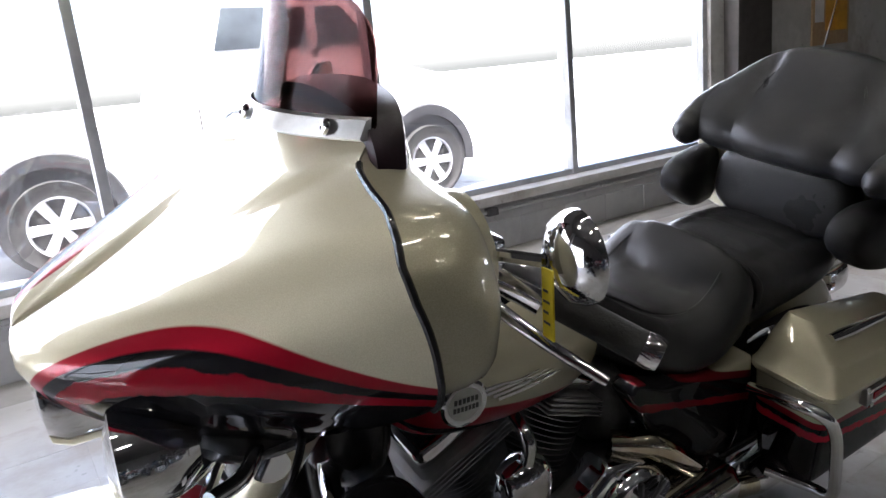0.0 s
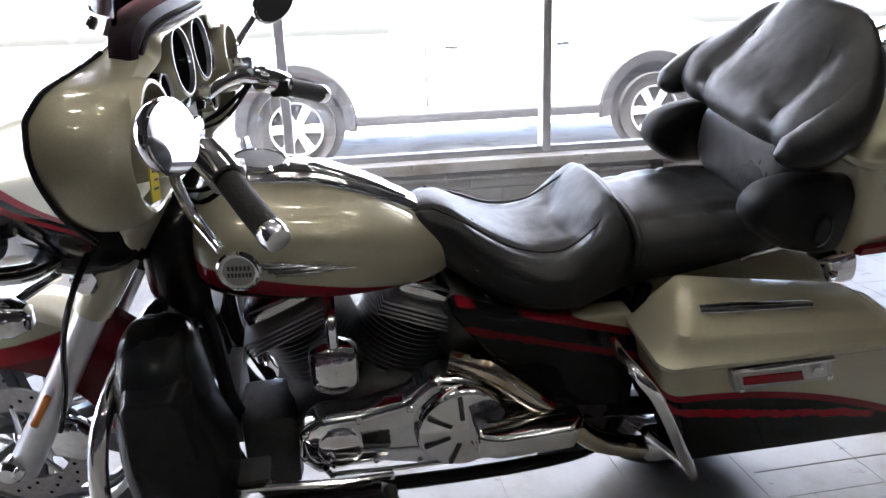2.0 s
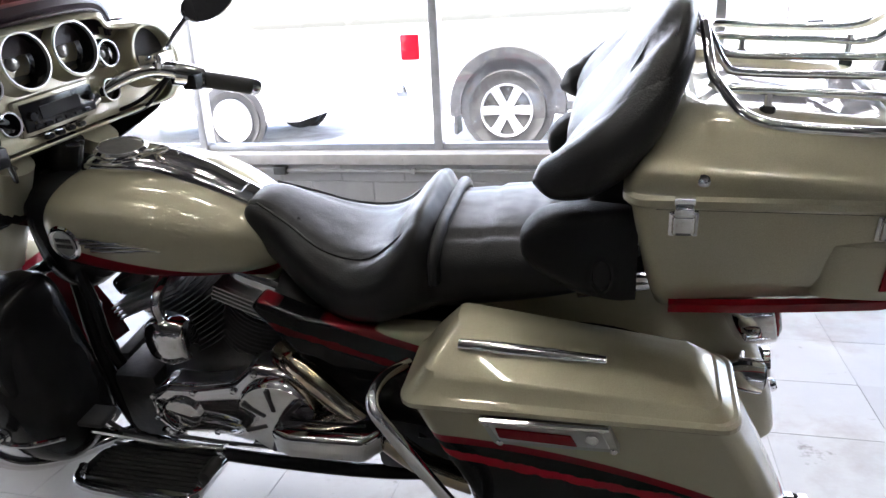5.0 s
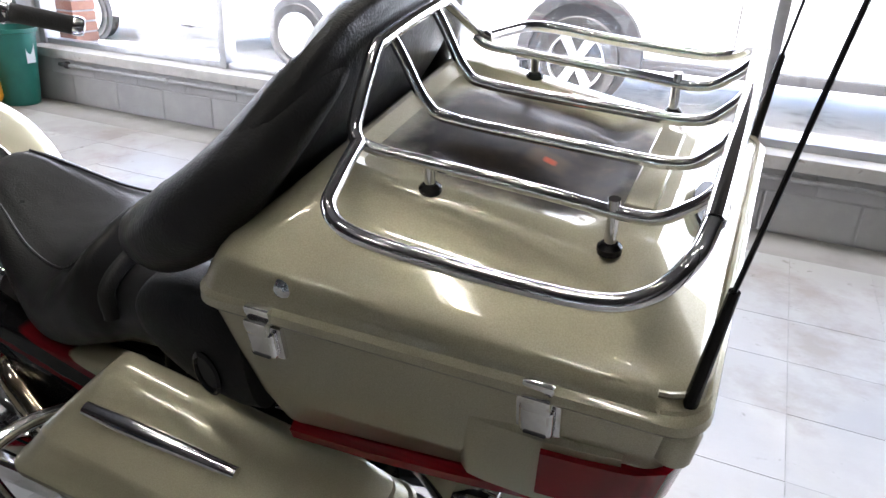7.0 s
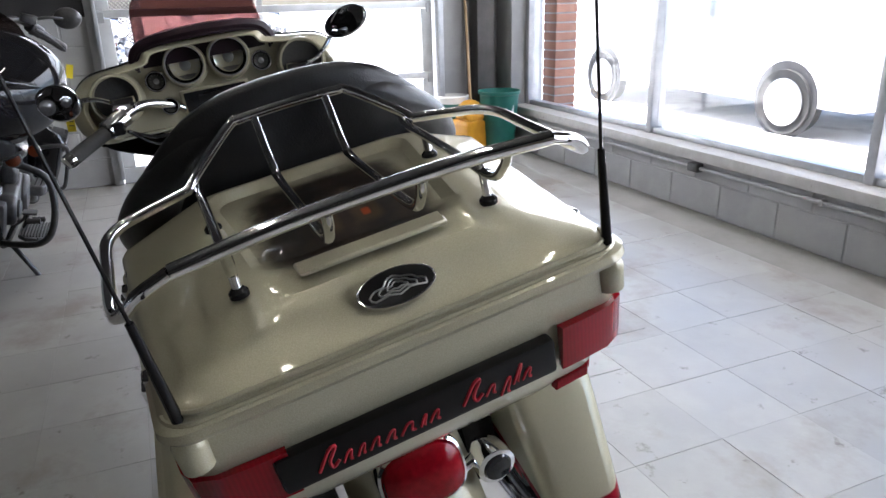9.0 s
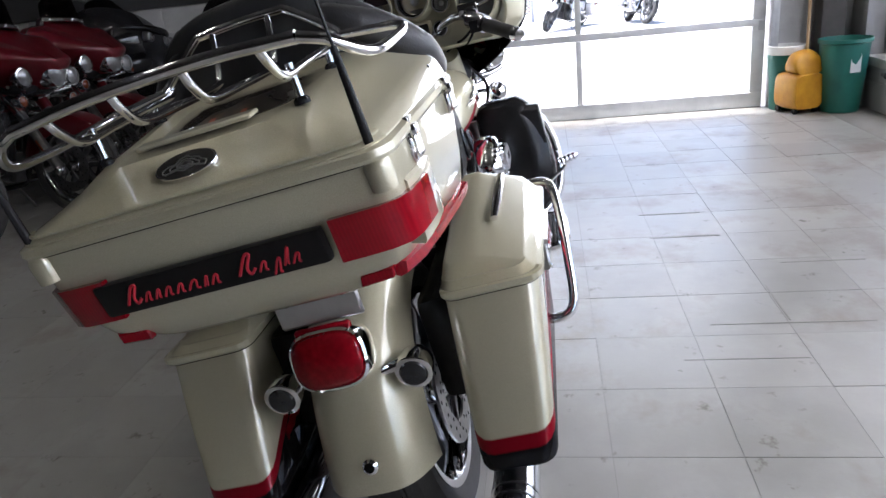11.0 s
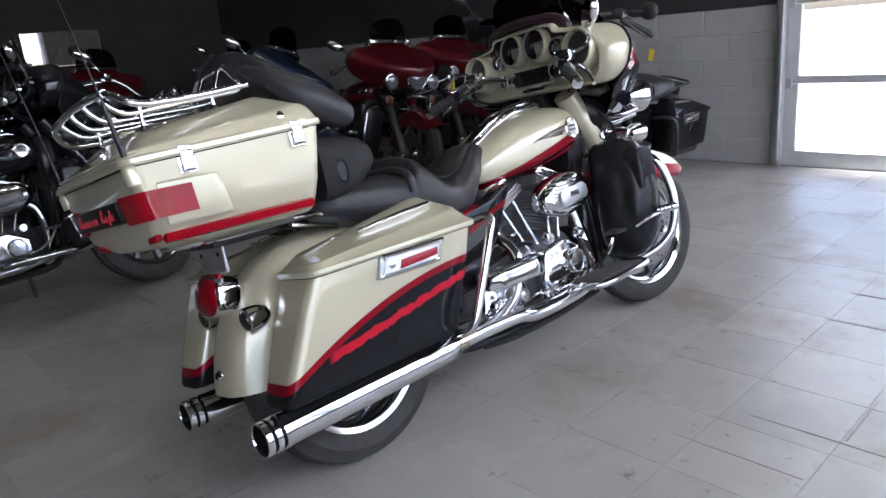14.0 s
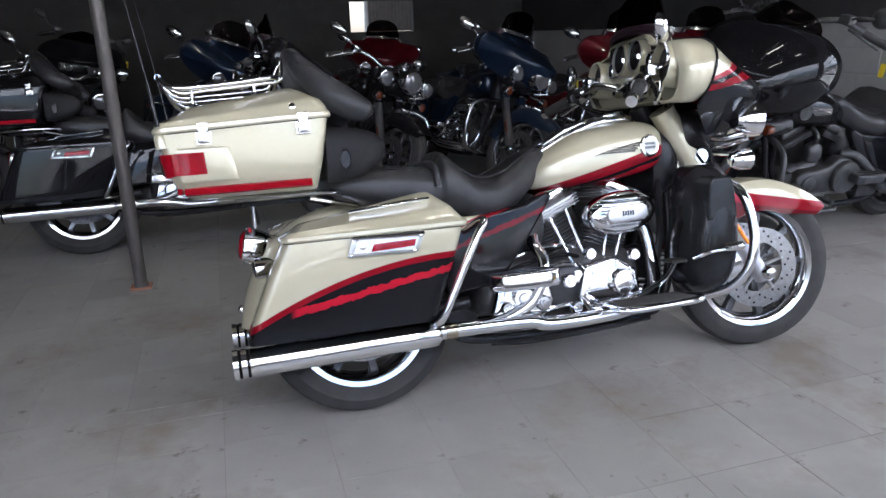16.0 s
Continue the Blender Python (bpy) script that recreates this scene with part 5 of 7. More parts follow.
        sg = part("turn_signal", lathe([(0.0, -0.05), (0.022, -0.045), (0.034, -0.02), (0.036, 0.02), (0.033, 0.024)], (0.625, s * 0.205, 0.712), (1, 0, 0), 24), chrome, bike, "bullet turn signal", steer=st)
        part("lens", lathe([(0.032, 0.022), (0.022, 0.030), (0, 0.033)], (0.625, s * 0.205, 0.712), (1, 0, 0), 22), amber, sg, steer=st)
        part("signal_stalk", tube([(0.57, s * 0.10, 0.735), (0.60, s * 0.16, 0.73), (0.615, s * 0.19, 0.722)], 0.009, 8), chrome, bike, steer=st)
    bm = bmesh.new()
    rings = []
    for a in np.linspace(168, 36, 34):
        r = 0.327 + 0.028 * max(0, (70 - a) / 34) ** 2
        x, z = 0.775 + r * math.cos(radians(a)), 0.305 + r * math.sin(radians(a))
        d = Vector((math.cos(radians(a)), 0, math.sin(radians(a))))
        w = 0.088 - 0.030 * max(0, (60 - a) / 24) ** 2
        depth = 0.10 - 0.055 * max(0, (68 - a) / 32) ** 1.5
        ring = []
        for j in range(19):
            u = -1 + j / 9
            drop = depth * max(0, abs(u) - 0.55) / 0.45 * (0.6 + 0.4 * abs(u)) + 0.016 * u * u
            ring.append(Vector((x, math.copysign(w * min(1, abs(u) * 1.35) ** 0.9, u), z)) - d * drop)
        rings.append(ring)
    skin(bm, rings, False, False, False)
    bmesh.ops.recalc_face_normals(bm, faces=bm.faces)
    bmesh.ops.solidify(bm, geom=bm.faces[:], thickness=0.004)
    part("front_fender", bm, pal["fender"], bike, "champagne front fender with red flames" if main else "", steer=stw)
    # fairing shell: an outline in the seam's plane, drawn forward to the nose
    half = [(0.0, 1.160), (0.08, 1.160), (0.16, 1.155), (0.186, 1.128), (0.24, 1.117), (0.32, 1.107), (0.365, 1.083), (0.39, 1.05), (0.402, 1.02), (0.399, 0.985), (0.384, 0.948), (0.335, 0.893), (0.25, 0.838), (0.14, 0.79), (0.0, 0.775)]

    def outline(low, n=5):
        flat_ = [Vector((0, y, max(z, low))) for y, z in half] + [Vector((0, -y, max(z, low))) for y, z in reversed(half[1:-1])]
        return catmull(flat_, n, True)

    nose = Vector((0.765, -0.006, 0.935))
    ring0 = outline(0.0)

    def seam_at(z):
        """How far forward the seam between the outer and inner fairing stands at a height."""
        return float(np.interp(z, (0.80, 0.92, 0.97, 1.05, 1.08, 1.105, 1.13, 1.152, 1.17), (0.375, 0.385, 0.400, 0.420, 0.424, 0.414, 0.386, 0.366, 0.364)))

    def shell(p, s):
        """A point of the nose shell: s is 1 at the seam and 0 at the nose."""
        edge = seam_at(p.z) + 0.28 * max(0.0, 1 - abs(p.y) / 0.34) * min(1.0, max(0.0, (0.93 - p.z) / 0.06))
        full = float(np.interp(p.z, (0.90, 0.96, 1.04, 1.13, 1.16), (2.5, 2.2, 1.5, 0.85, 0.75)))
        g = 1 - (math.sqrt(s ** (2 * full) + 0.002) - 0.0447) / (1.001 - 0.0447)
        return Vector((edge + (nose.x - edge) * g, nose.y + (p.y - nose.y) * s, nose.z + (p.z - nose.z) * s))

    if fairing_on:
        bm = bmesh.new()
        skin(bm, [[shell(p, s) for p in ring0] for s in (1.0, 0.97, 0.92, 0.85, 0.76, 0.66, 0.56, 0.46, 0.36, 0.27, 0.19, 0.12, 0.06, 0.02, 0.004)], True, False, False)
        bmesh.ops.holes_fill(bm, edges=[e for e in bm.edges if e.is_boundary and all(v.co.x > 0.70 for v in e.verts)])
        bmesh.ops.recalc_face_normals(bm, faces=bm.faces)
        bmesh.ops.solidify(bm, geom=bm.faces[:], thickness=0.006)
        fairing = part("fairing", bm, pal["nose"], bike, "champagne batwing fairing with a red and black stripe" if main else "", steer=st)
        wing = [p for p in outline(0.915)]
        bm = bmesh.new()
        mid = Vector((0, 0, 1.02))
        rings = []
        for f, s in ((0.0, 0.992), (0.15, 1.0), (0.40, 0.998), (0.65, 0.985), (0.82, 0.958), (0.94, 0.92), (1.0, 0.885), (0.96, 0.86)):
            row = []
            for p in wing:
                q = mid + (p - mid) * s
                x = seam_at(p.z) - 0.003
                row.append(Vector((x + (0.312 - x) * f, q.y, q.z)))
            rings.append(row)
        skin(bm, rings, True, False, False)
        bmesh.ops.recalc_face_normals(bm, faces=bm.faces)
        part("inner_fairing", bm, pal["paint"], fairing, steer=st)
        part("fairing_seam", tube([Vector((seam_at(p.z) - 0.001, p.y * 1.001, p.z)) for p in ring0 if p.z > 0.90 and p.y > 0.18], 0.0042, 6, 1), plastic, fairing, "black seam gasket", steer=st)
        part("fairing_seam", tube([Vector((seam_at(p.z) - 0.001, p.y * 1.001, p.z)) for p in ring0 if p.z > 0.90 and p.y < -0.18], 0.0042, 6, 1), plastic, fairing, "black seam gasket", steer=st)
        # inner panel
        bm = bmesh.new()
        skin(bm, [[Vector((x0, (mid + (p - mid) * s).y, (mid + (p - mid) * s).z)) for p in wing] for x0, s in ((0.35, 0.90), (0.352, 0.84), (0.37, 0.5), (0.375, 0.05))], True, False, True)
        dash = part("dashboard", bm, pal["paint"], bike, "champagne inner fairing with dials" if main else "", steer=st)
        rings_ = [(s * 0.265, 1.034, 0.062, 0) for s in (-1, 1)] + [(s * 0.062, 1.086, 0.054, 1) for s in (-1, 1)] + [(s * 0.150, 1.060, 0.027, 1) for s in (-1, 1)] + [(s * 0.132, 0.985, 0.023, 1) for s in (-1, 1)]
        for y, z, r, is_dial in rings_:
            x = (0.372 if r > 0.04 else 0.352) - 0.02 * min(1, abs(y) / 0.30)
            way = (-1, 0, 0.10)
            dp = 0.058 if r > 0.05 else 0.026
            pod = part("speaker" if not is_dial else "gauge", lathe([(r * 1.22, -0.01), (r * 1.14, dp * 0.7), (r * 1.06, dp), (r * 0.97, dp), (r * 0.92, dp * 0.2), (0, dp * 0.1)], (x, y, z), way, 36, caps=False), pal["paint"] if r > 0.05 else chrome, dash, "dark speaker in a round pod" if not is_dial else "chrome-rimmed round gauge", steer=st)
            if is_dial:
                part("gauge_rim", lathe([(r * 0.98, dp * 1.0), (r * 1.0, dp * 1.05), (r * 0.95, dp * 1.05), (r * 0.94, dp * 0.9)], (x, y, z), way, 32, caps=False), satin, pod, steer=st)
                part("gauge_well", lathe([(r * 0.955, dp * 0.985), (r * 0.885, dp * 0.285)], (x, y, z), way, 32, caps=False), plastic, pod, steer=st)
                part("gauge_ring", lathe([(r * 0.88, dp * 0.30), (r * 0.80, dp * 0.48), (r * 0.70, dp * 0.32)], (x, y, z), way, 28, caps=False), chrome, pod, steer=st)
                part("gauge_face", lathe([(r * 0.92, dp * 0.26), (0, dp * 0.27)], (x, y, z), way, 28), dial, pod, steer=st)
                bm = bmesh.new()
                for k in range(11):
                    a = radians(-40 + k * 26)
                    dirv = Vector((0, math.cos(a), math.sin(a)))
                    c = Vector((x, y, z)) + Vector(way).normalized() * (dp * 0.30) + dirv * r * 0.6
                    rbox(-0.0008, 0.0008, -r * 0.035, r * 0.035, -r * 0.035, r * 0.035, 0, 1, bm, Matrix.Translation(c))
                lathe([(r * 0.30, dp * 0.28), (r * 0.26, dp * 0.40), (r * 0.14, dp * 0.44), (0, dp * 0.45)], (x, y, z), way, 20, bm)
                tagged(part("dial_print", bm, plate_metal, pod, steer=st), "", "", "", "stuff")
            else:
                part("speaker_well", lathe([(r * 0.972, dp * 0.97), (r * 0.95, dp * 0.5)], (x, y, z), way, 32, caps=False), plastic, pod, steer=st)
                part("speaker_mesh", lathe([(r * 0.96, dp * 0.55), (r * 0.5, dp * 0.45), (0, dp * 0.42)], (x, y, z), way, 28), speaker_cloth, pod, steer=st)
        part("radio_surround", rbox(0.338, 0.372, -0.100, 0.100, 0.946, 1.020, 0.008), pal["paint"], dash, steer=st)
        radio = part("radio", rbox(0.331, 0.36, -0.090, 0.090, 0.956, 1.012, 0.004), dark_screen, dash, "black radio with buttons", steer=st)
        for k in range(6):
            part("button", rbox(0.328, 0.334, -0.072 + k * 0.026, -0.056 + k * 0.026, 0.960, 0.967, 0.001, 1), plastic, radio, steer=st)
        part("display", rbox(0.3295, 0.332, -0.05, 0.05, 0.975, 1.000, 0, 1), panel_black, radio, steer=st)
        for y in (-0.076, 0.076):
            part("knob", lathe([(0.009, 0), (0.008, 0.010), (0, 0.011)], (0.331, y, 0.987), (-1, 0, 0), 14), plastic, radio, steer=st)
        for k in range(4):
            part("warning_lamp", rbox(0.330, 0.345, -0.05 + k * 0.028, -0.032 + k * 0.028, 0.932, 0.942, 0.002, 1), dark_screen, dash, steer=st)
        # visor over the dials
        arch = [(-0.200, 1.105), (-0.196, 1.132), (-0.176, 1.158), (-0.135, 1.173), (-0.065, 1.180), (0.0, 1.182), (0.065, 1.180), (0.135, 1.173), (0.176, 1.158), (0.196, 1.132), (0.200, 1.105)]
        line = catmull([Vector((0, y, z)) for y, z in arch], 4)
        bm = bmesh.new()
        rings = []
        for p in line:
            d = Vector((0, p.y * 0.5, p.z - 1.02)).normalized()
            back = 0.300 + 0.040 * (abs(p.y) / 0.200) ** 2
            rings.append([p + Vector((x, 0, 0)) + d * h for x, h in ((back, -0.016), (back - 0.006, -0.004), (back, 0.010), (0.345, 0.012), (0.372, 0.004), (0.374, -0.014), (0.345, -0.018))])
        skin(bm, rings)
        visor = part("visor", bm, plum_pad, dash, "plum-black padded instrument visor", steer=st)
        # Added dark sheet that blackens the open space under the visor.
        bm = bmesh.new()
        skin(bm, [[Vector((0.3385 + 0.02 * (p.y / 0.2) ** 2, p.y * 0.985, z)) for z in np.linspace(1.100, max(1.103, p.z - 0.004), 6)] for p in line], False, False, False)
        bmesh.ops.recalc_face_normals(bm, faces=bm.faces)
        bmesh.ops.solidify(bm, geom=bm.faces[:], thickness=0.004)
        part("visor_face", bm, plum_pad, visor, steer=st)
        part("visor_edge", tube([p + Vector((0.296 + 0.040 * (abs(p.y) / 0.200) ** 2, 0, 0)) - Vector((0, p.y * 0.5, p.z - 1.02)).normalized() * 0.018 for p in line], 0.0040, 8, 1), plum_pad, visor, steer=st)
        # windscreen
        bm = bmesh.new()
        rows = []
        for k in range(12):
            f = k / 11
            z = 1.155 + 0.185 * f
            w = 0.182 * (1 - 0.16 * f) * (1.0 if f < 0.5 else math.sqrt(max(0.05, 1 - ((f - 0.5) / 0.53) ** 2)))
            rows.append([Vector((0.452 - 0.055 * f + 0.015 * f * f - 0.085 * (w * u / 0.18) ** 2, w * u, z)) for u in np.linspace(-1, 1, 21)])
        skin(bm, rows, False, False, False)
        bmesh.ops.recalc_face_normals(bm, faces=bm.faces)
        bmesh.ops.solidify(bm, geom=bm.faces[:], thickness=0.004)
        ws = part("windscreen", bm, tinted if main else smoked, bike, "dark plum tinted low windscreen" if main else "dark smoked windscreen", steer=st)
        bm = bmesh.new()
        skin(bm, [[Vector((0.455 + d - 0.085 * (y / 0.18) ** 2 - 0.45 * (z - 1.155), y, z)) for d, z in ((0.004, 1.149), (0.009, 1.152), (0.009, 1.172), (0.004, 1.175), (-0.004, 1.151))] for y in np.linspace(-0.178, 0.178, 22)])
        trim = part("screen_trim", bm, plate_metal, bike, "chrome windscreen trim with three screws", steer=st)
        for y in (-0.145, 0.0, 0.145):
            part("screw", lathe([(0.010, 0), (0.010, 0.004), (0.006, 0.007), (0.003, 0.004), (0, 0.004)], (0.462 - 0.085 * (y / 0.18) ** 2, y, 1.163), (1, y * -1.2, 0.4), 14), chrome, trim, steer=st)
    part("neck_cover", hull([(0.33, 0.10, 0.60, 0.84), (0.36, 0.125, 0.58, 0.86), (0.41, 0.12, 0.60, 0.87), (0.44, 0.08, 0.64, 0.86)], 3.0, 24, 10), plastic, bike)
    # headlamp
    hl = part("headlamp", lathe([(0.086, 0), (0.088, 0.065), (0.080, 0.085), (0.076, 0.080)], (0.662, 0, 0.862), (1, 0, -0.03), 36), chrome, bike, "round chrome headlamp", steer=st)
    part("lens", lathe([(0.077, 0.079), (0.05, 0.092), (0, 0.098)], (0.662, 0, 0.862), (1, 0, -0.03), 30), clear_lens, hl, steer=st)
    part("headlamp_nacelle", hull([(0.41, 0.13, 0.75, 0.90), (0.46, 0.17, 0.735, 0.90), (0.54, 0.17, 0.735, 0.88), (0.60, 0.13, 0.75, 0.86), (0.64, 0.08, 0.79, 0.85)], 2.8, 24, 14), plastic, bike, steer=st)
    for s in (-1, 1):
        part("lamp_bar", tube([(0.50, s * 0.10, 0.80), (0.55, s * 0.20, 0.79), (0.60, s * 0.245, 0.80)], 0.010, 10), bright, bike, steer=st)
        part("brake_hose", tube([(0.46, s * 0.16, 0.84), (0.50, s * 0.20, 0.76), (0.56, s * 0.16, 0.64), (0.60, s * 0.13, 0.50), (0.64, s * 0.11, 0.40)], 0.0055, 8), plastic, bike, steer=st)
        part("fork_clamp", tube([(0.515, s * 0.06, 0.735), (0.52, s * 0.115, 0.735), (0.525, s * 0.150, 0.735)], 0.026, 12), bright, bike, steer=stw)
    # handlebar and controls
    part("handlebar", tube([(0.135, -0.395, 0.928), (0.20, -0.305, 0.968), (0.275, -0.215, 1.01), (0.335, -0.13, 0.99), (0.36, -0.06, 0.95), (0.36, 0.06, 0.95), (0.335, 0.13, 0.99), (0.275, 0.215, 1.01), (0.20, 0.305, 0.968), (0.135, 0.395, 0.928)], 0.0145, 14), chrome, bike, "chrome handlebar", steer=st)
    for s in (-1, 1):
        gr = part("grip", tube([(0.205, s * 0.300, 0.969), (0.172, s * 0.348, 0.949), (0.142, s * 0.388, 0.931)], 0.0195, 16), rubber, bike, "black rubber grip with a chrome end", steer=st)
        part("grip_end", lathe([(0.0205, 0), (0.021, 0.012), (0.018, 0.022), (0.0, 0.024)], (0.142, s * 0.388, 0.931), (-0.6, s * 0.78, -0.33), 16), chrome, gr, steer=st)
        part("switch_housing", tube([(0.245, s * 0.25, 0.995), (0.225, s * 0.275, 0.984), (0.208, s * 0.298, 0.972)], 0.027, 14), chrome, bike, steer=st)
        part("switch_block", rbox(0.19, 0.23, s * 0.272 - 0.02, s * 0.272 + 0.02, 0.955, 0.99, 0.006), plastic, bike, steer=st)
        part("reservoir", rbox(0.25, 0.305, s * 0.245 - 0.032, s * 0.245 + 0.032, 1.005, 1.045, 0.01), chrome, bike, "chrome master cylinder", steer=st)
        part("lever", tube([(0.285, s * 0.275, 0.985), (0.275, s * 0.31, 0.972), (0.245, s * 0.36, 0.945), (0.205, s * 0.405, 0.915)], (0.009, 0.0065), 10), chrome, bike, "chrome hand lever", steer=st)
        part("mirror_stem", tube([(0.285, s * 0.27, 1.03), (0.30, s * 0.32, 1.05), (0.272 if s > 0 else 0.252, s * 0.375, 1.056 if s > 0 else 1.118)], 0.007, 8), chrome, bike, steer=st)
        mi = lathe([(0.0, 0.030), (0.030, 0.028), (0.052, 0.018), (0.060, 0.004), (0.060, -0.002), (0.056, -0.003)], (0, 0, 0), (1, 0, 0), 30)
        pose_m = Matrix.Translation((0.245, s * 0.396, 1.063) if s > 0 else (0.225, s * 0.402, 1.130)) @ Matrix.Rotation(radians(-14 if s > 0 else -34), 4, "Z") @ Matrix.Rotation(radians(6), 4, "Y") @ Matrix.Rotation(s * radians(18), 4, "X") @ Matrix.Diagonal((1, 1.0, 0.80, 1) if s > 0 else (1, 1.18, 0.66, 1))
        bmesh.ops.transform(mi, matrix=pose_m, verts=mi.verts)
        mi = part("mirror", mi, chrome, bike, "oval chrome rear-view mirror", steer=st)
        mg = lathe([(0.0555, -0.0032), (0.055, -0.005), (0.0, -0.005)], (0, 0, 0), (1, 0, 0), 30)
        bmesh.ops.transform(mg, matrix=pose_m, verts=mg.verts)
        part("mirror_glass", mg, mirror_glass, mi, steer=st)
        for k in range(2):
            part("control_cable", tube([(0.235, s * 0.26, 0.975), (0.30, s * 0.20, 0.93 - 0.02 * k), (0.38, s * 0.12, 0.90), (0.42, s * 0.05, 0.80), (0.38, s * 0.06, 0.62)], 0.0045, 6), plastic, bike, steer=None)
    if pal.get("tag"):
        tag = rbox(-0.001, 0.001, -0.011, 0.011, -0.072, 0.0, 0, 1, None, Matrix.Translation((0.275, 0.385, 1.052)) @ Matrix.Rotation(radians(-8), 4, "Z") @ Matrix.Rotation(radians(8), 4, "X"))
        tg = part("price_tag", tag, yellow, bike, "yellow paper tag on the clutch lever", steer=st)
        bm = bmesh.new()
        for k in range(4):
            rbox(-0.0016, 0.0016, -0.008, 0.002 + 0.003 * (k % 2), -0.024 - k * 0.011, -0.0215 - k * 0.011, 0, 1, bm, Matrix.Translation((0.275, 0.385, 1.052)) @ Matrix.Rotation(radians(-8), 4, "Z") @ Matrix.Rotation(radians(8), 4, "X"))
        tagged(part("tag_print", bm, dark_metal, tg, steer=st), "", "", "", "stuff")
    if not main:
        # Other bikes swap to darker materials that stand in for the showroom's shade.
        swap = {chrome: dimmed_chrome, satin: dark_metal, clear_lens: dimmed_lens, amber: dimmed_amber, plate_metal: dimmed_chrome, mirror_glass: dimmed_chrome, disc_metal: dark_metal}
        # dim: metal, fins and red lenses are darkened further.
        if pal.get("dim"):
            swap.update({chrome: dark_metal, dimmed_chrome: dark_metal, plate_metal: dark_metal, red_lens: dark_screen, fin_metal: plastic})
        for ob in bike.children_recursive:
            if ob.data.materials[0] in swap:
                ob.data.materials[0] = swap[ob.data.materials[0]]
    return bike


LEAN = Matrix.Rotation(radians(-12), 4, "X")
hero_pal = dict(main=True, turn=-7, paint=champagne, lid=lid_paint, bag=bag_paint, tank=tank_paint, cover=cover_paint, fender=fender_paint, nose=nose_paint, tag=True)
touring_bike("champagne, red and black touring motorcycle leaning on its stand", hero_pal, LEAN)


def plain_pal(p, turn, dim=False):
    return dict(main=False, turn=turn, paint=p, bag=p, tank=p, cover=p, fender=p, nose=p, dim=dim)


def shark_fairing(bike, paint):
    """A frame-mounted fairing with a sharp nose, two twin headlamps, vents and a low dark screen."""
    shell_ = part("fairing", hull([(0.26, 0.28, 0.94, 1.10), (0.30, 0.36, 0.86, 1.18), (0.42, 0.405, 0.79, 1.22), (0.54, 0.395, 0.75, 1.20), (0.64, 0.35, 0.75, 1.14), (0.72, 0.29, 0.78, 1.08), (0.78, 0.20, 0.83, 1.035), (0.81, 0.10, 0.88, 1.01), (0.815, 0.03, 0.93, 0.99)], 2.5, 40, 28), paint, bike, "black frame-mounted fairing with a sharp nose")
    brow = part("brow", tube([(0.60, -0.36, 1.00), (0.735, -0.24, 1.018), (0.80, -0.11, 1.022), (0.822, 0, 1.018), (0.80, 0.11, 1.022), (0.735, 0.24, 1.018), (0.60, 0.36, 1.00)], (0.006, 0.020, 0.026, 0.028, 0.026, 0.020, 0.006), 10), paint, shell_)
    part("chin", hull([(0.40, 0.26, 0.66, 0.80), (0.52, 0.27, 0.65, 0.80), (0.64, 0.24, 0.67, 0.82), (0.72, 0.15, 0.71, 0.84), (0.75, 0.06, 0.76, 0.84)], 2.6, 28, 14), plastic, shell_)
    for s in (-1, 1):
        tilt = Matrix.Translation((0.798, s * 0.094, 0.953)) @ Matrix.Rotation(s * radians(-18), 4, "Z") @ Matrix.Rotation(radians(4), 4, "Y")
        bowl = part("headlamp", rbox(-0.04, 0.018, -0.084, 0.084, -0.036, 0.036, 0.014, 3, None, tilt), dark_metal, shell_, "twin square lamps behind one lens")
        for dy in (-0.041, 0.041):
            part("reflector", lathe([(0.030, 0.0), (0.024, 0.004), (0.012, 0.006), (0, 0.010)], tilt @ Vector((0.018, dy, 0)), tilt.to_3x3() @ Vector((1, 0, 0)), 18), dimmed_chrome, bowl)
            part("lens", rbox(0.016, 0.024, dy - 0.037, dy + 0.037, -0.026, 0.026, 0.007, 2, None, tilt), dimmed_lens, bowl)
        vent = Matrix.Translation((0.62, s * 0.375, 0.96)) @ Matrix.Rotation(s * radians(-56), 4, "Z")
        part("vent", rbox(-0.006, 0.014, -0.09, 0.09, -0.022, 0.022, 0.008, 2, None, vent), plastic, shell_)
        part("turn_signal", lathe([(0.0, -0.04), (0.022, -0.03), (0.026, 0.0), (0.024, 0.012), (0, 0.016)], (0.60, s * 0.30, 0.74), (1, 0, 0), 18), dimmed_amber, bike)
    bm = bmesh.new()
    rows = []
    for k in range(9):
        f = k / 8
        w = 0.27 * (1 - 0.25 * f) * math.sqrt(max(0.06, 1 - (f * 0.96) ** 4))
        rows.append([Vector((0.60 - 0.20 * f - 0.20 * (w * u / 0.27) ** 2, w * u, 1.14 + 0.17 * f - 0.02 * u * u)) for u in np.linspace(-1, 1, 17)])
    skin(bm, rows, False, False, False)
    bmesh.ops.recalc_face_normals(bm, faces=bm.faces)
    bmesh.ops.solidify(bm, geom=bm.faces[:], thickness=0.004)
    part("windscreen", bm, smoked, bike, "low dark smoked windscreen")

# ---- other motorcycles of the showroom ----


def parked(source, x, y, yaw):
    return copy_thing(source, Matrix.Translation((x, y, 0)) @ Matrix.Rotation(radians(yaw), 4, "Z") @ LEAN)


ROW = "motorcycles of the showroom"
black_tourer = touring_bike("black touring motorcycle with a top case, parked in the row", plain_pal(black_paint, 10), Matrix.Translation((-1.16, 2.30, 0)) @ LEAN, True, True, ROW)
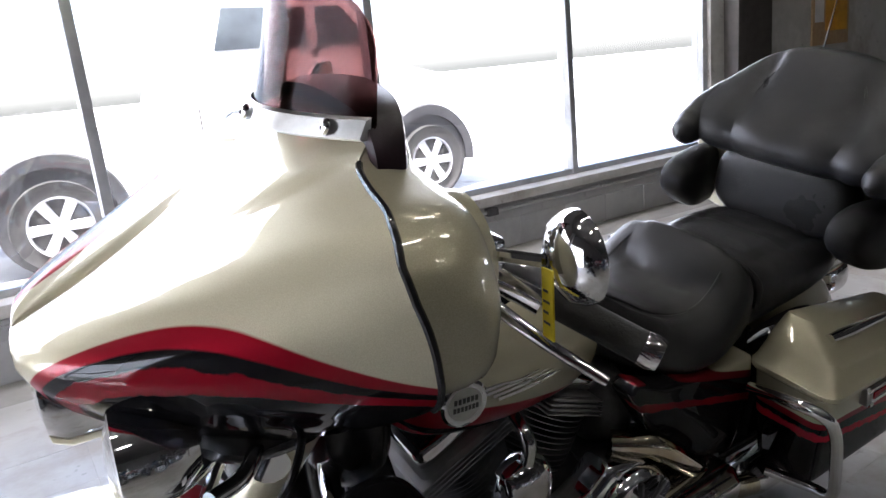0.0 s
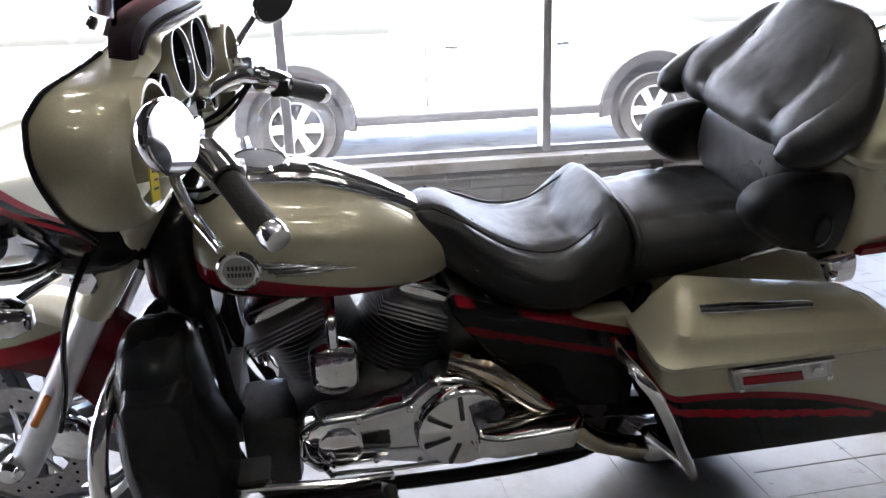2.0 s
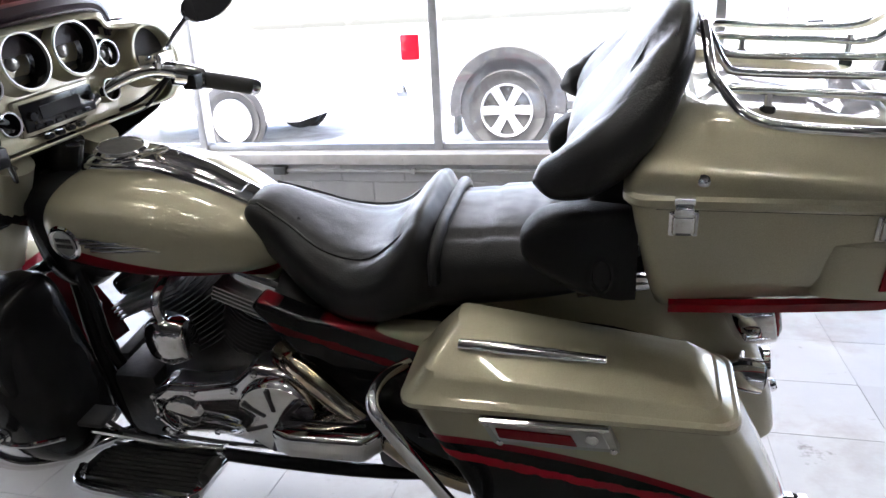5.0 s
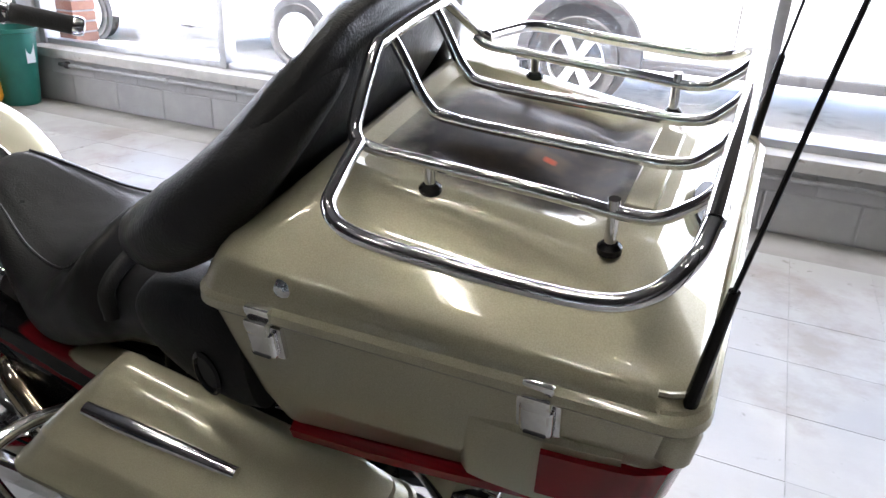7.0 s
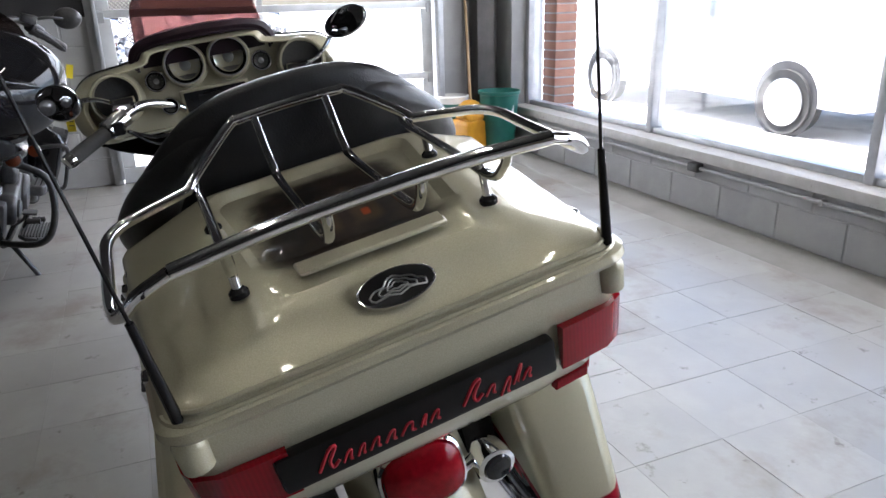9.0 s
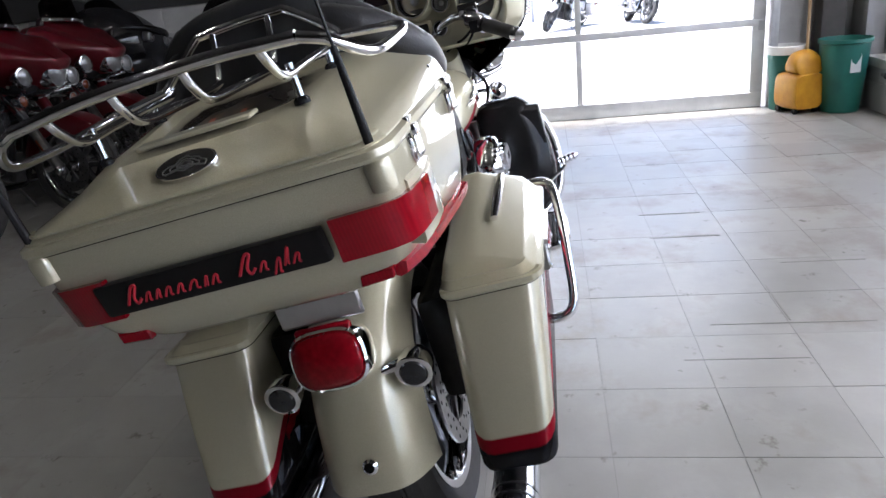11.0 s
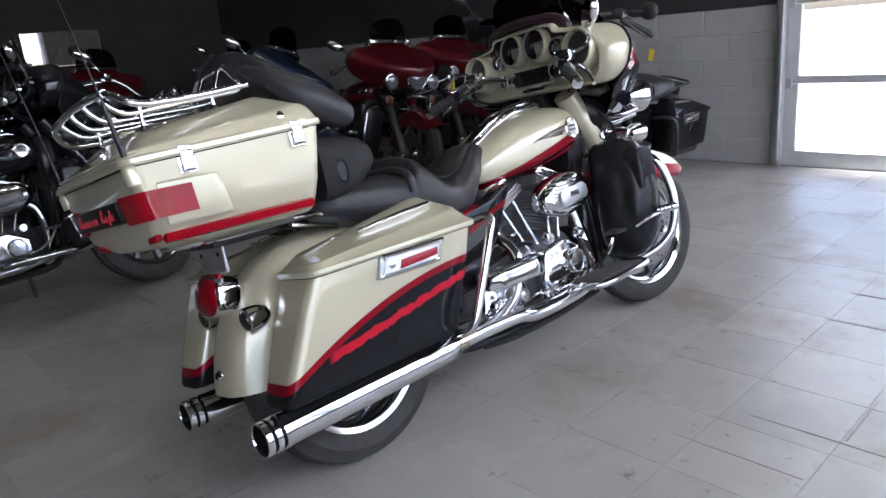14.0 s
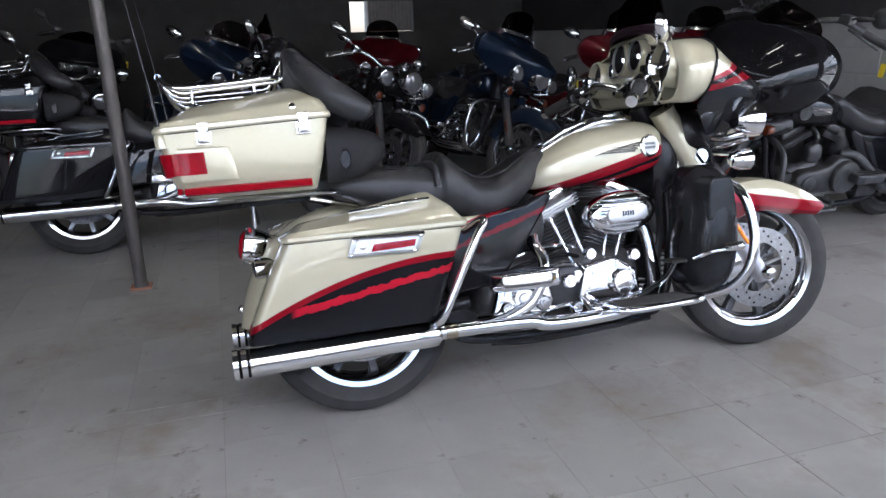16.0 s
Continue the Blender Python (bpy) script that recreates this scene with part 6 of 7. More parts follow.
blue_tourer = touring_bike("dark blue touring motorcycle with a fork-mounted fairing", plain_pal(blue_paint, 14), Matrix.Translation((0.85, 3.55, 0)) @ Matrix.Rotation(radians(-80), 4, "Z") @ LEAN, False, False, ROW)
red_tourer = touring_bike("deep red touring motorcycle with a tall fairing", plain_pal(red_paint, -12), Matrix.Translation((1.75, 3.35, 0)) @ Matrix.Rotation(radians(-84), 4, "Z") @ LEAN, False, True, ROW)
parked(red_tourer, 2.55, 3.45, -88)
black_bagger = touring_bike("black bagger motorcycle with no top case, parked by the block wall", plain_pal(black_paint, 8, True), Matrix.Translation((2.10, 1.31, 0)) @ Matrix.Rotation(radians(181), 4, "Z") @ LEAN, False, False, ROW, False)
shark_fairing(black_bagger, black_paint)
for ob in black_bagger.children:
    if ob.name.split(".")[0] in ("handlebar", "grip", "switch_housing", "switch_block", "reservoir", "lever", "mirror_stem", "mirror"):
        ob.location = (-0.02, 0.0, 0.25)
for s in (-1, 1):
    part("riser", tube([(0.36, s * 0.05, 0.94), (0.33, s * 0.05, 1.05), (0.30, s * 0.05, 1.155)], 0.016, 10), dark_metal, black_bagger, "tall black handlebar riser")
part("price_tag", rbox(0.09, 0.092, 0.385, 0.415, 1.01, 1.075, 0), yellow, black_bagger, "yellow paper tag")
black_cruiser = touring_bike("black cruiser motorcycle with an open handlebar in the back row", plain_pal(black_paint, 12), Matrix.Translation((-0.10, 3.75, 0)) @ Matrix.Rotation(radians(-78), 4, "Z") @ LEAN, False, False, ROW, False)
for i, (x, y, yaw) in enumerate([(-1.3, 4.4, -75), (-2.4, 4.3, -82), (-3.5, 3.4, -10), (3.3, 3.6, -92), (0.4, 6.0, -85), (-1.0, 6.2, -80), (1.9, 6.1, -88), (-2.6, 6.4, -84), (-4.2, 5.6, -70)]):
    parked((blue_tourer, black_cruiser, black_tourer, black_bagger, red_tourer, black_cruiser, blue_tourer, black_bagger, black_cruiser)[i], x, y, yaw)

# ---- the place ----


def position_noise(nt, scale, detail=5, rough=0.6):
    g = nt.nodes.new("ShaderNodeNewGeometry")
    n = nt.nodes.new("ShaderNodeTexNoise")
    n.inputs["Scale"].default_value, n.inputs["Detail"].default_value, n.inputs["Roughness"].default_value = scale, detail, rough
    nt.links.new(g.outputs["Position"], n.inputs["Vector"])
    return n.outputs[0]


def mixed(nt, fac, a, b, how="MIX"):
    n = nt.nodes.new("ShaderNodeMix")
    n.data_type, n.blend_type = "RGBA", how
    for i, v in ((0, fac), (6, a), (7, b)):
        if isinstance(v, tuple):
            n.inputs[i].default_value = (*v, 1)
        elif isinstance(v, float):
            n.inputs[i].default_value = v
        else:
            nt.links.new(v, n.inputs[i])
    return n.outputs[2]


def surface(name, tones, rough, scales=(0.7, 4.0, 40.0), vary=0.12, stain=None, bumpy=0.15):
    """A worn building surface in world-wide patches, each piece a little lighter or darker."""
    m, nt, b = nodes_of(name)
    setup(b, tones[0], rough[0], 0.0, 0.0, 0.4)
    big, mid, fine = (position_noise(nt, s) for s in scales)
    col = ramp(nt, big, [(0.32, tones[0]), (0.68, tones[1])])
    col = mixed(nt, ramp(nt, mid, [(0.45, (0, 0, 0)), (0.75, (0.7, 0.7, 0.7))]), col, tones[2])
    if stain:
        col = mixed(nt, ramp(nt, position_noise(nt, 1.7, 6, 0.65), [(0.52, (0, 0, 0)), (0.66, (0.68, 0.68, 0.68))]), col, stain)
        col = mixed(nt, ramp(nt, position_noise(nt, 9.0, 4, 0.7), [(0.63, (0, 0, 0)), (0.71, (0.7, 0.7, 0.7))]), col, tuple(v * 0.5 for v in stain))
    if vary:
        info = nt.nodes.new("ShaderNodeObjectInfo")
        col = mixed(nt, 1.0, col, ramp(nt, info.outputs["Random"], [(0.0, (1 - vary,) * 3), (1.0, (1 + vary * 0.3,) * 3)]), "MULTIPLY")
    nt.links.new(col, b.inputs["Base Color"])
    mr = nt.nodes.new("ShaderNodeMapRange")
    mr.inputs["To Min"].default_value, mr.inputs["To Max"].default_value = rough
    nt.links.new(mid, mr.inputs[0])
    nt.links.new(mr.outputs[0], b.inputs["Roughness"])
    if bumpy:
        bump(nt, b, fine, bumpy, 0.004)
    return m


floor_mat = surface("floor_tile", ((0.32, 0.313, 0.295), (0.235, 0.23, 0.215), (0.36, 0.352, 0.335)), (0.14, 0.58), (0.6, 3.5, 60.0), 0.10, (0.165, 0.135, 0.104), 0.05)
joint_mat = surface("floor_joint", ((0.225, 0.22, 0.205), (0.26, 0.255, 0.24), (0.16, 0.15, 0.14)), (0.7, 0.9), vary=0)
block_mat = surface("painted_block", ((0.36, 0.36, 0.355), (0.31, 0.31, 0.31), (0.40, 0.40, 0.395)), (0.5, 0.75), (1.2, 8.0, 70.0), 0.06, None, 0.35)
mortar_mat = surface("mortar", ((0.345, 0.345, 0.34), (0.30, 0.30, 0.30), (0.38, 0.38, 0.375)), (0.75, 0.9), vary=0)
sill_mat = surface("concrete_sill", ((0.48, 0.47, 0.45), (0.40, 0.39, 0.37), (0.55, 0.54, 0.52)), (0.45, 0.7), (2.0, 12.0, 80.0), 0, (0.25, 0.20, 0.16), 0.2)
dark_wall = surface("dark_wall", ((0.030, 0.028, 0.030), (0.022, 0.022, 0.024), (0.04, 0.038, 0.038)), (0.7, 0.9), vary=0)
# Far walls and ceiling toned near-black in place of the back room's gloom.
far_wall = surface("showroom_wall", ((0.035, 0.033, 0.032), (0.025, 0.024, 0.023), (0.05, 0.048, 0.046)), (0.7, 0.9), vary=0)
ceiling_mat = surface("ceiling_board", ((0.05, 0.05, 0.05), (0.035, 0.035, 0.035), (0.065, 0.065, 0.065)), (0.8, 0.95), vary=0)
alu = grainy("window_aluminium", (0.50, 0.51, 0.52), (0.40, 0.41, 0.42), 0.38, 0.8, 12.0, rough2=0.5)
door_alu = grainy("door_aluminium", (0.62, 0.63, 0.63), (0.52, 0.53, 0.53), 0.45, 0.4, 9.0)
pipe_mat = grainy("painted_conduit", (0.42, 0.42, 0.42), (0.34, 0.34, 0.34), 0.5, 0.2, 20.0)
pole_mat = grainy("steel_post", (0.07, 0.065, 0.06), (0.10, 0.09, 0.085), 0.5, 0.4, 12.0, bumpy=0.2)
brick_mat = surface("red_brick", ((0.36, 0.18, 0.12), (0.28, 0.13, 0.09), (0.42, 0.24, 0.17)), (0.8, 0.95), (3.0, 14.0, 90.0), 0.25)
green_plastic = grainy("green_plastic", (0.010, 0.11, 0.085), (0.014, 0.14, 0.105), 0.4, 0.0, 12.0)
yellow_plastic = grainy("yellow_plastic", (0.62, 0.31, 0.02), (0.46, 0.20, 0.015), 0.4, 0.0, 12.0)
pale_plastic = grainy("pale_plastic", (0.7, 0.7, 0.68), (0.6, 0.6, 0.58), 0.5, 0.0, 12.0)
wood = grainy("handle_wood", (0.38, 0.26, 0.14), (0.30, 0.19, 0.10), 0.6, 0.0, 30.0)
mop_cloth = grainy("mop_cloth", (0.35, 0.30, 0.24), (0.25, 0.20, 0.15), 0.95, 0.0, 60.0, bumpy=0.5)
white_car = lacquer("white_car_paint", (0.72, 0.73, 0.74), (0.68, 0.69, 0.70), 0.0)
arch_black = grainy("arch_plastic", (0.02, 0.02, 0.022), (0.035, 0.035, 0.037), 0.6, 0.0, 12.0)
car_glass = grainy("car_glass", (0.10, 0.12, 0.13), (0.07, 0.08, 0.09), 0.04, 0.0, 5.0, 1.0)
asphalt = surface("parking_lot", ((0.50, 0.495, 0.48), (0.43, 0.425, 0.415), (0.54, 0.535, 0.52)), (0.75, 0.95), (0.4, 3.0, 50.0), 0, (0.15, 0.14, 0.13), 0.3)


def solid(name, x0, x1, y0, y1, z0, z1, mat, bev=0.0, kind="structure", label="", category=""):
    ob = obj_from(name, rbox(x0, x1, y0, y1, z0, z1, bev, 2), mat, bev > 0)
    return tagged(ob, label, category, "", kind)


TILE, X0, Y0 = 0.3048, 0.95, -0.98
floor_base = solid("floor", -8.0, 3.72, -2.5, 9.0, -0.12, -0.0016, joint_mat, label="grey worn square floor tiles with dark joints", category="floor")
ground = solid("ground", -400, 400, -400, -2.76, -0.40, -0.12, asphalt, label="pale sunlit parking lot", category="ground")
ground_east = solid("ground_east", 4.02, 400, -2.755, 400, -0.40, -0.12, asphalt, label="pale sunlit parking lot before the door", category="ground")

# window wall: low block wall, sill, frame, header
WY = -2.64
wall_south = solid("wall_south", -8.2, 3.46, -2.74, -2.495, -0.12, 0.30, mortar_mat, label="low grey painted block wall under the windows", category="wall")
solid("window_sill", -8.2, 3.46, -2.76, -2.465, 0.30, 0.362, sill_mat, 0.008, label="worn pale concrete window sill", category="sill")
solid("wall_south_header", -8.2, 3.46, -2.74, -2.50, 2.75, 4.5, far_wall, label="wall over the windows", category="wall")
win = thing("window_1", "long shop window with aluminium posts", "window", None, "", "structure")
XS = [-4.215, -2.766, -1.246, 0.276, 1.838, 3.43]
for x in XS:
    part("window_post", rbox(x - 0.026, x + 0.026, WY - 0.055, WY + 0.05, 0.362, 2.75, 0.006), alu, win)
for a, b in zip(XS, XS[1:]):
    part("window_rail", rbox(a + 0.026, b - 0.026, WY - 0.04, WY + 0.035, 0.362, 0.40, 0.005), alu, win)
    pane = part("pane", rbox(a + 0.026, b - 0.026, WY - 0.006, WY, 0.40, 2.75, 0), window_glass, win)
    pane.visible_shadow = False

solid("wall_south_west", -8.2, -4.245, -2.74, -2.56, 0.362, 4.5, sill_mat, label="pale wall past the windows", category="wall")
solid("column_west", -4.85, -4.40, -2.555, -2.42, 0.362, 4.5, pole_mat, 0.01, label="dark steel column beside the windows", category="column")
board = thing("notice_board", "framed orange notice board on the pale wall", "notice board", Matrix.Translation((-5.95, -2.56, 1.05)))
part("backing", rbox(-0.30, 0.30, 0.0, 0.02, 0.0, 0.7, 0.004), wood, board)
part("paper", rbox(-0.26, 0.10, 0.021, 0.024, 0.12, 0.62, 0), yellow_plastic, board, "orange poster")
part("sheet", rbox(0.13, 0.27, 0.021, 0.024, 0.2, 0.6, 0), pale_plastic, board, "pale sheet")

# door wall
wall_east = solid("wall_east", 3.72, 3.98, 0.64, 9.0, -0.12, 1.165, mortar_mat, label="grey painted block wall beside the door", category="wall")
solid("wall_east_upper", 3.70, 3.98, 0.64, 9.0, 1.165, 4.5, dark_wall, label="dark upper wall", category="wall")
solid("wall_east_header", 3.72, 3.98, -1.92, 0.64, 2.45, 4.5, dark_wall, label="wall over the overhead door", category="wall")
solid("wall_east_pier", 3.72, 3.98, -2.76, -1.92, -0.12, 4.5, block_mat, label="grey painted wall beside the overhead door", category="wall")
solid("corner_pier", 3.46, 3.72, -2.76, -2.46, -0.12, 4.5, block_mat, 0.006, label="grey painted corner pier at the window's end", category="wall")
solid("column", 3.56, 3.72, -2.36, -2.20, 0.0, 4.5, pole_mat, 0.01, label="dark steel column in the corner", category="column")
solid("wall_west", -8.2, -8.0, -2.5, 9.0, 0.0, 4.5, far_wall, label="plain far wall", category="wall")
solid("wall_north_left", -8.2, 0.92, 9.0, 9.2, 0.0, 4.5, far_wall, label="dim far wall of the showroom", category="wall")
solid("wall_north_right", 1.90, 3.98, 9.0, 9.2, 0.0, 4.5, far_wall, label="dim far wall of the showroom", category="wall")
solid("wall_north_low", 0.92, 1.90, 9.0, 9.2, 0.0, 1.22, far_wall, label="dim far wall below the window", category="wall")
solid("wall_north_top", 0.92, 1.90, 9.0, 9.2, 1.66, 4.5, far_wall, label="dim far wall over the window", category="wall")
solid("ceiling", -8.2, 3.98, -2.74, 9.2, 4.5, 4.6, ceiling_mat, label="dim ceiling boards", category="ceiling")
win2 = thing("window_2", "small far window with a blind", "window", None, "", "structure")
part("window_frame", rbox(1.15, 1.20, 9.02, 9.1, 1.22, 1.66, 0.005), alu, win2)
for k in range(12):
    part("blind_slat", rbox(1.205 + k * 0.057, 1.259 + k * 0.057, 9.04, 9.06 + 0.01 * (k % 2), 1.225, 1.655, 0), pole_mat, win2)

# overhead door
door = thing("door_1", "closed glazed overhead door with aluminium rails", "door", None, "", "structure")
DY0, DY1 = -1.86, 0.60
for y in (DY0 - 0.055, DY1 + 0.035):
    part("jamb", rbox(3.66, 3.74, y - 0.03, y + 0.03, 0.0, 2.45, 0.004), alu, door)
    part("track", rbox(3.60, 3.66, y - 0.012 + (0.03 if y < 0 else -0.03), y + 0.012 + (0.03 if y < 0 else -0.03), 0.05, 2.45, 0.003), alu, door)
RAILS = [(0.0, 0.115), (0.60, 0.655), (1.15, 1.205), (1.70, 1.755), (2.25, 2.45)]
STILES = [DY0 + 0.045, -0.50, DY1 - 0.045]
for z0, z1 in RAILS:
    part("rail", rbox(3.70, 3.745, DY0, DY1, z0 + 0.002, z1, 0.005), door_alu, door)
for (za, zb), (zc, zd) in zip(RAILS, RAILS[1:]):
    for y in STILES:
        w = 0.022 if DY0 + 0.1 < y < DY1 - 0.1 else 0.045
        part("stile", rbox(3.702, 3.743, y - w, y + w, zb + 0.001, zc - 0.001, 0.004), door_alu, door)
    for a, b in zip(STILES, STILES[1:]):
        p = part("pane", rbox(3.72, 3.726, a + 0.02, b - 0.02, zb, zc, 0), window_glass, door)
        p.visible_shadow = False
    for y in (DY0 + 0.03, DY1 - 0.03):
        hinge = part("hinge", rbox(3.69, 3.705, y - 0.02, y + 0.02, zc - 0.03, zc + 0.04, 0.003, 1), alu, door)
part("weather_strip", rbox(3.71, 3.735, DY0, DY1, 0.0, 0.006, 0), plastic, door)

# pole in the showroom
pole = thing("post", "dark painted steel post on a rusty foot", "post", Matrix.Translation((-1.556, 1.562, 0)))
part("shaft", lathe([(0.034, 0), (0.033, 0.02), (0.031, 0.05), (0.031, 4.5)], (0, 0, 0), (0, 0, 1), 24), pole_mat, pole)
part("foot_plate", rbox(-0.05, 0.05, -0.05, 0.05, 0, 0.008, 0.003), brick_mat, pole, "rusty foot plate")

# conduit along the window wall
pipe = thing("conduit", "grey painted conduit along the low wall", "pipe", Matrix.Translation((0, -2.495, 0.262)))
part("pipe_run", tube([(-6, 0.022, 0), (-2, 0.022, 0), (2, 0.022, 0), (3.1, 0.022, 0)], 0.011, 10), pipe_mat, pipe)
for x in (1.25, -1.9):
    part("junction_box", rbox(x - 0.04, x + 0.04, 0.0, 0.05, -0.022, 0.028, 0.006), dark_metal, pipe)
part("valve", lathe([(0.016, 0), (0.024, 0.01), (0.024, 0.03), (0.016, 0.04), (0.014, 0.09)], (3.06, 0.022, 0), (1, 0, 0), 14), dark_metal, pipe)
for x in (-4.0, -2.9, -0.6, 0.4, 2.2):
    part("clip", rbox(x - 0.012, x + 0.012, 0, 0.036, -0.016, 0.016, 0.003, 1), pipe_mat, pipe)

# cleaning corner
bin_ = thing("trash_can", "tapered green plastic trash can with a paper label", "trash can", Matrix.Translation((3.37, -2.30, 0)))
part("bucket", lathe([(0.118, 0.0), (0.123, 0.005), (0.160, 0.47), (0.172, 0.475), (0.172, 0.50), (0.164, 0.50), (0.155, 0.46), (0.116, 0.02), (0, 0.02)], (0, 0, 0), (0, 0, 1), 36), green_plastic, bin_)
part("paper_label", rbox(-0.149, -0.146, -0.04, 0.03, 0.28, 0.40, 0, 1, None, Matrix.Rotation(radians(8), 4, "Z")), pale_plastic, bin_, "pale paper label")
bin2 = thing("waste_bin", "green bin with a pale liner behind the mop bucket", "trash can", Matrix.Translation((3.60, -1.99, 0)))
part("bucket", lathe([(0.10, 0.0), (0.13, 0.42), (0.138, 0.425), (0.138, 0.44), (0.125, 0.44), (0.10, 0.02), (0, 0.02)], (0, 0, 0), (0, 0, 1), 30), green_plastic, bin2)
part("liner", lathe([(0.139, 0.40), (0.143, 0.42), (0.141, 0.455), (0.120, 0.46), (0.11, 0.40), (0, 0.38)], (0, 0, 0), (0, 0, 1), 24), pale_plastic, bin2, "pale bin liner")
mopb = thing("mop_bucket", "yellow mop bucket with an orange stained side", "bucket", Matrix.Translation((3.44, -2.03, 0)) @ Matrix.Rotation(radians(20), 4, "Z"))
part("tub", hull([(-0.13, 0.10, 0.05, 0.26), (-0.12, 0.115, 0.03, 0.28), (0.0, 0.12, 0.028, 0.29), (0.10, 0.11, 0.035, 0.28), (0.12, 0.09, 0.05, 0.26)], 4.5, 28, 14), yellow_plastic, mopb)
part("wringer", hull([(-0.12, 0.09, 0.27, 0.33), (-0.10, 0.115, 0.27, 0.40), (-0.03, 0.115, 0.27, 0.44), (0.03, 0.09, 0.27, 0.38)], 2.4, 24, 12), yellow_plastic, mopb)
for cx, cy in ((-0.09, -0.08), (-0.09, 0.08), (0.09, -0.08), (0.09, 0.08)):
    part("castor", lathe([(0.02, -0.012), (0.025, -0.008), (0.025, 0.008), (0.02, 0.012)], (cx, cy, 0.025), (0, 1, 0), 14), plastic, mopb)
mop = thing("mop", "mop with a long dark handle leaning in the corner", "mop", Matrix.Translation((3.44, -2.08, 0)))
part("handle", tube([(0.0, 0, 0.30), (0.16, -0.04, 1.0), (0.265, -0.06, 1.55)], 0.012, 10), wood, mop)
part("clamp", rbox(-0.03, 0.03, -0.05, 0.05, 0.30, 0.34, 0.01), plastic, mop)
broom = thing("broom", "broom with a dark handle against the pier", "broom", Matrix.Translation((3.60, -2.14, 0)))
part("handle", tube([(0, 0, 0.12), (0.06, -0.01, 0.8), (0.11, -0.02, 1.45)], 0.011, 10), dark_metal, broom)
part("head", rbox(-0.035, 0.035, -0.12, 0.12, 0.08, 0.13, 0.01), wood, broom)
part("bristles", rbox(-0.03, 0.03, -0.115, 0.115, 0.0, 0.08, 0.008), mop_cloth, broom)

# strip lights
lit, ntl, bl = nodes_of("lit_tube")
setup(bl, (0.9, 0.9, 0.85), 0.4)
bl.inputs["Emission Color"].default_value, bl.inputs["Emission Strength"].default_value = (1.0, 0.95, 0.80, 1), 13.0
for x, y in ((-2.2, 1.1), (-0.6, 1.1), (1.0, 1.1), (-1.8, -0.9), (-0.2, -0.9), (1.4, -0.9), (-1.8, 3.2), (0.6, 3.2)):
    fx_ = thing("ceiling_light", "short strip light with one warm tube", "lamp", Matrix.Translation((x, y, 4.5)), "strip lights")
    part("housing", rbox(-0.36, 0.36, -0.05, 0.05, -0.06, 0.0, 0.006), pale_plastic, fx_)
    part("tube", tube([(-0.33, 0, -0.08), (0.33, 0, -0.08)], 0.016, 10), lit, fx_, "lit tube")

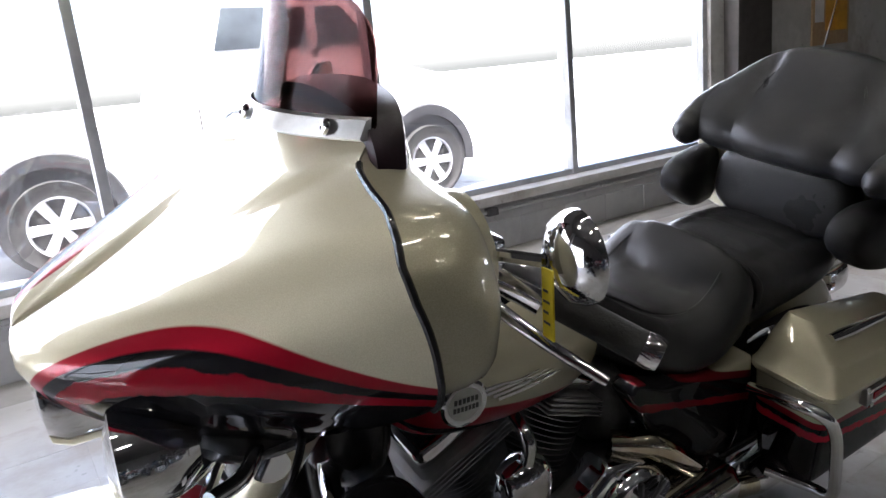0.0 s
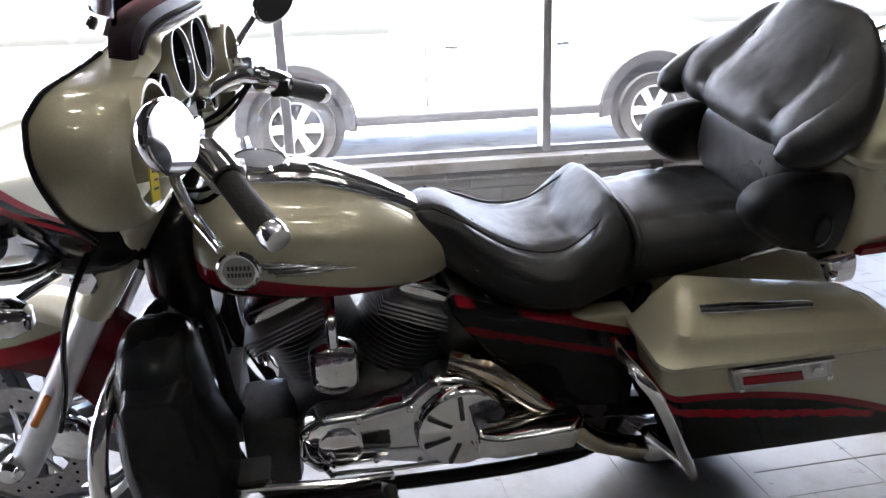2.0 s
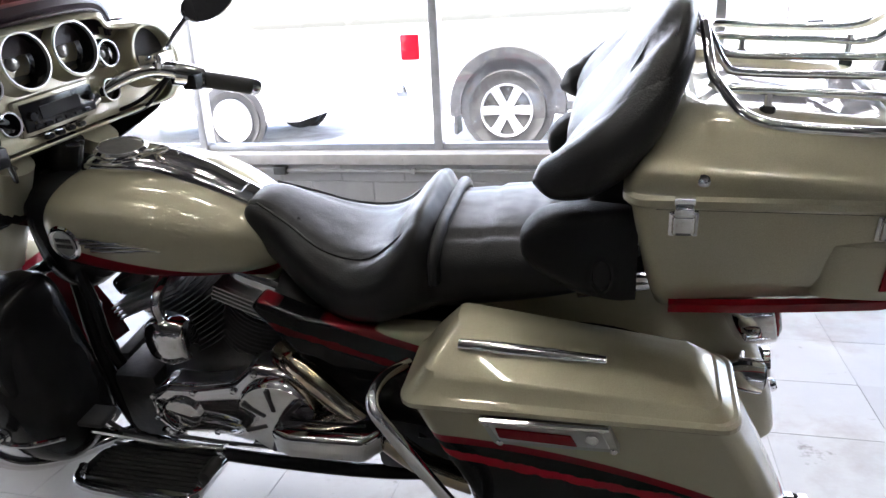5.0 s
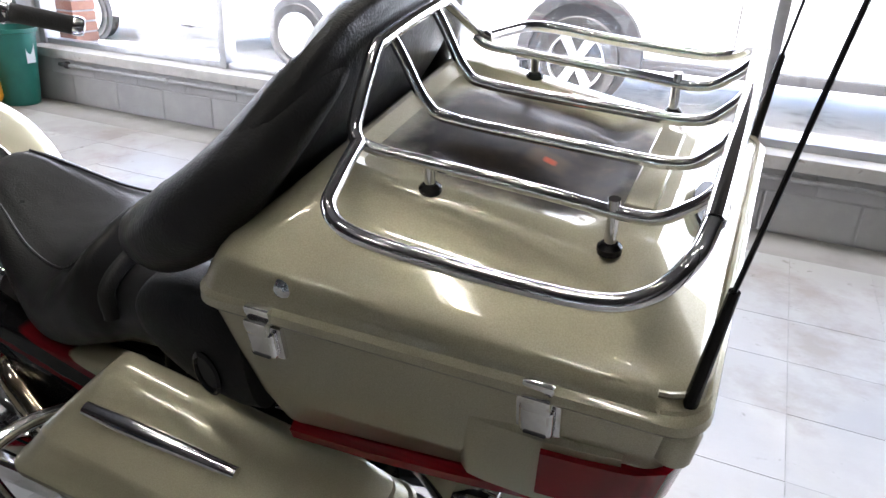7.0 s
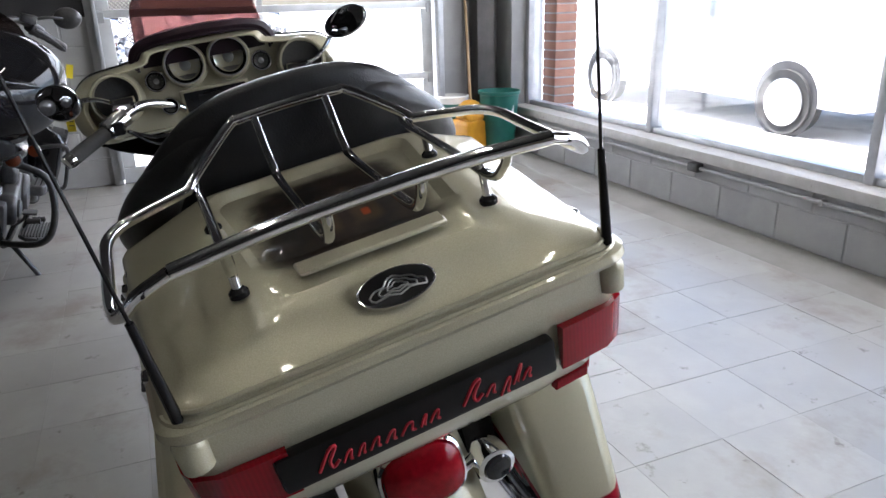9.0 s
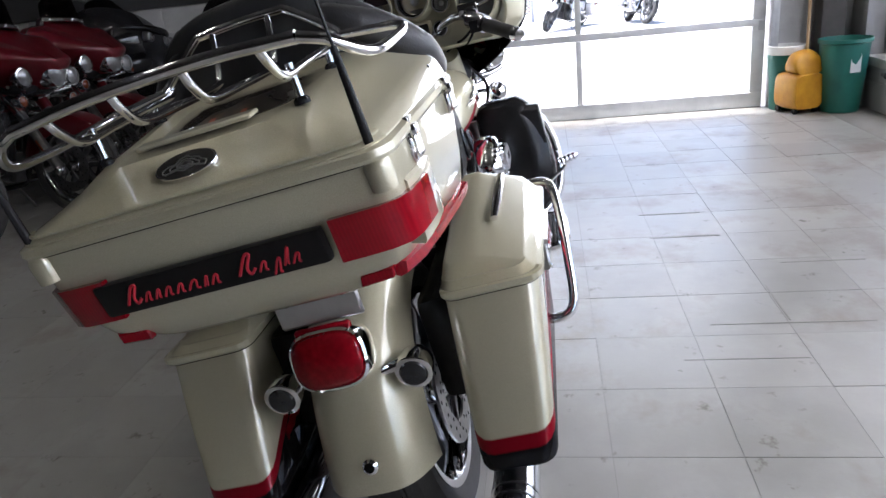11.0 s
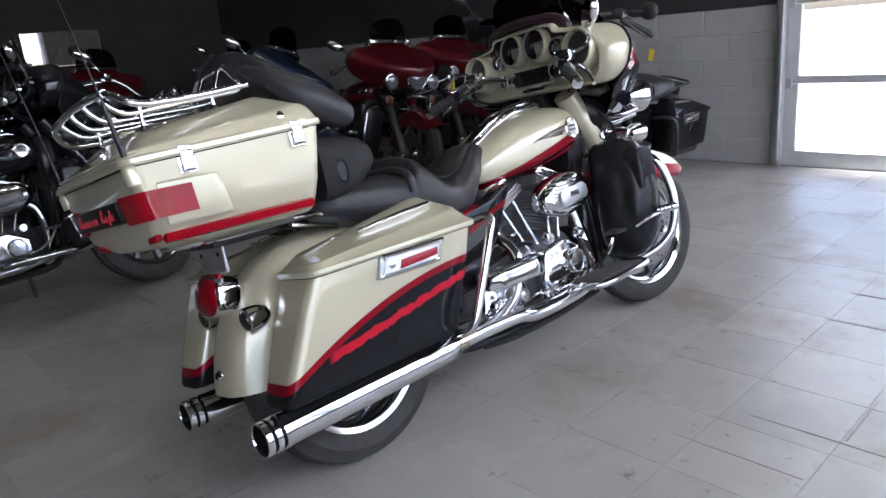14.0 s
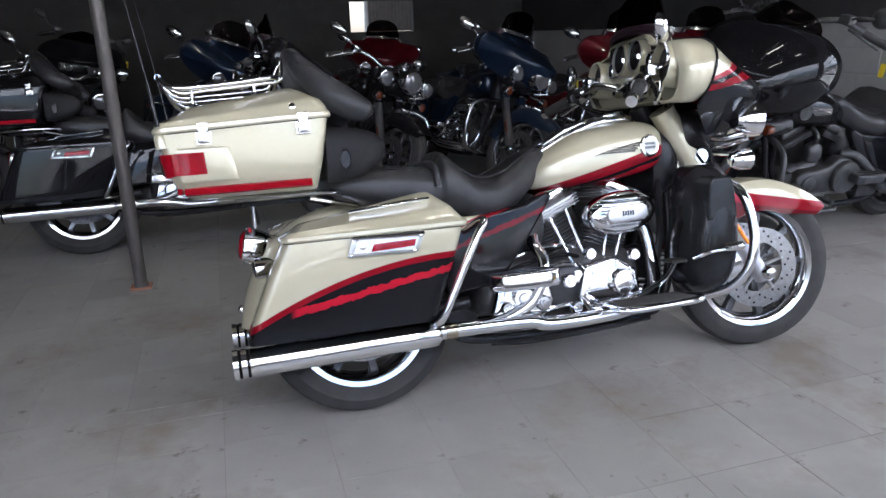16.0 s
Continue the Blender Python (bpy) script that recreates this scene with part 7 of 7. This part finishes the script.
# ---- outside ----


def pickup(m):
    """A crew-cab pickup, nose to -x, its near side on y = 0."""
    t = thing("pickup_truck", "white crew-cab pickup truck parked outside", "truck", m)
    side = [(0.98, 0.50), (1.02, 0.62), (1.02, 1.12), (-1.05, 1.14), (-1.12, 1.22), (-1.35, 2.02), (-1.6, 2.10), (-2.75, 2.08), (-3.45, 1.36), (-4.45, 1.10), (-4.62, 0.95), (-4.62, 0.50), (-4.2, 0.42), (0.9, 0.42)]
    body = slab(side, "y", -1.85, 0.0, 0.05, 3)
    part("body", body, white_car, t)
    part("cab_glass", slab([(-1.46, 1.64), (-1.58, 2.00), (-2.70, 1.98), (-3.02, 1.64)], "y", 0.0, 0.012, 0.01, 2), car_glass, t)
    for x in (-2.38,):
        part("door_pillar", rbox(x - 0.05, x + 0.05, 0.0, 0.02, 1.60, 2.03, 0.005), white_car, t)
    for x in (0.0, -3.56):
        arch = bmesh.new()
        skin(arch, [[Vector((x + r * math.cos(a), y, 0.40 + r * math.sin(a))) for r, y in ((0.45, -0.25), (0.45, 0.03), (0.55, 0.035), (0.57, -0.01))] for a in np.linspace(-0.15, math.pi + 0.15, 30)])
        part("wheel_arch", arch, arch_black, t, "black wheel-arch moulding")
        part("arch_liner", lathe([(0.46, 0), (0, 0.001)], (x, 0.005, 0.42), (0, 1, 0), 32), arch_black, t)
        wh = part("wheel", lathe([(0.24, -0.02), (0.33, -0.02), (0.365, 0.0), (0.372, -0.05), (0.372, -0.20), (0.2, -0.2)], (x, 0.06, 0.372), (0, 1, 0), 40), rubber, t, "tyre on a six-spoke alloy wheel")
        part("rim", lathe([(0.245, -0.03), (0.25, 0.0), (0.235, 0.004), (0.22, -0.05), (0.05, -0.06), (0, -0.06)], (x, 0.06, 0.372), (0, 1, 0), 36), satin, wh)
        for k in range(6):
            a = 2 * math.pi * k / 6
            sp = slab([(0.03, -0.035), (0.235, -0.045), (0.235, 0.045), (0.03, 0.035)], "y", 0.02, 0.055, 0.008, 1)
            bmesh.ops.transform(sp, matrix=Matrix.Translation((x, 0, 0.372)) @ Matrix.Rotation(-a, 4, "Y"), verts=sp.verts)
            part("spoke", sp, satin, wh)
        part("hub_cap", lathe([(0.06, 0), (0.055, 0.02), (0, 0.024)], (x, 0.05, 0.372), (0, 1, 0), 20), satin, wh)
    part("rocker_rail", rbox(-3.15, -0.55, -0.05, 0.02, 0.36, 0.44, 0.01), arch_black, t)
    for x in (-1.25, -2.38, -3.35):
        part("door_gap", rbox(x - 0.006, x + 0.006, -0.004, 0.003, 0.50, 1.20, 0, 1), arch_black, t)
    for x in (-1.45, -2.55):
        part("door_handle", rbox(x - 0.11, x + 0.02, 0.0, 0.03, 1.03, 1.07, 0.01), chrome, t)
    part("tail_lamp", rbox(0.84, 1.03, -0.10, 0.012, 0.86, 1.10, 0.015), red_lens, t, "red tail lamp")
    part("bumper", rbox(0.92, 1.12, -1.80, -0.03, 0.45, 0.62, 0.03), chrome, t)
    part("tow_hitch", rbox(1.05, 1.28, -0.98, -0.90, 0.36, 0.42, 0.01), arch_black, t)
    part("mud_flap", rbox(0.50, 0.53, -0.24, 0.0, 0.14, 0.42, 0.005), arch_black, t)
    part("fuel_door", rbox(-0.78, -0.60, 0.0, 0.006, 0.86, 1.02, 0.004), white_car, t)
    return t


pickup(Matrix.Translation((0.30, -5.32, -0.12)))


def sedan(m):
    """A white saloon, nose to +x, its near side on y = 0, its front wheels at x = 0."""
    t = thing("car", "white saloon car parked in the lot outside", "car", m)
    side = [(0.80, 0.28), (0.90, 0.42), (0.88, 0.62), (0.70, 0.78), (0.05, 0.90), (-0.60, 1.34), (-0.85, 1.42), (-1.75, 1.43), (-2.05, 1.36), (-2.85, 1.02), (-3.60, 0.96), (-3.75, 0.84), (-3.78, 0.45), (-3.70, 0.28)]
    part("body", slab(side, "y", -1.70, 0.0, 0.06, 3), white_car, t)
    part("side_glass", slab([(-0.35, 0.96), (-0.78, 1.34), (-1.75, 1.36), (-2.35, 1.02)], "y", 0.0, 0.010, 0.008, 2), car_glass, t)
    part("door_pillar", rbox(-1.36, -1.28, 0.0, 0.014, 0.96, 1.38, 0.004), white_car, t)
    for x in (0.0, -2.95):
        for y, way in ((0.0, 1), (-1.70, -1)):
            part("arch_liner", lathe([(0.37, 0), (0, 0.001)], (x, y + way * 0.004, 0.33), (0, way, 0), 32), arch_black, t)
            wh = part("wheel", lathe([(0.20, -0.02), (0.27, -0.02), (0.305, 0.0), (0.312, -0.05), (0.312, -0.18), (0.18, -0.18)], (x, y + way * 0.03, 0.312), (0, way, 0), 36), rubber, t, "black tyre on a pale rim")
            part("rim", lathe([(0.225, -0.01), (0.225, 0.004), (0.20, 0.008), (0.06, 0.014), (0, 0.016)], (x, y + way * 0.03, 0.312), (0, way, 0), 30), satin, wh)
    for x in (-0.95, -1.85):
        part("door_handle", rbox(x - 0.14, x, 0.0, 0.025, 0.84, 0.87, 0.008), white_car, t)
    part("bumper", rbox(0.82, 0.94, -1.62, -0.08, 0.34, 0.54, 0.04, 3), white_car, t)
    part("headlamp", rbox(0.66, 0.88, -0.20, 0.008, 0.62, 0.74, 0.03, 3), clear_lens, t)
    return t


sedan(Matrix.Translation((6.15, -5.30, -0.12)))
# Bikes outside: the wash of glare is put into their pale paint.
pale_tourer = touring_bike("pale motorcycle parked outside the overhead door", plain_pal(pale_bike_paint, 8), Matrix.Translation((15.0, 0.9, -0.12)) @ Matrix.Rotation(radians(168), 4, "Z") @ LEAN, False, False, "motorcycles outside")
for x, y, yaw in ((15.4, -0.7, 150), (15.2, -2.3, 190)):
    ob = copy_thing(pale_tourer, Matrix.Translation((x, y, -0.12)) @ Matrix.Rotation(radians(yaw), 4, "Z") @ LEAN)
fence = thing("fence", "grey chain-link fence panel at the end of the lot", "fence", Matrix.Translation((19.0, 2.68, 0.08)))
for y in (0.0, -2.6):
    part("post", tube([(0, y, -0.20), (0, y, 2.0)], 0.05, 10), pipe_mat, fence)
bm = bmesh.new()
for k in range(46):
    a = k * 0.1 - 2.0
    for w in (1, -1):
        y0, z0, y1, z1 = -a if w > 0 else -(4.6 - a - 2.0), 0.0, -a - 2.0 if w > 0 else -(4.6 - a - 2.0) + 2.0, 2.0
        ts = sorted(((0.0 - y0) / (y1 - y0), (-2.6 - y0) / (y1 - y0)))
        t0, t1 = max(0.0, ts[0]), min(1.0, ts[1])
        if t1 - t0 > 0.02:
            tube([(0.004 * w, y0 + (y1 - y0) * t0, z0 + (z1 - z0) * t0), (0.004 * w, y0 + (y1 - y0) * t1, z0 + (z1 - z0) * t1)], 0.018, 4, bm=bm)
tagged(part("wire_mesh", bm, pole_mat, fence), "grey diamond wire mesh", "", "", "stuff")
pier = thing("brick_pier", "red brick pier outside the window", "pier", Matrix.Translation((3.50, -2.98, -0.12)))
part("core", rbox(-0.045, 0.145, -0.095, 0.095, 0, 3.3, 0), mortar_mat, pier)

# ---- pieces of walls, floor and piers ----


def piece_mesh(name, sx, sy, sz, bev, mat):
    bm = rbox(-sx / 2, sx / 2, -sy / 2, sy / 2, -sz / 2, sz / 2, bev, 1)
    for f in bm.faces:
        f.smooth = False
    me = bpy.data.meshes.new(name)
    bm.to_mesh(me)
    bm.free()
    me.materials.append(mat)
    return me


def place(name, me, parent, x, y, z, turn=0.0):
    ob = new(name, me)
    ob.parent, ob.location, ob.rotation_euler = parent, (x, y, z), (0, 0, turn)
    return ob


rng = random.Random(5)
brick = piece_mesh("brick", 0.205, 0.205, 0.062, 0.003, brick_mat)
for k in range(42):
    place("brick", brick, pier, 0.05, 0, 0.036 + k * 0.075, 0)
block_y = piece_mesh("block", 0.014, 0.390, 0.188, 0.004, block_mat)
for row in range(6):
    for k in range(15):
        y = 0.64 + 0.2 + k * 0.4 + (0.2 if row % 2 else 0.0)
        if y < 6.4:
            place("block", block_y, wall_east, 3.7225, y, 0.098 + row * 0.1945)
    if row % 2:
        place("block", piece_mesh("half_block", 0.014, 0.19, 0.188, 0.004, block_mat), wall_east, 3.7225, 0.74, 0.098 + row * 0.1945)
block_x = piece_mesh("block", 0.390, 0.014, 0.188, 0.004, block_mat)
block_x2 = piece_mesh("block", 0.390, 0.014, 0.097, 0.004, block_mat)
for k in range(28):
    place("block", block_x, wall_south, 3.26 - k * 0.4, -2.4975, 0.0975)
    place("block", block_x2, wall_south, 3.06 - k * 0.4, -2.4975, 0.246)
tile = piece_mesh("tile", TILE - 0.0016, TILE - 0.0016, 0.010, 0, floor_mat)
near, rest = [], []
for i in range(-30, 10):
    for j in range(-5, 33):
        x, y = X0 + (i + 0.5) * TILE, Y0 + (j + 0.5) * TILE
        if x + TILE / 2 > 3.72 or y - TILE / 2 < -2.5 or x - TILE / 2 < -8 or y + TILE / 2 > 9:
            continue
        (near if -2.4 < x < 2.9 and -2.5 < y < 2.6 else rest).append((x, y))
for x, y in near[:300]:
    place("tile", tile, floor_base, x, y, -0.005 + rng.uniform(-0.0006, 0.0004), 0)
for x0, x1, y0, y1 in ((0.930, 0.942, -0.95, -0.66), (1.247, 1.258, -0.93, -0.65), (0.106, 0.111, -1.24, -0.74), (0.13, 0.40, -0.992, -0.987), (-0.116, -0.112, -0.97, -0.62), (-1.60, -0.90, 0.132, 0.136), (0.604, 0.609, -1.4, -1.1)):
    part("crack", rbox(x0, x1, y0, y1, -0.004, 0.0012, 0), joint_mat, floor_base, smooth=False)
verts, faces = [], []
h = TILE / 2 - 0.0015
for x, y in rest + near[300:]:
    n = len(verts)
    verts += [(x - h, y - h, 0), (x + h, y - h, 0), (x + h, y + h, 0), (x - h, y + h, 0), (x - h, y - h, -0.01), (x + h, y - h, -0.01), (x + h, y + h, -0.01), (x - h, y + h, -0.01)]
    faces += [(n, n + 1, n + 2, n + 3)] + [(n + a, n + 4 + a, n + 4 + (a + 1) % 4, n + (a + 1) % 4) for a in range(4)]
me = bpy.data.meshes.new("far_tiles")
me.from_pydata(verts, [], faces)
me.materials.append(floor_mat)
far = new("far_tiles", me)
far.parent = floor_base
tagged(far, "grey floor tiles further off", "", "", "stuff")
